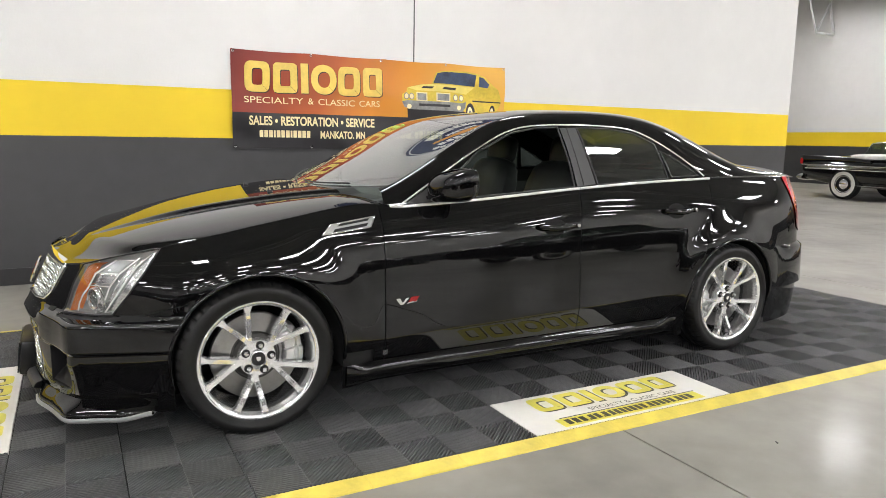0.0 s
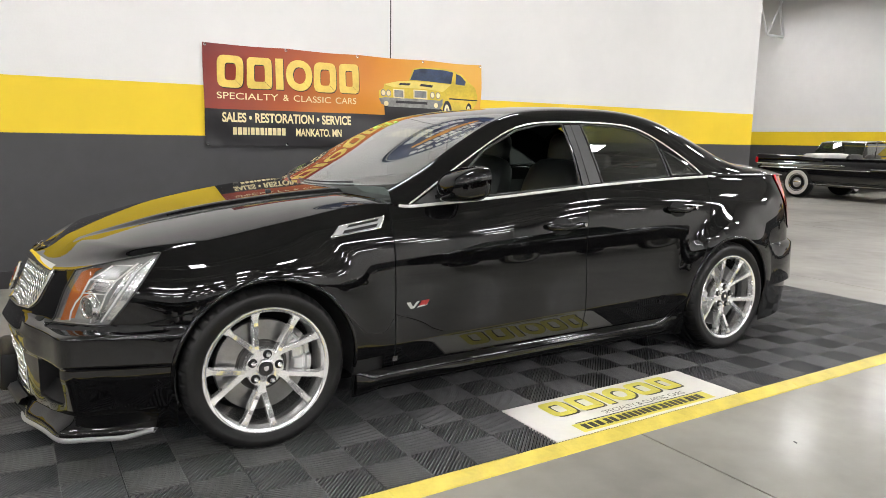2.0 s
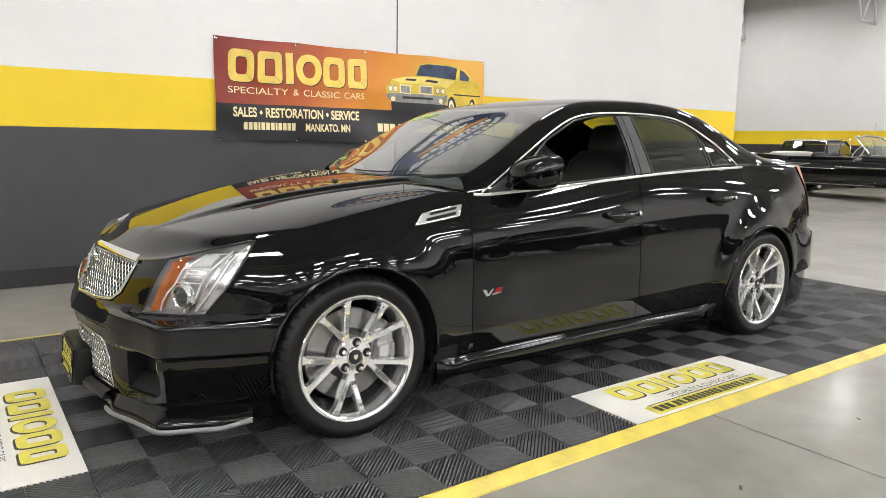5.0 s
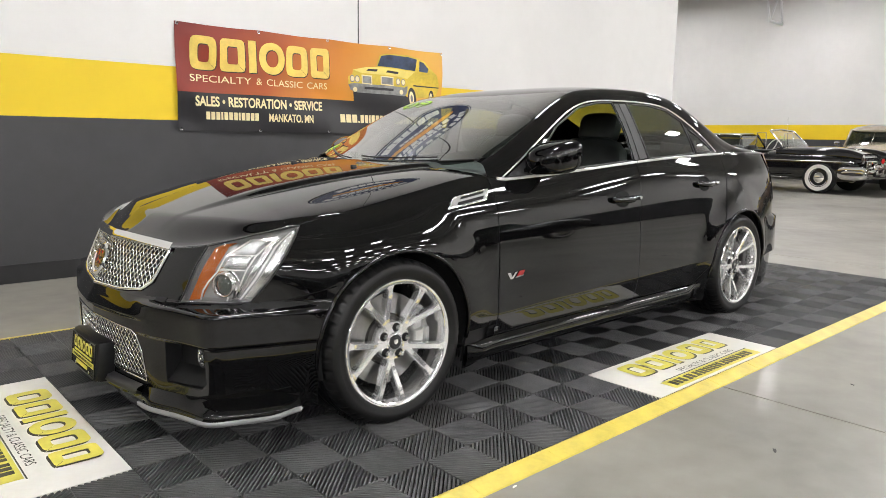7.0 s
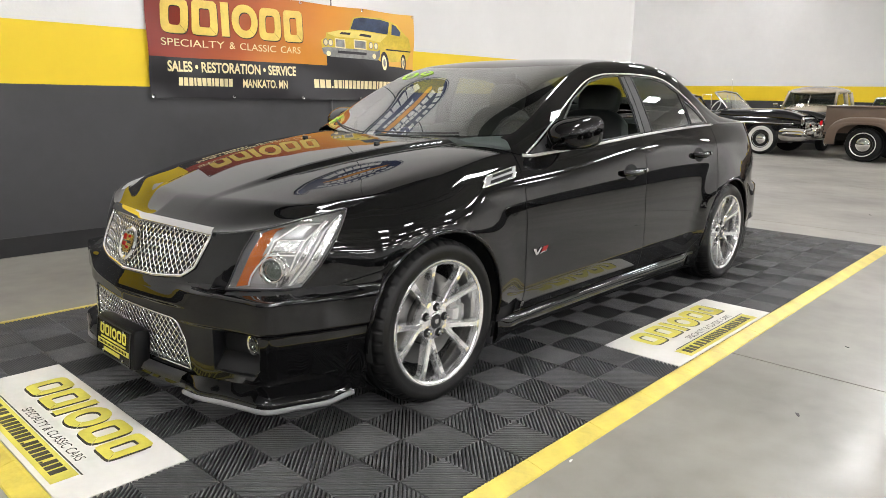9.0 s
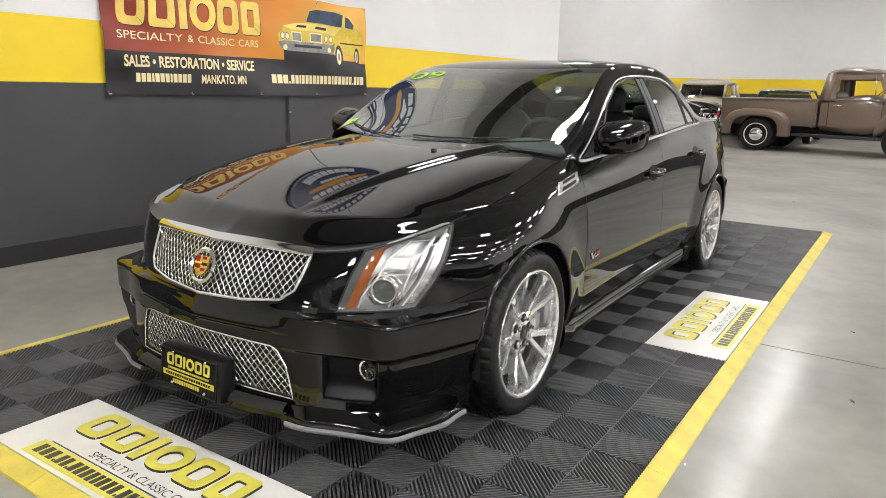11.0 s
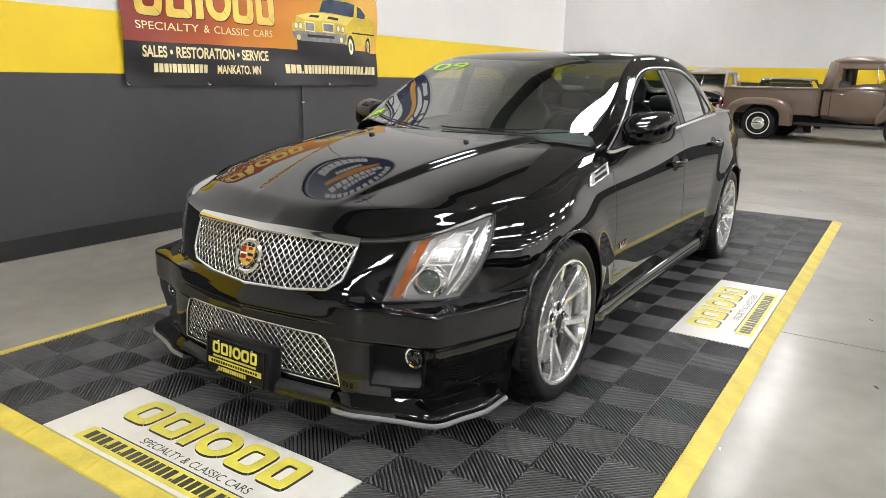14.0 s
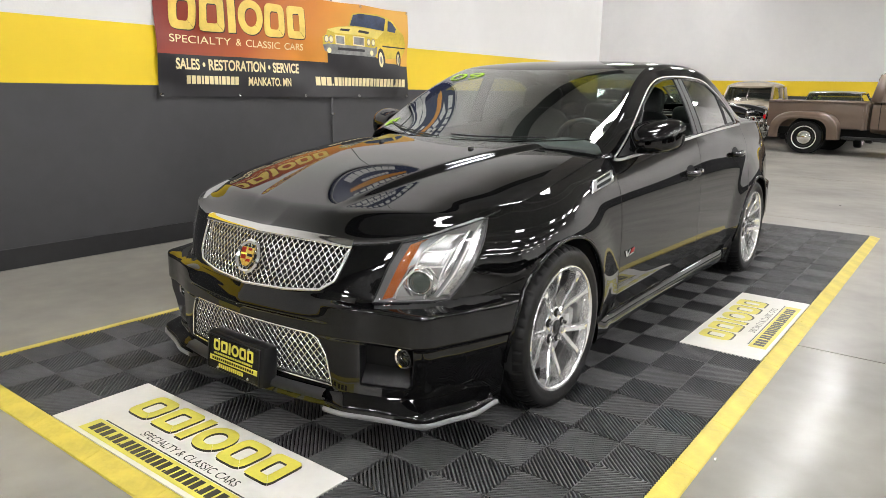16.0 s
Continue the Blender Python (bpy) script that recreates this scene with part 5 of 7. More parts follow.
    add_lathe(proj, [(0.064, -0.004), (0.058, 0.002), (0.050, -0.004), (0.048, 0.008), (0.043, 0.014), (0.037, 0.010), (0.034, 0.004)], 32, "z")
    for v in proj.verts:
        v.co = m @ v.co
    ball = bmesh.new()
    add_lathe(ball, [(0.0, 0.020)] + [(0.034 * math.sin(a), 0.020 * math.cos(a)) for a in linspace(0.2, 1.57, 8)], 28, "z")
    bmesh.ops.remove_doubles(ball, verts=ball.verts, dist=1e-4)
    for v in ball.verts:
        v.co = m @ v.co
    bits += [("projector_ring", proj, M_CHROME, ""), ("projector_lens", ball, M_TINT, "")]
    right = [o for o in sedan.children if o.name.startswith("headlight") and o is not hl][0]
    bits += [("housing", wall, M_BEZEL, ""), ("rim", rim, M_TRIMK, ""), ("lens", lens, M_LENS, "clear plastic lens")]
    for n, bm, mt, lb in bits:
        part(n, mirrored(bm), mt, right, lb)
        part(n, bm, mt, hl, lb)


headlight()

# fog pockets with their lamps
fogp = pair("fog_recess", skin_wall(FOG, 0.0, -0.085), M_TRIMK, "matt grey fog-lamp pocket")
fog_right = [o for o in sedan.children if o.name.startswith("fog_recess") and o is not fogp][0]
fogback = skin_patch(FOG, -0.085)
fogfoot = grid(lambda u, v: skin(s_at_w(0.502) + (s_at_w(0.634) - s_at_w(0.502)) * u, 0.246 + 0.050 * v, -0.006 - 0.06 * v), linspace(0, 1, 8), linspace(0, 1, 5))
fc = Vector((-2.116, -0.646, 0.345))
ring = lathe([(0.026, 0.012), (0.030, -0.006), (0.036, -0.008), (0.038, 0.004), (0.036, 0.05)], 30, "x", fc)
bulb = lathe([(0.0, -0.002), (0.015, 0.0), (0.027, 0.008)], 24, "x", fc)
for n, bm, mt in (("pocket_back", fogback, M_UNDER), ("pocket_foot", fogfoot, M_RUBBER), ("lamp_ring", ring, M_CHROME), ("lamp_lens", bulb, M_TINT)):
    part(n, mirrored(bm), mt, fog_right)
    part(n, bm, mt, fogp)

# splitter blades under the bumper, chin between them
sp0, sp1 = s_at_w(0.385), SX(-1.83)
sp_end = lambda s: smooth(sp1 + 0.001, sp1 - 0.10, s) * (0.35 + 0.65 * smooth(sp0, sp0 + 0.08, s))  # noqa: E731
SPROF = [(0.206, 0.0), (0.2035, 0.06), (0.197, 0.25), (0.187, 0.55), (0.176, 0.85), (0.168, 0.98), (0.160, 1.0), (0.150, 1.0)]
us = linspace(sp0, sp1, 60)
blade = grid(lambda u, v: skin(u, SPROF[v][0] - 0.012 * (1 - sp_end(u)), 0.0015 + SPROF[v][1] * (nose_tuck(u, SPROF[v][0]) + 0.038 * (0.25 + 0.75 * sp_end(u)))), us, range(len(SPROF)))
pair("splitter", blade, M_PAINT, "black splitter blade with a grey lower lip")
LPROF = [(0.1505, 0.034), (0.148, 0.042), (0.136, 0.043), (0.130, 0.036), (0.128, -0.02)]
lip = grid(lambda u, v: skin(u, LPROF[v][0] + 0.016 * (1 - sp_end(u)) * (1 if u > (sp0 + sp1) / 2 else 0), LPROF[v][1] + 0.004 - 0.012 * (1 - sp_end(u)) + nose_tuck(u, LPROF[v][0])), us, range(len(LPROF)))
pair("splitter_lip", lip, M_SILVER, "grey rubber lip")
chin = grid(lambda u, v: skin(u, (0.205, 0.200, 0.180, 0.165)[v], (0.004, 0.030, 0.045, 0.0)[v]), linspace(-sp0, sp0, 40), range(4))
part("chin", chin, M_TRIMK, sedan)

# plate holder with the dealer's plate: bars stand for the writing
PM = pose(-2.352, 0.0, 0.180, 0, 0, 0) @ pose(0, 0, 0, 90, 0, -90) @ pose(0, 0, 0, -6, 0, 0)
plate = part("plate_holder", box((-0.172, -0.012, -0.075), (0.172, 0.150, -0.004), PM, bevel=0.018), M_HOLDER, sedan, "black plate holder with a black and yellow plate")
part("plate", box((-0.152, 0.002, -0.004), (0.152, 0.134, -0.001), PM, bevel=0.001), M_PLATEK, plate, smoothed=False)
rim = bmesh.new()
for lo, hi in (((-0.155, 0.132), (0.155, 0.137)), ((-0.155, -0.001), (0.155, 0.004)), ((-0.155, 0.004), (-0.150, 0.132)), ((0.150, 0.004), (0.155, 0.132))):
    add_box(rim, (*lo, -0.004), (*hi, 0.0012), PM)
part("plate_rim", rim, M_HOLDER, plate, smoothed=False)
for q in name_shapes(0.24, 0.044):
    part("name_block", shapes_mesh([q], 0, 0.0008, PM @ pose(-0.12, 0.078, 0)), M_PRINTY, plate, smoothed=False)


def plate_bar(x0, y0, x1, y1, z1, material):
    part("bar", box((x0, y0, -0.001), (x1, y1, z1), PM), material, plate, smoothed=False)


plate_bar(-0.142, 0.036, 0.142, 0.056, 0.0006, M_PRINTY)
for k in range(22):
    plate_bar(-0.115 + k * 0.0105, 0.0625, -0.1085 + k * 0.0105, 0.0705, 0.0006, M_PRINTY)
for k in range(12):
    plate_bar(-0.085 + k * 0.0125, 0.014, -0.0765 + k * 0.0125, 0.029, 0.0006, M_PRINTY)
for k in range(19):
    plate_bar(-0.125 + k * 0.0132, 0.041, -0.1165 + k * 0.0132, 0.051, 0.0011, M_PLATEK)
for x in (-0.09, 0.09):
    for y in (0.012, 0.124):
        bm = lathe([(0.0, 0.004), (0.004, 0.0035), (0.006, 0.0)], 10, "z", (x, y, 0.0))
        for v in bm.verts:
            v.co = PM @ v.co
        part("bolt", bm, M_CHROME, plate)

# ---- sedan: wheels ----
def wheel_meshes():
    me = {}
    W = 0.1275
    prof = [(0.245, 0.108), (0.262, 0.124), (0.298, W), (0.318, 0.116), (0.329, 0.100), (TYRE, 0.075), (TYRE, 0.053), (0.327, 0.052), (0.327, 0.044), (TYRE, 0.043), (TYRE, 0.005), (0.327, 0.004), (0.327, -0.004), (TYRE, -0.005),
            (TYRE, -0.043), (0.327, -0.044), (0.327, -0.052), (TYRE, -0.053), (TYRE, -0.078), (0.330, -0.098), (0.322, -0.113), (0.314, -0.120), (0.312, -0.1225), (0.300, -0.1265), (0.285, -0.1275), (0.283, -0.1262), (0.268, -0.1255), (0.258, -0.121), (0.252, -0.114), (0.247, -0.106)]
    n = 320
    bm = bmesh.new()
    add_lathe(bm, prof, n)
    for v in bm.verts:
        a = math.degrees(math.atan2(v.co.z, v.co.x)) % 360
        if 0.06 < abs(v.co.y) < 0.118 and int(round(a / 1.125)) % 7 == 0:
            r = math.hypot(v.co.x, v.co.z)
            v.co.x, v.co.z = v.co.x * (1 - 0.009 / r), v.co.z * (1 - 0.009 / r)
    # flattened where it stands
    for v in bm.verts:
        v.co.z = max(v.co.z, -0.325)
    me["tyre"] = finish(bm, "tyre", M_RUBBER)
    bm = lathe([(0.2475, -0.110), (0.2555, -0.117), (0.2565, -0.121), (0.2535, -0.124), (0.2445, -0.1225), (0.2385, -0.117), (0.2365, -0.108), (0.2335, -0.096), (0.232, -0.088)], 96)
    me["wheel"] = finish(bm, "wheel", M_WHEEL)
    me["barrel"] = finish(lathe([(0.232, -0.088), (0.228, -0.06), (0.222, 0.02), (0.226, 0.09), (0.245, 0.108)], 96), "barrel", M_BARREL)

    # one spoke of a pair: from the hub out to the rim, with a flat face and bevelled flanks
    def spoke(side):
        bm = bmesh.new()
        rows = []
        for k in linspace(0, 1, 14):
            r = 0.058 + (0.2445 - 0.058) * k
            off = max(0.004, 0.372 * (r - 0.072))
            wd = 0.0125 + 0.011 * smooth(0.84, 1.0, k) ** 1.5
            face = -0.083 - 0.035 * smooth(0.05, 0.98, k) - (0.0004 if side > 0 else 0.0)
            deep = 0.044 - 0.012 * k
            c, d = Vector((side * off, 0, -math.sqrt(r * r - off * off))), Vector((0.937, 0, side * 0.349))
            # the spoke's own way leans, so its flanks follow it
            row = []
            for off, y in ((-wd, face + deep), (-wd, face + 0.006), (-wd + 0.004, face), (wd - 0.004, face), (wd, face + 0.006), (wd, face + deep)):
                row.append(bm.verts.new(c + d * off + Vector((0, y, 0))))
            rows.append(row)
        for a, b in zip(rows, rows[1:]):
            for i in range(5):
                bm.faces.new((a[i], a[i + 1], b[i + 1], b[i]))
        bmesh.ops.recalc_face_normals(bm, faces=bm.faces)
        return finish(bm, "spoke", M_WHEEL, False)

    me["spoke_a"], me["spoke_b"] = spoke(1), spoke(-1)
    me["hub"] = finish(lathe([(0.0, -0.0905), (0.030, -0.0905), (0.034, -0.0885), (0.036, -0.084), (0.046, -0.082), (0.072, -0.082), (0.078, -0.077), (0.080, -0.04)], 60), "hub", M_WHEEL)
    me["cap"] = finish(lathe([(0.0, -0.0935), (0.018, -0.0932), (0.019, -0.0945), (0.021, -0.0945), (0.022, -0.0932), (0.029, -0.0925), (0.030, -0.0905)], 40), "centre_cap", M_TRIMK)
    me["crest"] = finish(prism([(-0.010, 0.010), (0.010, 0.010), (0.009, -0.004), (0.0, -0.011), (-0.009, -0.004)], 0.0936, 0.0952, pose(0, 0, 0, 90, 0, 0)), "crest", M_CHROME, False)
    bm = lathe([(0.0, -0.104), (0.006, -0.104), (0.0095, -0.100), (0.0110, -0.094), (0.0110, -0.080)], 6)
    me["lug"] = finish(bm, "lug_nut", M_CHROME, False)
    me["seat"] = finish(lathe([(0.0185, -0.0815), (0.0180, -0.0835), (0.0165, -0.0838), (0.0, -0.0832)], 20), "lug_seat", M_UNDER)
    me["disc"] = finish(lathe([(0.0, -0.012), (0.085, -0.012), (0.088, -0.030), (0.105, -0.030), (0.186, -0.030), (0.188, -0.028), (0.188, 0.0), (0.1, 0.0)], 72), "brake_disc", M_DISC)
    me["hat"] = finish(lathe([(0.0, -0.040), (0.090, -0.040), (0.096, -0.036), (0.098, -0.031), (0.106, -0.0306)], 48), "disc_hat", M_HAT)
    # caliper with two piston lobes, a waist between them and a window in its bridge
    bm = bmesh.new()
    rows = []
    for a in linspace(-30, 30, 33):
        c, s = math.cos(radians(a)), math.sin(radians(a))
        lobe = smooth(11.0, 8.5, abs(abs(a) - 14.5))
        end = smooth(30.0, 24.0, abs(a))
        y0 = -0.050 - 0.014 * lobe
        ro = 0.188 + 0.017 * end
        rows.append([bm.verts.new((r * c, y, r * s)) for r, y in ((0.118, -0.02), (0.120, y0 + 0.012), (0.128, y0), (0.150, y0 - 0.003 * lobe), (0.163, y0), (0.168, y0 + 0.010), (0.176, y0 + 0.010), (0.181, y0 - 0.004), (ro - 0.004, y0 + 0.002), (ro, -0.02), (ro, 0.03))])
    for a, b in zip(rows, rows[1:]):
        for i in range(10):
            bm.faces.new((a[i], a[i + 1], b[i + 1], b[i]))
    bm.faces.new(rows[0])
    bm.faces.new(rows[-1][::-1])
    bmesh.ops.recalc_face_normals(bm, faces=bm.faces)
    me["caliper"] = finish(bm, "brake_caliper", M_CALIPER)
    me["valve"] = finish(tube([(0, -0.10, 0.222), (0, -0.118, 0.226)], 0.0035, 8), "valve", M_TRIMK)
    return me


WM = wheel_meshes()


def sub(name, mesh, parent, m=None, label=""):
    o = part(name, None, None, parent, label, mesh=mesh)
    if m is not None:
        o.matrix_basis = m
    return o


def sedan_wheel(x, side, spin, caliper_at):
    w = part("wheel", None, None, sedan, "polished ten-spoke alloy wheel", mesh=WM["wheel"])
    w.matrix_basis = pose(x, side * 0.772, WZ - 0.002, 0, 0, 0 if side < 0 else 180)
    sub("tyre", WM["tyre"], w, label="black low-profile tyre")
    turn = lambda a: pose(0, 0, 0, 0, a + spin, 0)  # noqa: E731
    for k in range(5):
        sub("spoke", WM["spoke_a"], w, turn(72 * k))
        sub("spoke", WM["spoke_b"], w, turn(72 * k))
        sub("lug_nut", WM["lug"], w, turn(72 * k) @ pose(0, 0, 0.057))
        sub("lug_seat", WM["seat"], w, turn(72 * k) @ pose(0, 0, 0.057))
    sub("hub", WM["hub"], w)
    sub("barrel", WM["barrel"], w, label="darker inner barrel")
    sub("centre_cap", WM["cap"], w)
    sub("crest", WM["crest"], w)
    sub("brake_disc", WM["disc"], w)
    sub("disc_hat", WM["hat"], w, label="dark brake disc hat")
    sub("brake_caliper", WM["caliper"], w, pose(0, 0, 0, 0, caliper_at, 0))
    sub("valve", WM["valve"], w, turn(20))
    return w


for sd in (-1, 1):
    sedan_wheel(WF, sd, 10, -12 if sd < 0 else 192)
    sedan_wheel(WR, sd, 6, 170 if sd < 0 else 10)

# wheel wells
for cx in ARCHES.values():
    bm = bmesh.new()
    add_lathe(bm, [(0.05, -0.50), (ARCH - 0.004, -0.50), (ARCH + 0.004, -0.862), (ARCH + 0.002, -0.868)], 40, "y", (cx, 0, WZ), (radians(-14), radians(194)))
    pair("wheel_well", bm, M_UNDER)
    # rolled arch edge
    pair("arch_lip", tube([skin(SX(cx + ARCH * math.cos(radians(a))), WZ + ARCH * math.sin(radians(a)), -0.001) for a in linspace(-8, 188, 60)], 0.009, 8), M_PAINT)
part("floor_pan", box((-2.1, -0.70, 0.165), (2.2, 0.70, 0.185)), M_UNDER, sedan, smoothed=False)
nose = bmesh.new()
add_box(nose, (-2.02, -0.56, 0.19), (-1.0, 0.56, 0.62))
part("engine_bay", nose, M_UNDER, sedan, smoothed=False)


# ---- sedan: trim on the sides ----
def crest_line(xa, xb, n, dz=0.0, out=0.004):
    return [skin(SX(x), crest(SX(x)) + dz, out) for x in linspace(xa, xb, n)]


def strip_along(pts, up, half, thick):
    """A flat bar with rounded edges along points; up: the way of its width."""
    bm = bmesh.new()
    rows = []
    k = len(pts)
    for i, p in enumerate(pts):
        d = (pts[min(i + 1, k - 1)] - pts[max(i - 1, 0)]).normalized()
        u = (Vector(up) - d * Vector(up).dot(d)).normalized()
        n = d.cross(u)
        if n.y > 0:
            n = -n
        rows.append([bm.verts.new(p + u * a + n * b) for a, b in ((-half, -thick), (-half, thick * 0.6), (-half * 0.6, thick), (half * 0.6, thick), (half, thick * 0.6), (half, -thick))])
    for a, b in zip(rows, rows[1:]):
        for i in range(5):
            bm.faces.new((a[i], b[i], b[i + 1], a[i + 1]))
    bm.faces.new(rows[0])
    bm.faces.new(rows[-1][::-1])
    bmesh.ops.recalc_face_normals(bm, faces=bm.faces)
    return bm


pair("waist_trim", strip_along(crest_line(-0.79, 0.296, 40, 0.002), (0, 0, 1), 0.0065, 0.004), M_TRIMC, "bright chrome strip under the windows")
pair("waist_trim", strip_along(crest_line(0.302, 1.30, 36, 0.002), (0, 0, 1), 0.0065, 0.004), M_TRIMC, "bright chrome strip under the windows")
rail = []
window_line = spline(DLO[:10])
for x in linspace(DLO[0][0], DLO[9][0], 70):
    rail.append(cabin(x, t_at(x, window_line(x))) + Vector((0, -0.003, 0.001)))
pair("roof_trim", strip_along(rail, (0, 0.45, 1), 0.0034, 0.003), M_TRIMC, "bright chrome strip over the windows")

# seals round the window openings
for outline, nm in ((WIN_F, "window_seal"), (WIN_R, "window_seal"), (WIN_Q, "window_seal")):
    pts = [cabin(x, t) + Vector((0, -0.001, 0)) for x, t in win(outline)]
    pair(nm, tube(pts, 0.0055, 6, True), M_TRIMK)
# pillar cover between the doors
pill = panels(linspace(0.25, 0.45, 16), linspace(0, 0.6, 24), [], [("p", win([(0.285, 1.018), (0.275, 1.16), (0.258, 1.326), (0.365, 1.330), (0.385, 1.18), (0.412, 1.030)]))], lambda x, t: cabin(x, t) + Vector((0, -0.003, 0)))["p"]
pair("pillar_cover", pill, M_GREYP, "satin grey pillar cover")
pair("pillar_gap", tube([cabin(x, t_at(x, z)) + Vector((0, -0.0045, 0)) for x, z in ((0.332, 1.016), (0.322, 1.10), (0.312, 1.20), (0.302, 1.335))], 0.002, 4), M_UNDER)

# mirror
def mirror_shell(a, b):
    """a round the shell's outline, b from its back rim to its nose."""
    c = Vector((-0.505, -0.858, 1.046))
    r = math.sin(b) ** 0.55
    sx = -0.140 * math.cos(b)
    n = 3.6
    ca, sa = math.cos(a), math.sin(a)
    k = (abs(ca) ** n + abs(sa) ** n) ** (-1 / n)
    y, z = -ca * k * 0.118 * r, sa * k * 0.076 * r
    z += 0.010 * (-y) / 0.1
    z -= 0.030 * math.cos(b) ** 1.4
    return c + Vector((sx + 0.05 + 0.22 * (-y) * 1.0 + 0.0, y, z))


bm = grid(mirror_shell, linspace(0, 2 * math.pi, 41), linspace(0.02, math.pi / 2, 14))
bmesh.ops.remove_doubles(bm, verts=bm.verts, dist=0.0008)
mir = pair("door_mirror", bm, M_PAINT, "glossy black door mirror")
mir_r = [o for o in sedan.children if o.name.startswith("door_mirror") and o is not mir][0]
face = bmesh.new()
ring_v = [mirror_shell(a, math.pi / 2) for a in linspace(0, 2 * math.pi * 40 / 41, 40)]
face.faces.new([face.verts.new(p + Vector((-0.008, 0, 0))) for p in ring_v])
foot = bmesh.new()
add_grid(foot, lambda u, v: Vector((-0.60 + 0.12 * v + 0.02 * u, -0.745 - 0.11 * u, 0.985 + 0.012 * u + 0.014 * math.sin(v * math.pi))), linspace(0, 1, 8), linspace(0, 1, 8))
add_grid(foot, lambda u, v: Vector((-0.60 + 0.12 * v + 0.02 * u, -0.745 - 0.11 * u, 0.968 + 0.016 * u)), linspace(0, 1, 8), linspace(0, 1, 8), True)
add_grid(foot, lambda u, v: Vector((-0.60 + 0.02 * u, -0.745 - 0.11 * u, 0.968 + 0.016 * u + (0.017 - 0.004 * u) * v)), linspace(0, 1, 8), linspace(0, 1, 3))
sail = grid(lambda u, v: cabin(-0.70 + 0.16 * u, min(t_at(-0.70 + 0.16 * u, 0.952 + 0.10 * u * v), 0.5)) + Vector((0, -0.004, 0)), linspace(0, 1, 8), linspace(0, 1, 6))
under = tube([mirror_shell(a, 1.45) + Vector((0.0, 0, 0)) for a in linspace(math.pi * 1.02, math.pi * 1.98, 20)], 0.006, 6)
for n, b_, mt in (("mirror_glass", face, M_CHROME), ("mirror_foot", foot, M_PAINT), ("mirror_base", sail, M_TRIMK), ("mirror_skirt", under, M_TRIMK)):
    part(n, mirrored(b_), mt, mir_r)
    part(n, b_, mt, mir)


# door handles
def handle(xa, xb, z, door):
    ell = [(SX((xa + xb) / 2 - 0.012) + 0.070 * math.cos(a), z + 0.043 * math.sin(a)) for a in linspace(0, 2 * math.pi * 27 / 28, 28)]
    cup = skin_patch(ell, 0.0012, 0.01)
    pts = []
    for k in linspace(0, 1, 16):
        x = xa + (xb - xa) * k
        lift = 0.006 + 0.026 * math.sin(math.pi * min(1, max(0, k * 1.15 - 0.02))) ** 0.6 if 0.02 < k < 0.88 else 0.008
        pts.append(skin(SX(x), z + 0.004 - 0.006 * math.sin(math.pi * k), lift))
    bar = tube(pts, [0.011 + 0.007 * math.sin(math.pi * k) ** 0.5 for k in linspace(0.02, 0.98, 16)], 10)
    end = tube([skin(SX(xb - 0.004), z + 0.002, 0.004), skin(SX(xb + 0.020), z + 0.003, 0.010), skin(SX(xb + 0.030), z + 0.003, 0.002)], [0.012, 0.013, 0.008], 10)
    lock = lathe([(0.0, -0.003), (0.009, -0.003), (0.010, 0.0)], 16, "y", skin(SX(xb + 0.012), z + 0.004, 0.022))
    for sd in (1, 0):
        f = mirrored if sd else (lambda q: q)
        owner = door if not sd else [o for o in sedan.children if o.name.split(".")[0] == door.name.split(".")[0] and o is not door][0]
        part("handle_cup", f(cup), M_UNDER, owner)
        part("handle", f(bar), M_PAINT, owner, "glossy black door handle")
        part("handle_end", f(end), M_PAINT, owner)
        part("key_lock", f(lock), M_CHROME, owner)


handle(0.005, 0.235, 0.818, FRONT_DOOR)
handle(0.865, 1.085, 0.873, REAR_DOOR)

# wing vent
VENT = [(-1.135, 0.834), (-1.09, 0.877), (-0.875, 0.907), (-0.905, 0.862)]
vent_s = [(SX(x), z) for x, z in VENT]
vent = pair("wing_vent", skin_patch(vent_s, 0.004), M_VENT, "chrome wing vent with two dark slots")
vent_r = [o for o in sedan.children if o.name.startswith("wing_vent") and o is not vent][0]
for x0, z0, x1, z1, h in ((-1.085, 0.845, -0.925, 0.866, 0.014), (-1.06, 0.869, -0.915, 0.889, 0.011)):
    sl = [(SX(x0), z0), (SX(x0 + 0.012), z0 + h), (SX(x1 + 0.012), z1 + h), (SX(x1), z1)]
    b_ = skin_patch(sl, 0.0055, 0.006)
    part("vent_slot", mirrored(b_), M_UNDER, vent_r)
    part("vent_slot", b_, M_UNDER, vent)
rim = tube([skin(s, z, 0.004) for s, z in ring_pts(vent_s)], 0.004, 6, True)
part("vent_rim", mirrored(rim), M_CHROME, vent_r)
part("vent_rim", rim, M_CHROME, vent)

# door badge and side marker
for poly, mt in (([(-0.795, 0.527), (-0.775, 0.527), (-0.762, 0.506), (-0.742, 0.527), (-0.728, 0.527), (-0.757, 0.497), (-0.775, 0.497)], M_CHROME), ([(-0.735, 0.502), (-0.718, 0.529), (-0.676, 0.531), (-0.690, 0.507)], M_REDE), ([(-0.742, 0.498), (-0.737, 0.505), (-0.684, 0.511), (-0.688, 0.505)], M_CHROME)):
    b_ = skin_patch([(SX(x), z) for x, z in poly], 0.003, 0.005)
    part("badge", b_, mt, FRONT_DOOR, "small chrome and red badge")
pair("side_marker", skin_patch([(SX(-0.853), 0.286), (SX(-0.828), 0.286), (SX(-0.828), 0.262), (SX(-0.853), 0.262)], 0.003, 0.006), M_RIMIN)

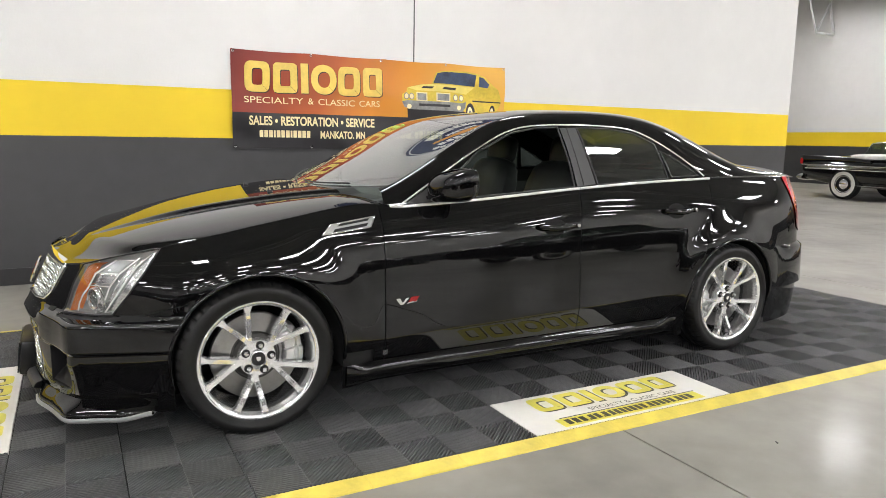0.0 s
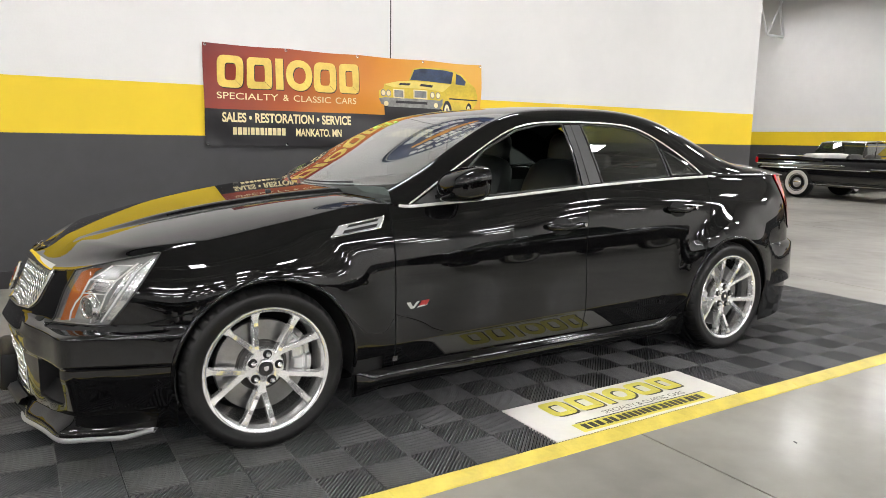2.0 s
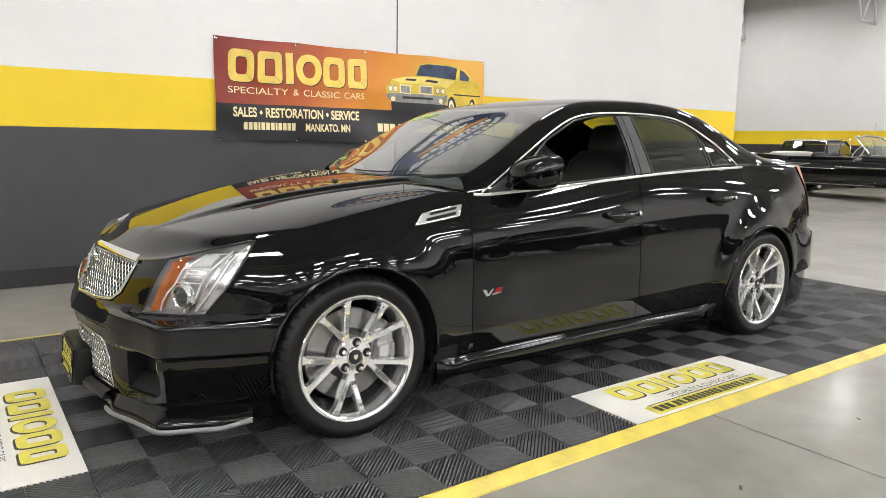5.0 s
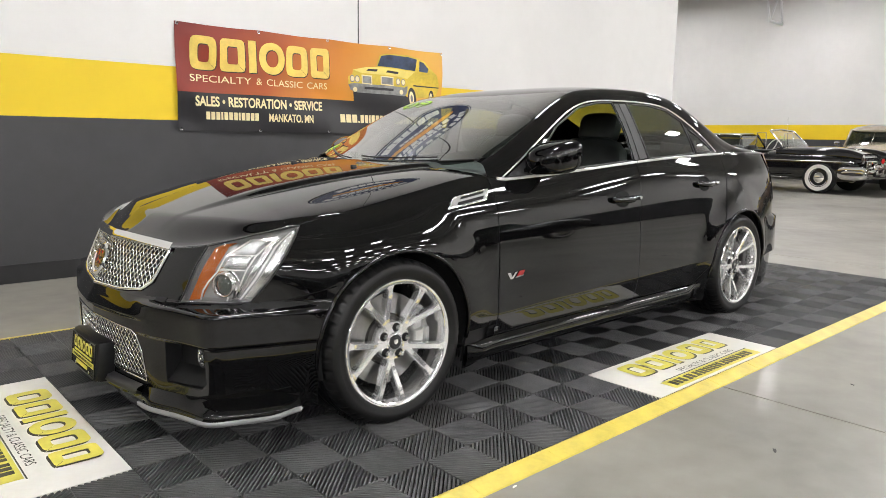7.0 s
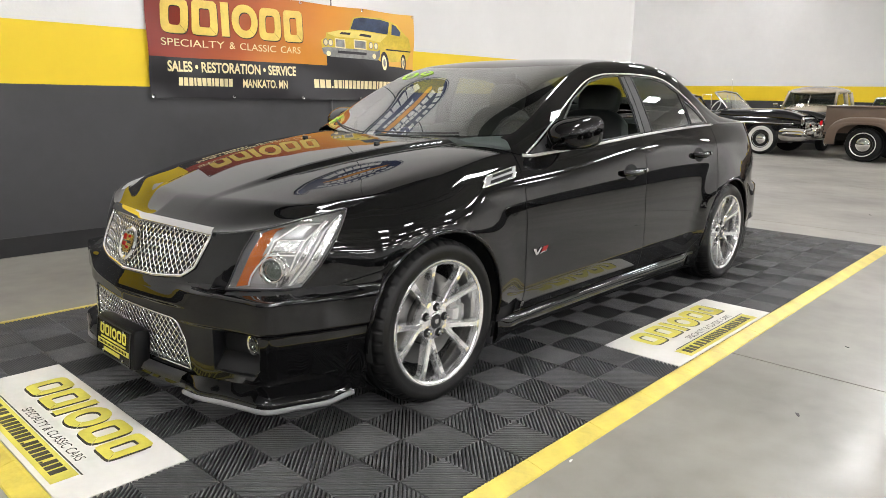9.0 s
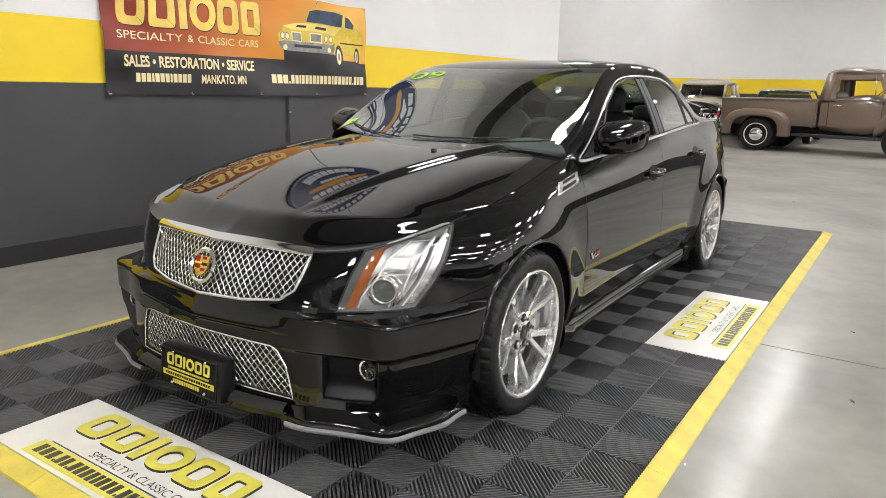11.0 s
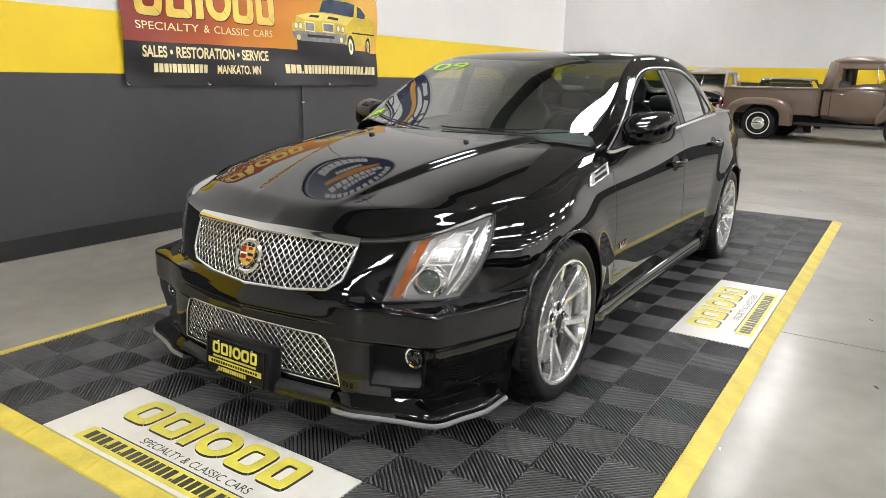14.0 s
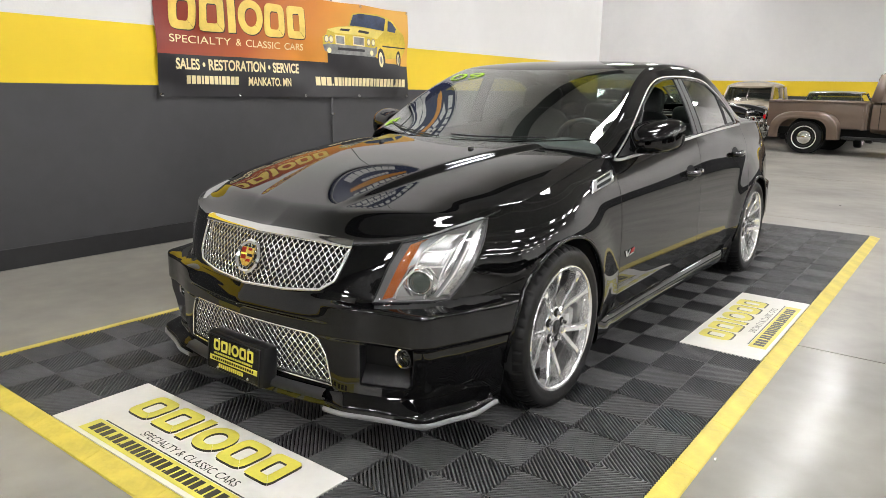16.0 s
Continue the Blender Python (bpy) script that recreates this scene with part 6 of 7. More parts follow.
# side skirts
SK = [(0.238, 0.000), (0.230, 0.012), (0.205, 0.030), (0.178, 0.040), (0.160, 0.036), (0.140, 0.010), (0.135, -0.06)]
sk_w = lambda x: smooth(-1.03, -0.92, x) * smooth(1.0, 0.86, x)  # noqa: E731
skirt = grid(lambda u, v: skin(SX(u), SK[v][0] + 0.008 * (u + 1) / 2, 0.002 + SK[v][1] * (0.25 + 0.75 * sk_w(u))), linspace(-1.035, 1.01, 70), range(len(SK)))
pair("skirt_blade", skirt, M_PAINT, "black side-skirt blade")

# tail lamps at the rear corners
TAIL = [(SX(2.06), 1.05), (SX(2.095), 0.98), (SX(2.135), 0.86), (SX(2.165), 0.72), (SX(2.26), 0.68), (SX(2.33), 0.70), (SX(2.32), 0.85), (SX(2.27), 1.05)]
pair("tail_lamp", skin_patch(TAIL, 0.006, 0.02), M_RED, "upright red tail lamp")
bl = grid(lambda u, v: skin(u, (0.62, 0.60, 0.36, 0.34)[v], (0.0, 0.028, 0.028, 0.0)[v] * smooth(SX(1.82), SX(2.0), u)), linspace(SX(1.82), S_END, 40), range(4))
pair("bumper_pad", bl, M_PAINT)

# wipers, washer jets, scuttle, window writing
def shield_pt(x, y, up=0.0):
    """A point of the windscreen at x along and y across."""
    w = -cabin(x, 0.6).y
    p = cabin(x, 0.6 + 0.4 * (1 - min(1, abs(y) / w)))
    q = cabin(x + 0.01, 0.6 + 0.4 * (1 - min(1, abs(y) / w)))
    n = Vector((-(q.z - p.z), 0, 0.01)).normalized()
    return Vector((p.x, y, p.z)) + n * up


def base_x(y):
    return -1.0 + 0.235 * (abs(y) / 0.66) ** 2 + 0.02


for y0, y1 in ((-0.46, 0.04), (0.10, 0.60)):
    pts = [shield_pt(base_x(y0 + (y1 - y0) * k) + 0.004 + 0.03 * k, y0 + (y1 - y0) * k, 0.008) for k in linspace(0, 1, 10)]
    part("wiper", tube(pts, 0.004, 6), M_TRIMK, sedan)
for y in (-0.25, 0.25):
    p = hood_pt(y / 0.72, 0.80)
    part("washer_jet", box((p.x - 0.012, p.y - 0.009, p.z - 0.004), (p.x + 0.012, p.y + 0.009, p.z + 0.010), bevel=0.003), M_TRIMK, sedan)
sc = grid(lambda u, v: Vector((scuttle(u) - 0.02 + 0.13 * v, u * 0.70, hood_pt(u * 0.98, 1.0).z - 0.012 + 0.012 * v)), linspace(-1, 1, 30), linspace(0, 1, 4))
part("scuttle", sc, M_TRIMK, sedan)
txt = words("09", 0.16, Matrix.Identity(4), 0.23)
for v in txt.verts:
    v.co = shield_pt(-0.275 + 0.85 * v.co.y, 0.575 - v.co.x, 0.004)
part("window_writing", txt, M_MARK, sedan, "green marker numerals on the glass", smoothed=False)
st = grid(lambda u, v: shield_pt(-0.775 + 0.06 * v + 0.02 * u, 0.655 - 0.06 * u, 0.004), linspace(0, 1, 4), linspace(0, 1, 4))
part("sticker", st, M_MARK, sedan, "small yellow-green sticker")

# ---- sedan: inside ----
def cushion(w, d, h, r=0.05, n=4.0):
    """A soft block, w across, d deep, h high, standing on z = 0."""
    bm = bmesh.new()

    def f(a, b):
        ca, sa, cb, sb = math.cos(a), math.sin(a), math.cos(b), math.sin(b)
        k = (abs(ca * cb) ** n + abs(sa * cb) ** n + abs(sb) ** n) ** (-1 / n)
        return Vector((ca * cb * k * d / 2, sa * cb * k * w / 2, (sb * k + 1) * h / 2))

    add_grid(bm, f, linspace(0, 2 * math.pi, 25), linspace(-math.pi / 2 + 0.01, math.pi / 2 - 0.01, 15))
    bmesh.ops.remove_doubles(bm, verts=bm.verts, dist=0.001)
    return bm


def moved(bm, m):
    for v in bm.verts:
        v.co = m @ v.co
    return bm


for y in (-0.36, 0.36):
    part("front_seat", moved(cushion(0.52, 0.52, 0.18), pose(0.05, y, 0.42)), M_SEAT, sedan, "black leather seat")
    part("seat_back", moved(cushion(0.50, 0.17, 0.66), pose(0.33, y, 0.50, 0, 16, 0)), M_SEAT, sedan)
    part("headrest", moved(cushion(0.27, 0.11, 0.19), pose(0.53, y, 1.10, 0, 12, 0)), M_SEAT, sedan)
part("rear_bench", moved(cushion(1.30, 0.50, 0.20), pose(0.98, 0, 0.42)), M_SEAT, sedan)
part("bench_back", moved(cushion(1.28, 0.16, 0.62), pose(1.30, 0, 0.48, 0, 22, 0)), M_SEAT, sedan)
for y in (-0.36, 0.36):
    part("headrest", moved(cushion(0.25, 0.09, 0.13), pose(1.46, y, 1.03, 0, 18, 0)), M_SEAT, sedan)
part("parcel_shelf", box((1.42, -0.60, 1.0), (1.88, 0.60, 1.03)), M_SEAT, sedan, smoothed=False)
dash = grid(lambda u, v: Vector((-0.92 + 0.55 * v, u * 0.70, 0.955 + 0.02 * math.sin(v * 3.0) + 0.045 * math.exp(-(((u * 0.70 + 0.36) / 0.2) ** 2)) * smooth(0.55, 0.9, v) - 0.16 * smooth(0.9, 1.0, v))), linspace(-1, 1, 30), linspace(0, 1, 18))
part("dashboard", dash, M_DASH, sedan, "dark grey dashboard")
part("dash_front", box((-0.40, -0.70, 0.5), (-0.36, 0.70, 0.80)), M_DASH, sedan, smoothed=False)
sw = bmesh.new()
add_tube(sw, [(0.185 * math.cos(a), 0.185 * math.sin(a), 0) for a in linspace(0, 2 * math.pi * 31 / 32, 32)], 0.015, 8, True)
for a in (0.2, math.pi - 0.2, -math.pi / 2):
    add_tube(sw, [(0, 0, -0.01), (0.18 * math.cos(a), 0.18 * math.sin(a), 0)], 0.014, 6)
add_lathe(sw, [(0.0, 0.012), (0.05, 0.008), (0.065, -0.02)], 20, "z")
moved(sw, pose(-0.22, -0.37, 0.93) @ pose(0, 0, 0, 0, 65, 0) @ pose(0, 0, 0, 0, 0, 90))
part("steering_wheel", sw, M_SEAT, sedan)
rv = moved(cushion(0.22, 0.03, 0.06), pose(0.02, 0.0, 1.29))
part("rear_view_mirror", rv, M_TRIMK, sedan)
hl_ = grid(lambda u, v: cabin(0.06 + 1.14 * u, 0.56 + 0.44 * v) + Vector((0, 0, -0.02)), linspace(0, 1, 20), linspace(0, 1, 10))
part("headliner", both(hl_), M_DASH, sedan)
din = grid(lambda u, v: Vector((-0.75 + 2.05 * u, -0.76 + 0.03 * math.sin(v * 3), 0.35 + 0.60 * v)), linspace(0, 1, 12), linspace(0, 1, 6))
pair("door_lining", din, M_SEAT)
part("console", box((-0.45, -0.11, 0.2), (0.75, 0.11, 0.62), bevel=0.03), M_DASH, sedan)


# ---- the other vehicles ----
M_BLACK2 = mat("old_black_paint", (0.006, 0.006, 0.007), 0.12, var=0.1, coat=1.0, scale=3)
M_BROWN = mat("brown_paint", (0.135, 0.095, 0.070), 0.30, var=0.06, coat=0.7, scale=2)
M_GOLDP = mat("pale_gold_paint", (0.42, 0.36, 0.27), 0.25, 0.25, var=0.06, coat=0.8, scale=2)
M_WW = mat("white_sidewall", (0.72, 0.70, 0.66), 0.5, var=0.05, scale=12)
M_CLEAR = glass("clear_glass", (0.86, 0.90, 0.88), least=0.08)
M_TOP = mat("folded_white_top", (0.55, 0.53, 0.50), 0.7, var=0.1, scale=8, bump=0.1, bscale=60)
M_RUN = mat("running_board", (0.02, 0.02, 0.02), 0.4, var=0.2, scale=6)


def loft(rows, power=3.0, n=28, flat=0.0):
    """A closed hull through sections (x, half width, low, high); power: how square the sections are."""
    bm = bmesh.new()
    rings = []
    for row in rows:
        x, w, lo, hi = row[:4]
        p = row[4] if len(row) > 4 else power
        ring = []
        for k in range(n):
            a = 2 * math.pi * (k + 0.5) / n
            c, s = math.cos(a), math.sin(a)
            q = (abs(c) ** p + abs(s) ** p) ** (-1 / p)
            ring.append(bm.verts.new((x, c * q * w, (lo + hi) / 2 + s * q * (hi - lo) / 2)))
        rings.append(ring)
    for a, b in zip(rings, rings[1:]):
        for k in range(n):
            bm.faces.new((a[k], a[(k + 1) % n], b[(k + 1) % n], b[k]))
    bm.faces.new(rings[0][::-1])
    bm.faces.new(rings[-1])
    bmesh.ops.recalc_face_normals(bm, faces=bm.faces)
    return bm


def smooth_rows(rows, n=30):
    f = spline([(r[0], *r[1:4]) for r in rows])
    return [(x, *f(x)) for x in linspace(rows[0][0], rows[-1][0], n)]


def old_wheel(parent, x, y, r, rim, band, wide=0.19, tyre_label="black tyre with a white sidewall", disc=None):
    """A classic wheel; y below zero is the left side. band: inner and outer radius of the white ring."""
    sd = -1 if y < 0 else 1
    at = pose(x, y, r, 0, 0, 0 if sd < 0 else 180)
    h = wide / 2
    w = part("wheel", lathe([(rim, -h * 0.5), (rim * 1.0, -h * 0.86), (rim * 0.93, -h * 0.82), (rim * 0.86, -h * 0.55), (0.02, -h * 0.5), (0.0, -h * 0.5)], 40), disc or M_CHROME, parent, "steel wheel with a chrome hub cap")
    w.matrix_basis = at
    part("tyre", lathe([(rim, h * 0.8), (r * 0.86, h), (r * 0.97, h * 0.85), (r, h * 0.55), (r, -h * 0.55), (r * 0.97, -h * 0.85), (r * 0.86, -h), (rim, -h * 0.85)], 48), M_RUBBER, w, tyre_label)
    part("white_ring", lathe([(band[0], -h * 0.955), (band[0] + 0.004, -h - 0.004), (band[1] - 0.004, -h - 0.006), (band[1], -h * 0.985)], 48), M_WW, w)
    part("hub_cap", lathe([(0.0, -h - 0.03), (rim * 0.25, -h - 0.028), (rim * 0.42, -h - 0.012), (rim * 0.6, -h * 0.8), (rim * 0.7, -h * 0.78), (rim * 0.74, -h * 0.6)], 40), M_CHROME, w)
    return w


def marked(parent, body, size, m, width=None):
    part("window_writing", words(body, size, m, width), M_MARK, parent, "green marker writing on the glass", smoothed=False)


# Each vehicle is built with its front to -x, its middle over the origin.
def convertible():
    c = thing("convertible", "black fifties convertible with whitewall tyres and its top folded", "car")
    lower = smooth_rows([(-2.55, 0.86, 0.36, 0.84), (-2.35, 0.93, 0.30, 0.92), (-1.6, 0.97, 0.27, 0.97), (-0.6, 0.97, 0.27, 0.96), (0.6, 0.97, 0.27, 0.95), (1.4, 0.97, 0.28, 0.96), (2.2, 0.94, 0.33, 0.97), (2.75, 0.86, 0.42, 0.95)], 34)
    part("body", loft(lower, 4.5, 36), M_BLACK2, c, "glossy black body")
    part("hood", loft(smooth_rows([(-2.45, 0.55, 0.80, 0.92), (-2.1, 0.66, 0.80, 1.02), (-1.2, 0.70, 0.80, 1.06), (-0.75, 0.72, 0.80, 1.04)], 14), 3.0), M_BLACK2, c)
    part("boot_lid", loft(smooth_rows([(1.5, 0.72, 0.8, 1.0), (2.1, 0.66, 0.8, 1.01), (2.7, 0.56, 0.75, 0.95)], 12), 3.0), M_BLACK2, c)
    for sd in (-1, 1):
        fin = loft(smooth_rows([(1.0, 0.05, 0.8, 0.95), (1.9, 0.07, 0.8, 1.02), (2.78, 0.05, 0.72, 1.03)], 12), 2.6)
        part("rear_fin", moved(fin, pose(0, sd * 0.84, 0)), M_BLACK2, c)
        fl = loft(smooth_rows([(-2.62, 0.11, 0.68, 0.92), (-2.45, 0.13, 0.66, 0.98), (-1.6, 0.12, 0.7, 1.02), (-0.7, 0.06, 0.8, 0.99)], 14), 2.6)
        part("front_wing", moved(fl, pose(0, sd * 0.80, 0)), M_BLACK2, c)
        part("headlight", moved(lathe([(0.0, -0.05), (0.05, -0.045), (0.082, -0.015), (0.098, -0.012), (0.104, 0.01), (0.10, 0.05)], 28, "x"), pose(-2.61, sd * 0.79, 0.80)), M_CHROME, c, "round chrome headlight")
        part("tail_lamp", moved(cushion(0.12, 0.10, 0.16), pose(2.78, sd * 0.84, 0.80)), M_RED, c)
        for za, zb, xa, xb in ((0.735, 0.745, -2.5, -0.2), (0.70, 0.71, -0.2, 2.6), (0.80, 0.80, 0.4, 2.7), (0.345, 0.345, -1.1, 1.25)):
            pts = [Vector((x, sd * 0.978, za + (zb - za) * (x - xa) / (xb - xa))) for x in linspace(xa, xb, 12)]
            part("side_trim", tube(pts, 0.014, 6), M_CHROME, c)
        spear = loft(smooth_rows([(0.5, 0.008, 0.765, 0.772), (1.5, 0.014, 0.725, 0.79), (2.55, 0.014, 0.71, 0.79)], 10), 3.0)
        part("rear_spear", moved(spear, pose(0, sd * 0.972, 0)), M_RIMIN, c)
        # flat black discs on the closed body, painting the shade of wheel openings
        part("arch_gap", moved(lathe([(0.36, -0.012), (0.36, 0.0), (0.0, 0.0)], 30, "y"), pose(-1.78, sd * 0.972, 0.37, 0, 0, 0 if sd < 0 else 180)), M_UNDER, c)
        part("arch_gap", moved(lathe([(0.35, -0.012), (0.35, 0.0), (0.0, 0.0)], 30, "y"), pose(1.55, sd * 0.972, 0.36, 0, 0, 0 if sd < 0 else 180)), M_UNDER, c)
    part("front_bumper", loft([(-2.86, 0.86, 0.40, 0.56), (-2.80, 0.95, 0.36, 0.60), (-2.66, 0.97, 0.38, 0.58)], 3.0, 40), M_CHROME, c, "heavy chrome bumper")
    for sd in (-1, 1):
        part("bumper_end", moved(cushion(0.10, 0.55, 0.20), pose(-2.52, sd * 0.96, 0.36)), M_CHROME, c)
        part("bumper_wrap", moved(cushion(0.08, 0.62, 0.30), pose(-2.48, sd * 0.955, 0.34)), M_CHROME, c)
        part("over_rider", moved(cushion(0.14, 0.12, 0.30), pose(-2.86, sd * 0.28, 0.42)), M_CHROME, c)
        part("bumper_pod", moved(cushion(0.24, 0.16, 0.20), pose(-2.84, sd * 0.55, 0.46)), M_CHROME, c)
    part("grille", box((-2.66, -0.62, 0.58), (-2.60, 0.62, 0.76), bevel=0.02), M_CHROME, c)
    part("rear_bumper", loft([(2.72, 0.93, 0.40, 0.56), (2.86, 0.93, 0.38, 0.58), (2.92, 0.84, 0.42, 0.54)], 3.0, 40), M_CHROME, c)
    ws = tube([(-0.58, -0.72, 0.98), (-0.80, -0.70, 1.05), (-0.42, -0.64, 1.43), (-0.38, 0.0, 1.47), (-0.42, 0.64, 1.43), (-0.80, 0.70, 1.05), (-0.58, 0.72, 0.98)], 0.022, 8)
    part("screen_frame", ws, M_CHROME, c, "chrome windscreen frame")
    gl_ = grid(lambda u, v: Vector((-0.84 + 0.44 * v - 0.10 * (1 - u * u) * (1 - v), u * (0.70 - 0.06 * v), 1.02 + 0.42 * v)), linspace(-1, 1, 16), linspace(0, 1, 6))
    part("windscreen", gl_, M_CLEAR, c)
    for sd in (-1, 1):
        part("vent_window", tube([(-0.40, sd * 0.76, 1.0), (-0.36, sd * 0.72, 1.38), (-0.14, sd * 0.72, 1.38), (-0.14, sd * 0.76, 1.0)], 0.012, 6), M_CHROME, c)
    for y in (-0.38, 0.38):
        part("seat_back", moved(cushion(0.62, 0.16, 0.5), pose(0.45, y, 0.58, 0, 12, 0)), M_SEAT, c)
    part("seat_back", moved(cushion(1.25, 0.16, 0.42), pose(1.2, 0, 0.6, 0, 14, 0)), M_SEAT, c)
    part("folded_top", moved(cushion(1.42, 0.55, 0.16), pose(1.45, 0, 0.92)), M_TOP, c, "folded pale fabric top")
    part("cockpit", box((-0.45, -0.80, 0.957), (1.2, 0.80, 0.966)), M_SEAT, c, smoothed=False)
    part("steering_wheel", moved(tube([(0.2 * math.cos(a), 0.2 * math.sin(a), 0) for a in linspace(0, 6.1, 24)], 0.014, 6, True), pose(0.0, -0.38, 1.05, 0, 60, 0)), M_TOP, c)
    part("aerial", tube([(-0.9, 0.72, 1.0), (-0.86, 0.73, 1.75)], 0.005, 5), M_CHROME, c)
    for x in (-1.78, 1.55):
        for sd in (-1, 1):
            old_wheel(c, x, sd * 0.895, 0.365, 0.20, (0.215, 0.300), 0.19)
    marked(c, "57", 0.18, pose(-0.66, 0.5, 1.20, 50, 0, -90), 0.30)
    return c


def pickup():
    p = thing("pickup_truck", "brown fifties pickup truck with a stepside bed", "truck")
    C = -0.40  # the cab's place along the truck
    cab = smooth_rows([(C - 0.78, 0.78, 0.55, 1.12), (C - 0.66, 0.80, 0.5, 1.20), (C + 0.3, 0.82, 0.48, 1.22), (C + 0.52, 0.80, 0.5, 1.22)], 14)
    part("cab", loft(cab, 6.0, 36), M_BROWN, p, "brown cab")
    roof = loft([(-0.62, 0.66, 1.66, 1.74), (-0.45, 0.71, 1.64, 1.82), (-0.1, 0.73, 1.64, 1.87), (0.25, 0.72, 1.64, 1.86), (0.44, 0.68, 1.62, 1.80), (0.52, 0.60, 1.6, 1.70)], 3.0, 32)
    part("cab_roof", moved(roof, pose(C, 0, 0)), M_BROWN, p)
    for sd in (-1, 1):
        part("front_pillar", moved(tube([(-0.74, sd * 0.76, 1.16), (-0.50, sd * 0.68, 1.70)], 0.035, 8), pose(C, 0, 0)), M_BROWN, p)
        part("rear_pillar", moved(tube([(0.47, sd * 0.77, 1.16), (0.40, sd * 0.67, 1.72)], [0.12, 0.09], 8), pose(C, 0, 0)), M_BROWN, p)
        part("vent_bar", moved(tube([(-0.46, sd * 0.775, 1.18), (-0.40, sd * 0.71, 1.66)], 0.012, 6), pose(C, 0, 0)), M_CHROME, p)
        part("door_line", moved(tube([(-0.60, sd * 0.805, 0.60), (-0.62, sd * 0.812, 1.15)], 0.006, 5), pose(C, 0, 0)), M_UNDER, p)
        part("door_line", moved(tube([(0.36, sd * 0.822, 0.60), (0.37, sd * 0.825, 1.15)], 0.006, 5), pose(C, 0, 0)), M_UNDER, p)
        part("belt_bead", moved(tube([(-0.70, sd * 0.806, 1.17), (0.45, sd * 0.824, 1.17)], 0.014, 6), pose(C, 0, 0)), M_BROWN, p)
        part("door_handle", moved(tube([(0.10, sd * 0.83, 1.05), (0.12, sd * 0.87, 1.05), (0.27, sd * 0.87, 1.05)], 0.012, 6), pose(C, 0, 0)), M_CHROME, p)
        part("door_mirror", moved(tube([(-0.60, sd * 0.80, 1.10), (-0.66, sd * 0.98, 1.32)], 0.008, 6), pose(C, 0, 0)), M_CHROME, p)
        def cab_side(x0, x1, x2, x3, z0, z1):
            """A painted panel of the cab's side, x0 to x1 at its foot, x2 to x3 at its head, leaning in."""
            y = lambda z: sd * (0.815 - 0.105 * (z - 1.16) / 0.52)  # noqa: E731
            bm = bmesh.new()
            for t in (0.0, 0.035):
                add_grid(bm, lambda u, v: Vector((C + (x0 + (x1 - x0) * u) * (1 - v) + (x2 + (x3 - x2) * u) * v, y(z0 + (z1 - z0) * v) - sd * t, z0 + (z1 - z0) * v)), linspace(0, 1, 5), linspace(0, 1, 6))
            return bm

        part("door_pillar", cab_side(0.26, 0.52, 0.24, 0.46, 1.16, 1.72), M_BROWN, p)
        part("door_top", cab_side(-0.52, 0.26, -0.48, 0.25, 1.60, 1.72), M_BROWN, p)
        part("door_front", cab_side(-0.74, -0.66, -0.54, -0.44, 1.16, 1.70), M_BROWN, p)
        part("running_board", box((-1.0, sd * 0.84 - 0.10, 0.36), (0.60, sd * 0.84 + 0.10, 0.42), bevel=0.015), M_RUN, p)
        wing = loft(smooth_rows([(-2.12, 0.10, 0.62, 0.90), (-1.95, 0.17, 0.60, 1.00), (-1.45, 0.20, 0.62, 1.06), (-1.08, 0.16, 0.50, 0.92), (-0.92, 0.11, 0.40, 0.66)], 18), 2.6)
        part("front_wing", moved(wing, pose(0, sd * 0.74, 0)), M_BROWN, p)
        part("headlight", moved(lathe([(0.0, -0.03), (0.07, -0.02), (0.09, 0.0), (0.10, 0.03)], 24, "x"), pose(-2.13, sd * 0.70, 0.82)), M_CHROME, p)
        # rear wing: an arched shell over the wheel
        bm = bmesh.new()

        def arch(a, reach, rise, out):
            c_, s_ = math.cos(a), max(math.sin(a), 0.0)
            return Vector((1.36 + reach * (abs(c_) ** 0.62) * (1 if c_ > 0 else -1), sd * out, 0.34 + rise * s_**0.62))

        add_grid(bm, lambda a, v: arch(a, 0.70, 0.60 - 0.10 * v**3, 0.76 + 0.26 * math.sin(v * math.pi / 2) ** 0.8), linspace(0, math.pi, 36), linspace(0, 1, 10), sd > 0)
        add_grid(bm, lambda a, v: arch(a, 0.70 - 0.20 * v, 0.50 - 0.06 * v, 1.02 + 0.012 * math.sin(v * math.pi)), linspace(0, math.pi, 36), linspace(0, 1, 5), sd > 0)
        part("rear_wing", bm, M_BROWN, p, "rounded brown rear wing")
        # flat black disc behind the wheel, in place of the shade under the wing
        part("wheel_gap", moved(lathe([(0.42, 0.0), (0.0, 0.0)], 28, "y"), pose(1.33, sd * 0.78, 0.40)), M_UNDER, p)
        part("bed_side", box((0.21, sd * 0.74 - 0.02, 0.58), (2.20, sd * 0.74 + 0.02, 1.14), bevel=0.008), M_BROWN, p)
        part("bed_rail", tube([(0.21, sd * 0.76, 1.15), (2.20, sd * 0.76, 1.15)], 0.028, 8), M_BROWN, p)
        part("stake_pocket", box((0.23, sd * 0.74 - 0.045, 0.56), (0.29, sd * 0.74 + 0.045, 1.14), bevel=0.006), M_BROWN, p)
        part("tail_lamp", moved(lathe([(0.0, 0.02), (0.05, 0.015), (0.06, 0.0)], 18, "x"), pose(2.23, sd * 0.86, 0.78)), M_RED, p)
    part("bed_front", box((0.19, -0.72, 0.58), (0.23, 0.72, 1.14)), M_BROWN, p, smoothed=False)
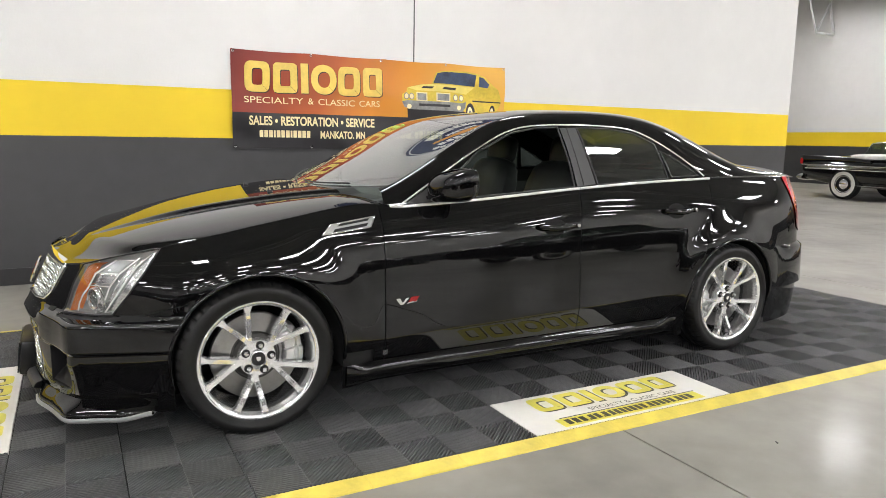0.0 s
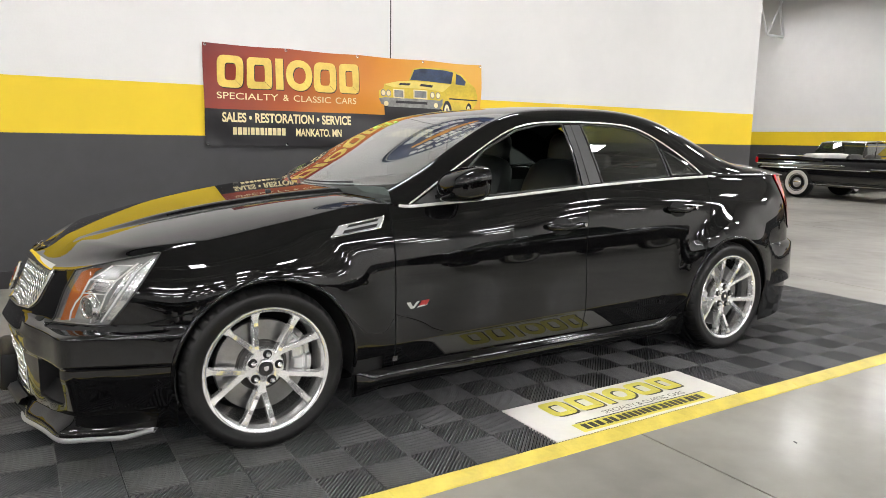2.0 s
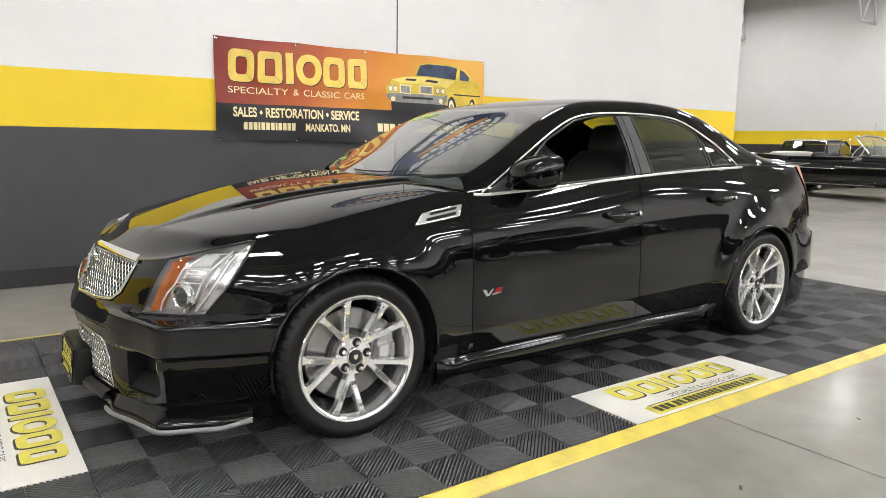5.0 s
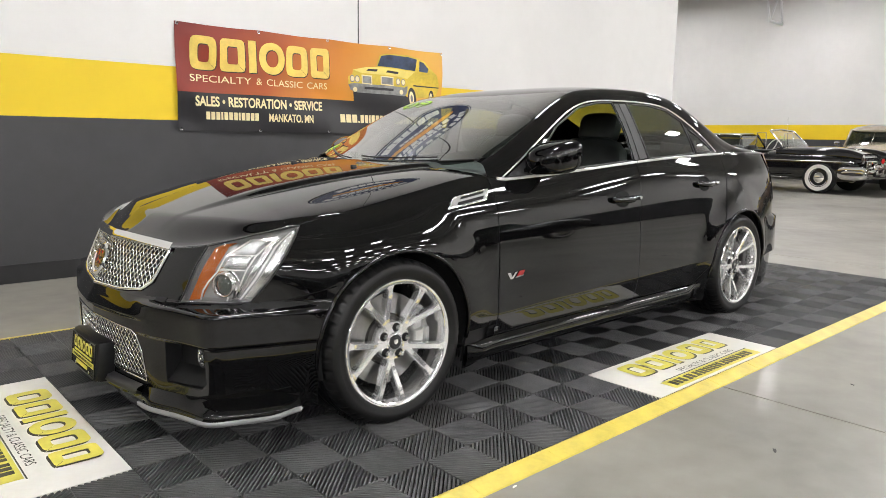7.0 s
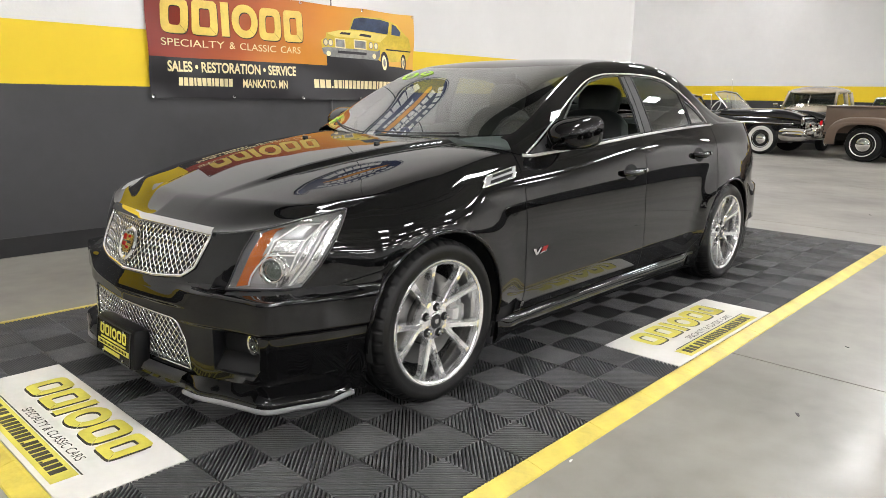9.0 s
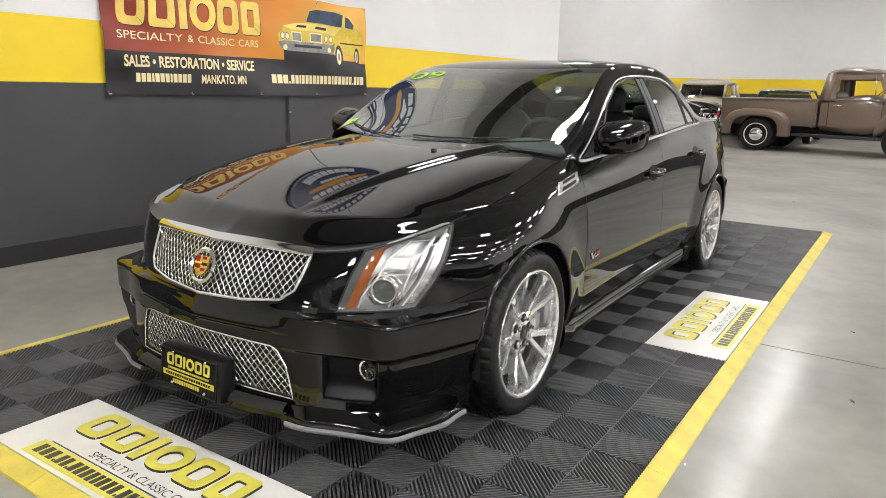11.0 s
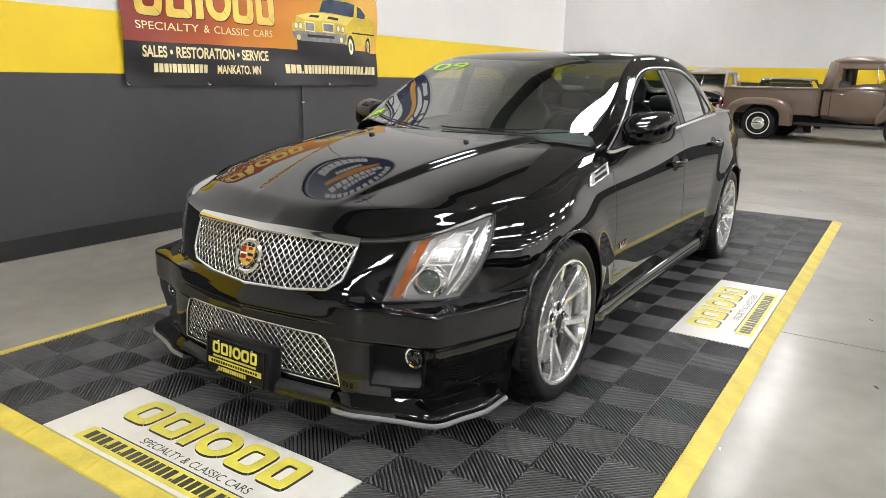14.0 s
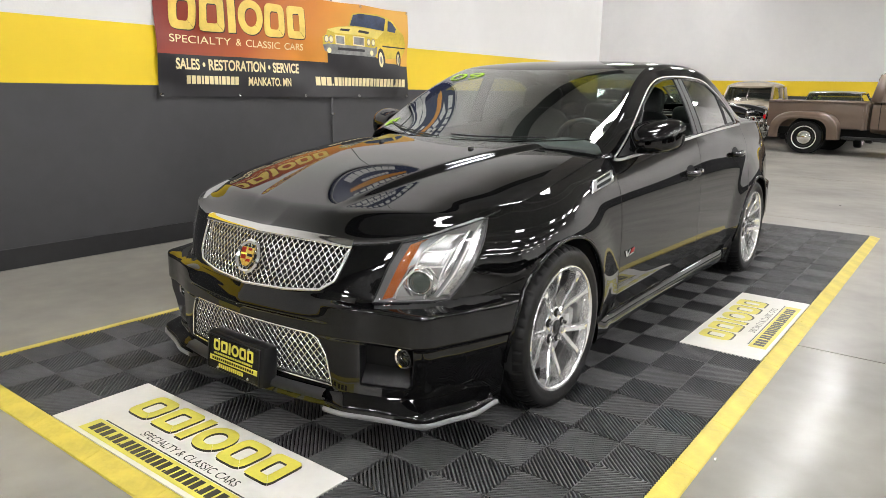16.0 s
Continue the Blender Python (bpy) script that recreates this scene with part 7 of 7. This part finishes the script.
    part("tailgate", box((2.18, -0.72, 0.58), (2.22, 0.72, 1.12), bevel=0.008), M_BROWN, p)
    part("bed_floor", box((0.23, -0.72, 0.56), (2.18, 0.72, 0.60)), M_RUN, p, smoothed=False)
    part("hood", loft(smooth_rows([(-2.40, 0.42, 0.62, 1.02), (-2.2, 0.52, 0.60, 1.14), (-1.5, 0.60, 0.60, 1.24), (-1.12, 0.66, 0.60, 1.26)], 14), 3.4), M_BROWN, p)
    part("grille", box((-2.44, -0.52, 0.62), (-2.36, 0.52, 0.86), bevel=0.02), M_CHROME, p)
    part("front_bumper", loft([(-2.58, 0.80, 0.44, 0.56), (-2.54, 0.86, 0.42, 0.60), (-2.50, 0.86, 0.42, 0.60)], 3.0, 32), M_CHROME, p)
    part("chassis", box((-2.0, -0.45, 0.40), (2.2, 0.45, 0.56)), M_UNDER, p, smoothed=False)
    part("windscreen", grid(lambda u, v: Vector((C - 0.74 + 0.24 * v - 0.06 * (1 - u * u), u * (0.72 - 0.06 * v), 1.18 + 0.50 * v)), linspace(-1, 1, 12), linspace(0, 1, 4)), M_CLEAR, p)
    part("rear_glass", grid(lambda u, v: Vector((C + 0.50 - 0.05 * v, u * 0.45, 1.26 + 0.34 * v)), linspace(-1, 1, 6), linspace(0, 1, 4)), M_CLEAR, p)
    for u0, u1 in ((-0.74, -0.5), (0.5, 0.74)):
        part("back_panel", box((C + 0.44, u0, 1.15), (C + 0.50, u1, 1.66), bevel=0.01), M_BROWN, p)
    part("bench_seat", moved(cushion(1.3, 0.16, 0.55), pose(C + 0.30, 0, 0.8, 0, 8, 0)), M_SEAT, p)
    part("steering_wheel", moved(tube([(0.2 * math.cos(a), 0.2 * math.sin(a), 0) for a in linspace(0, 6.1, 24)], 0.012, 6, True), pose(C - 0.28, -0.36, 1.22, 0, 55, 0)), M_SEAT, p)
    for x in (-1.45, 1.33):
        for sd in (-1, 1):
            old_wheel(p, x, sd * 0.86, 0.36, 0.205, (0.235, 0.256), 0.18, "black tyre with a thin white line", M_RUBBER)
    marked(p, "8 25", 0.13, pose(C - 0.62, 0.55, 1.42, 62, 0, -90), 0.30)
    return p


def coupe():
    c = thing("vintage_coupe", "pale gold forties car with black wings and a chrome nose", "car")
    part("body", loft(smooth_rows([(-0.7, 0.56, 0.5, 1.06), (-0.3, 0.72, 0.45, 1.17), (0.6, 0.77, 0.45, 1.19), (1.4, 0.70, 0.45, 1.12), (1.95, 0.45, 0.5, 0.80)], 22), 3.4), M_GOLDP, c)
    part("roof", loft([(-0.24, 0.50, 1.47, 1.52), (-0.12, 0.62, 1.43, 1.58), (0.1, 0.68, 1.40, 1.64), (0.4, 0.71, 1.39, 1.67), (0.8, 0.70, 1.38, 1.66), (1.1, 0.64, 1.34, 1.59), (1.35, 0.54, 1.28, 1.46)], 2.2, 40), M_GOLDP, c)
    part("back_panel", loft([(1.05, 0.60, 1.05, 1.50), (1.3, 0.56, 1.0, 1.42), (1.6, 0.46, 0.9, 1.2)], 3.0, 28), M_GOLDP, c)
    part("cabin_floor", box((-0.3, -0.60, 1.085), (1.1, 0.60, 1.125), bevel=0.01), M_SEAT, c)
    for sd in (-1, 1):
        part("front_pillar", tube([(-0.40, sd * 0.66, 1.06), (-0.10, sd * 0.62, 1.52)], 0.040, 8), M_GOLDP, c)
        part("centre_pillar", tube([(0.52, sd * 0.73, 1.06), (0.50, sd * 0.66, 1.50)], 0.045, 8), M_GOLDP, c)
        part("rear_pillar", tube([(1.10, sd * 0.70, 1.06), (1.0, sd * 0.62, 1.50)], 0.07, 8), M_GOLDP, c)
        part("side_glass", grid(lambda u, v: Vector((-0.36 + 1.40 * u + 0.26 * v * (1 - u), sd * (0.715 - 0.075 * v), 1.10 + 0.40 * v)), linspace(0, 1, 8), linspace(0, 1, 4)), M_TINT, c)
        part("window_trim", tube([(-0.34, sd * 0.735, 1.11), (1.02, sd * 0.745, 1.11)], 0.008, 6), M_CHROME, c)
        wing = loft(smooth_rows([(-1.80, 0.16, 0.45, 0.74), (-1.55, 0.24, 0.42, 0.92), (-1.0, 0.25, 0.40, 0.96), (-0.4, 0.16, 0.32, 0.70)], 16), 2.8)
        part("front_wing", moved(wing, pose(0, sd * 0.62, 0)), M_BLACK2, c, "glossy black front wing")
        wing = loft(smooth_rows([(0.7, 0.10, 0.34, 0.6), (1.15, 0.16, 0.45, 0.86), (1.7, 0.14, 0.42, 0.78), (1.98, 0.08, 0.36, 0.55)], 14), 2.6)
        part("rear_wing", moved(wing, pose(0, sd * 0.76, 0)), M_BLACK2, c)
        part("headlight", moved(lathe([(0.0, -0.06), (0.08, -0.05), (0.11, -0.02), (0.125, 0.0), (0.12, 0.06)], 24, "x"), pose(-1.80, sd * 0.60, 0.76)), M_CHROME, c, "round chrome headlight")
        part("door_mirror", moved(cushion(0.14, 0.05, 0.10), pose(-0.30, sd * 0.90, 1.10)), M_CHROME, c)
        part("over_rider", moved(cushion(0.10, 0.10, 0.26), pose(-1.93, sd * 0.34, 0.34)), M_CHROME, c)
        for x in (-1.25, 1.25):
            old_wheel(c, x, sd * 0.74, 0.34, 0.20, (0.205, 0.215), 0.18, "black tyre")
    part("hood", loft(smooth_rows([(-1.70, 0.26, 0.55, 0.94), (-1.1, 0.44, 0.55, 1.10), (-0.3, 0.64, 0.6, 1.20)], 12), 3.0), M_GOLDP, c)
    part("grille", loft([(-1.86, 0.22, 0.48, 0.84), (-1.80, 0.40, 0.44, 0.90), (-1.70, 0.46, 0.44, 0.92)], 2.8, 24), M_CHROME, c)
    part("front_bumper", loft([(-1.98, 0.78, 0.38, 0.52), (-1.94, 0.84, 0.36, 0.55), (-1.88, 0.84, 0.38, 0.53)], 3.0, 32), M_CHROME, c)
    part("windscreen", grid(lambda u, v: Vector((-0.42 + 0.28 * v - 0.05 * (1 - u * u), u * (0.65 - 0.05 * v), 1.10 + 0.40 * v)), linspace(-1, 1, 10), linspace(0, 1, 4)), M_TINT, c)
    part("screen_bar", tube([(-0.46, 0, 1.10), (-0.18, 0, 1.52)], 0.012, 6), M_CHROME, c)
    part("bench_seat", moved(cushion(1.1, 0.16, 0.34), pose(0.45, 0, 1.0, 0, 8, 0)), M_SEAT, c)
    return c


def dark_sedan():
    c = thing("vintage_sedan", "dark old sedan with chrome window frames", "car", "parked old sedans")
    part("body", loft(smooth_rows([(-2.4, 0.78, 0.40, 0.82), (-2.1, 0.90, 0.32, 0.92), (-0.8, 0.93, 0.28, 0.98), (1.0, 0.93, 0.28, 0.98), (2.1, 0.88, 0.34, 0.94), (2.5, 0.76, 0.42, 0.86)], 26), 4.0, 32), M_BLACK2, c)
    part("roof", loft([(-0.45, 0.60, 1.32, 1.36), (-0.2, 0.66, 1.32, 1.40), (0.5, 0.68, 1.32, 1.43), (1.0, 0.64, 1.30, 1.40), (1.2, 0.58, 1.28, 1.34)], 4.0, 30), M_BLACK2, c)
    frame_ = tube([(-0.82, -0.70, 0.98), (-0.45, -0.62, 1.34), (-0.40, 0.0, 1.37), (-0.45, 0.62, 1.34), (-0.82, 0.70, 0.98), (-0.90, 0.0, 1.0)], 0.022, 8, True)
    part("screen_frame", frame_, M_CHROME, c)
    part("windscreen", grid(lambda u, v: Vector((-0.84 + 0.38 * v - 0.05 * (1 - u * u), u * (0.70 - 0.08 * v), 1.0 + 0.34 * v)), linspace(-1, 1, 8), linspace(0, 1, 4)), M_TINT, c)
    for sd in (-1, 1):
        part("rear_pillar", tube([(1.5, sd * 0.74, 0.98), (1.05, sd * 0.62, 1.34)], 0.05, 8), M_BLACK2, c)
        part("side_glass", grid(lambda u, v: Vector((-0.7 + 2.0 * u + 0.3 * v * (1 - 2 * u), sd * (0.78 - 0.14 * v), 1.0 + 0.33 * v)), linspace(0, 1, 6), linspace(0, 1, 4)), M_TINT, c)
        part("headlight", moved(lathe([(0.0, -0.03), (0.07, -0.02), (0.09, 0.0), (0.095, 0.04)], 24, "x"), pose(-2.42, sd * 0.62, 0.72)), M_CHROME, c)
        for x in (-1.5, 1.45):
            old_wheel(c, x, sd * 0.80, 0.35, 0.20, (0.21, 0.29), 0.19)
    part("front_bumper", loft([(-2.62, 0.84, 0.40, 0.54), (-2.56, 0.92, 0.38, 0.56), (-2.46, 0.92, 0.40, 0.54)], 3.0, 32), M_CHROME, c)
    marked(c, "62", 0.12, pose(-0.62, 0.5, 1.20, 50, 0, -90), 0.2)
    return c


def park(ob, x, y, heading, length=1.0):
    """heading: degrees from -x, turned to the left as seen from above; length: a shorter or longer car of its kind."""
    ob.matrix_basis = pose(x, y, FLOOR, 0, 0, heading) @ Matrix.Diagonal((length, 1, 1, 1))


park(convertible(), 15.15, 5.05, 88)
park(pickup(), 14.55, -0.42, 82, 1.04)
park(coupe(), 18.12, 3.38, -3, 0.94)
old = dark_sedan()
park(old, 18.15, 1.18, 0, 0.74)
park(copy_thing(old, pose(0, 0, 0)), 18.2, 7.6, 0, 0.72)
# a row of parked cars across the hall, seen in the sedan's paint
for x in (-6.0, 0.2, 6.4):
    park(copy_thing(old, pose(0, 0, 0)), x, -8.4, 180)
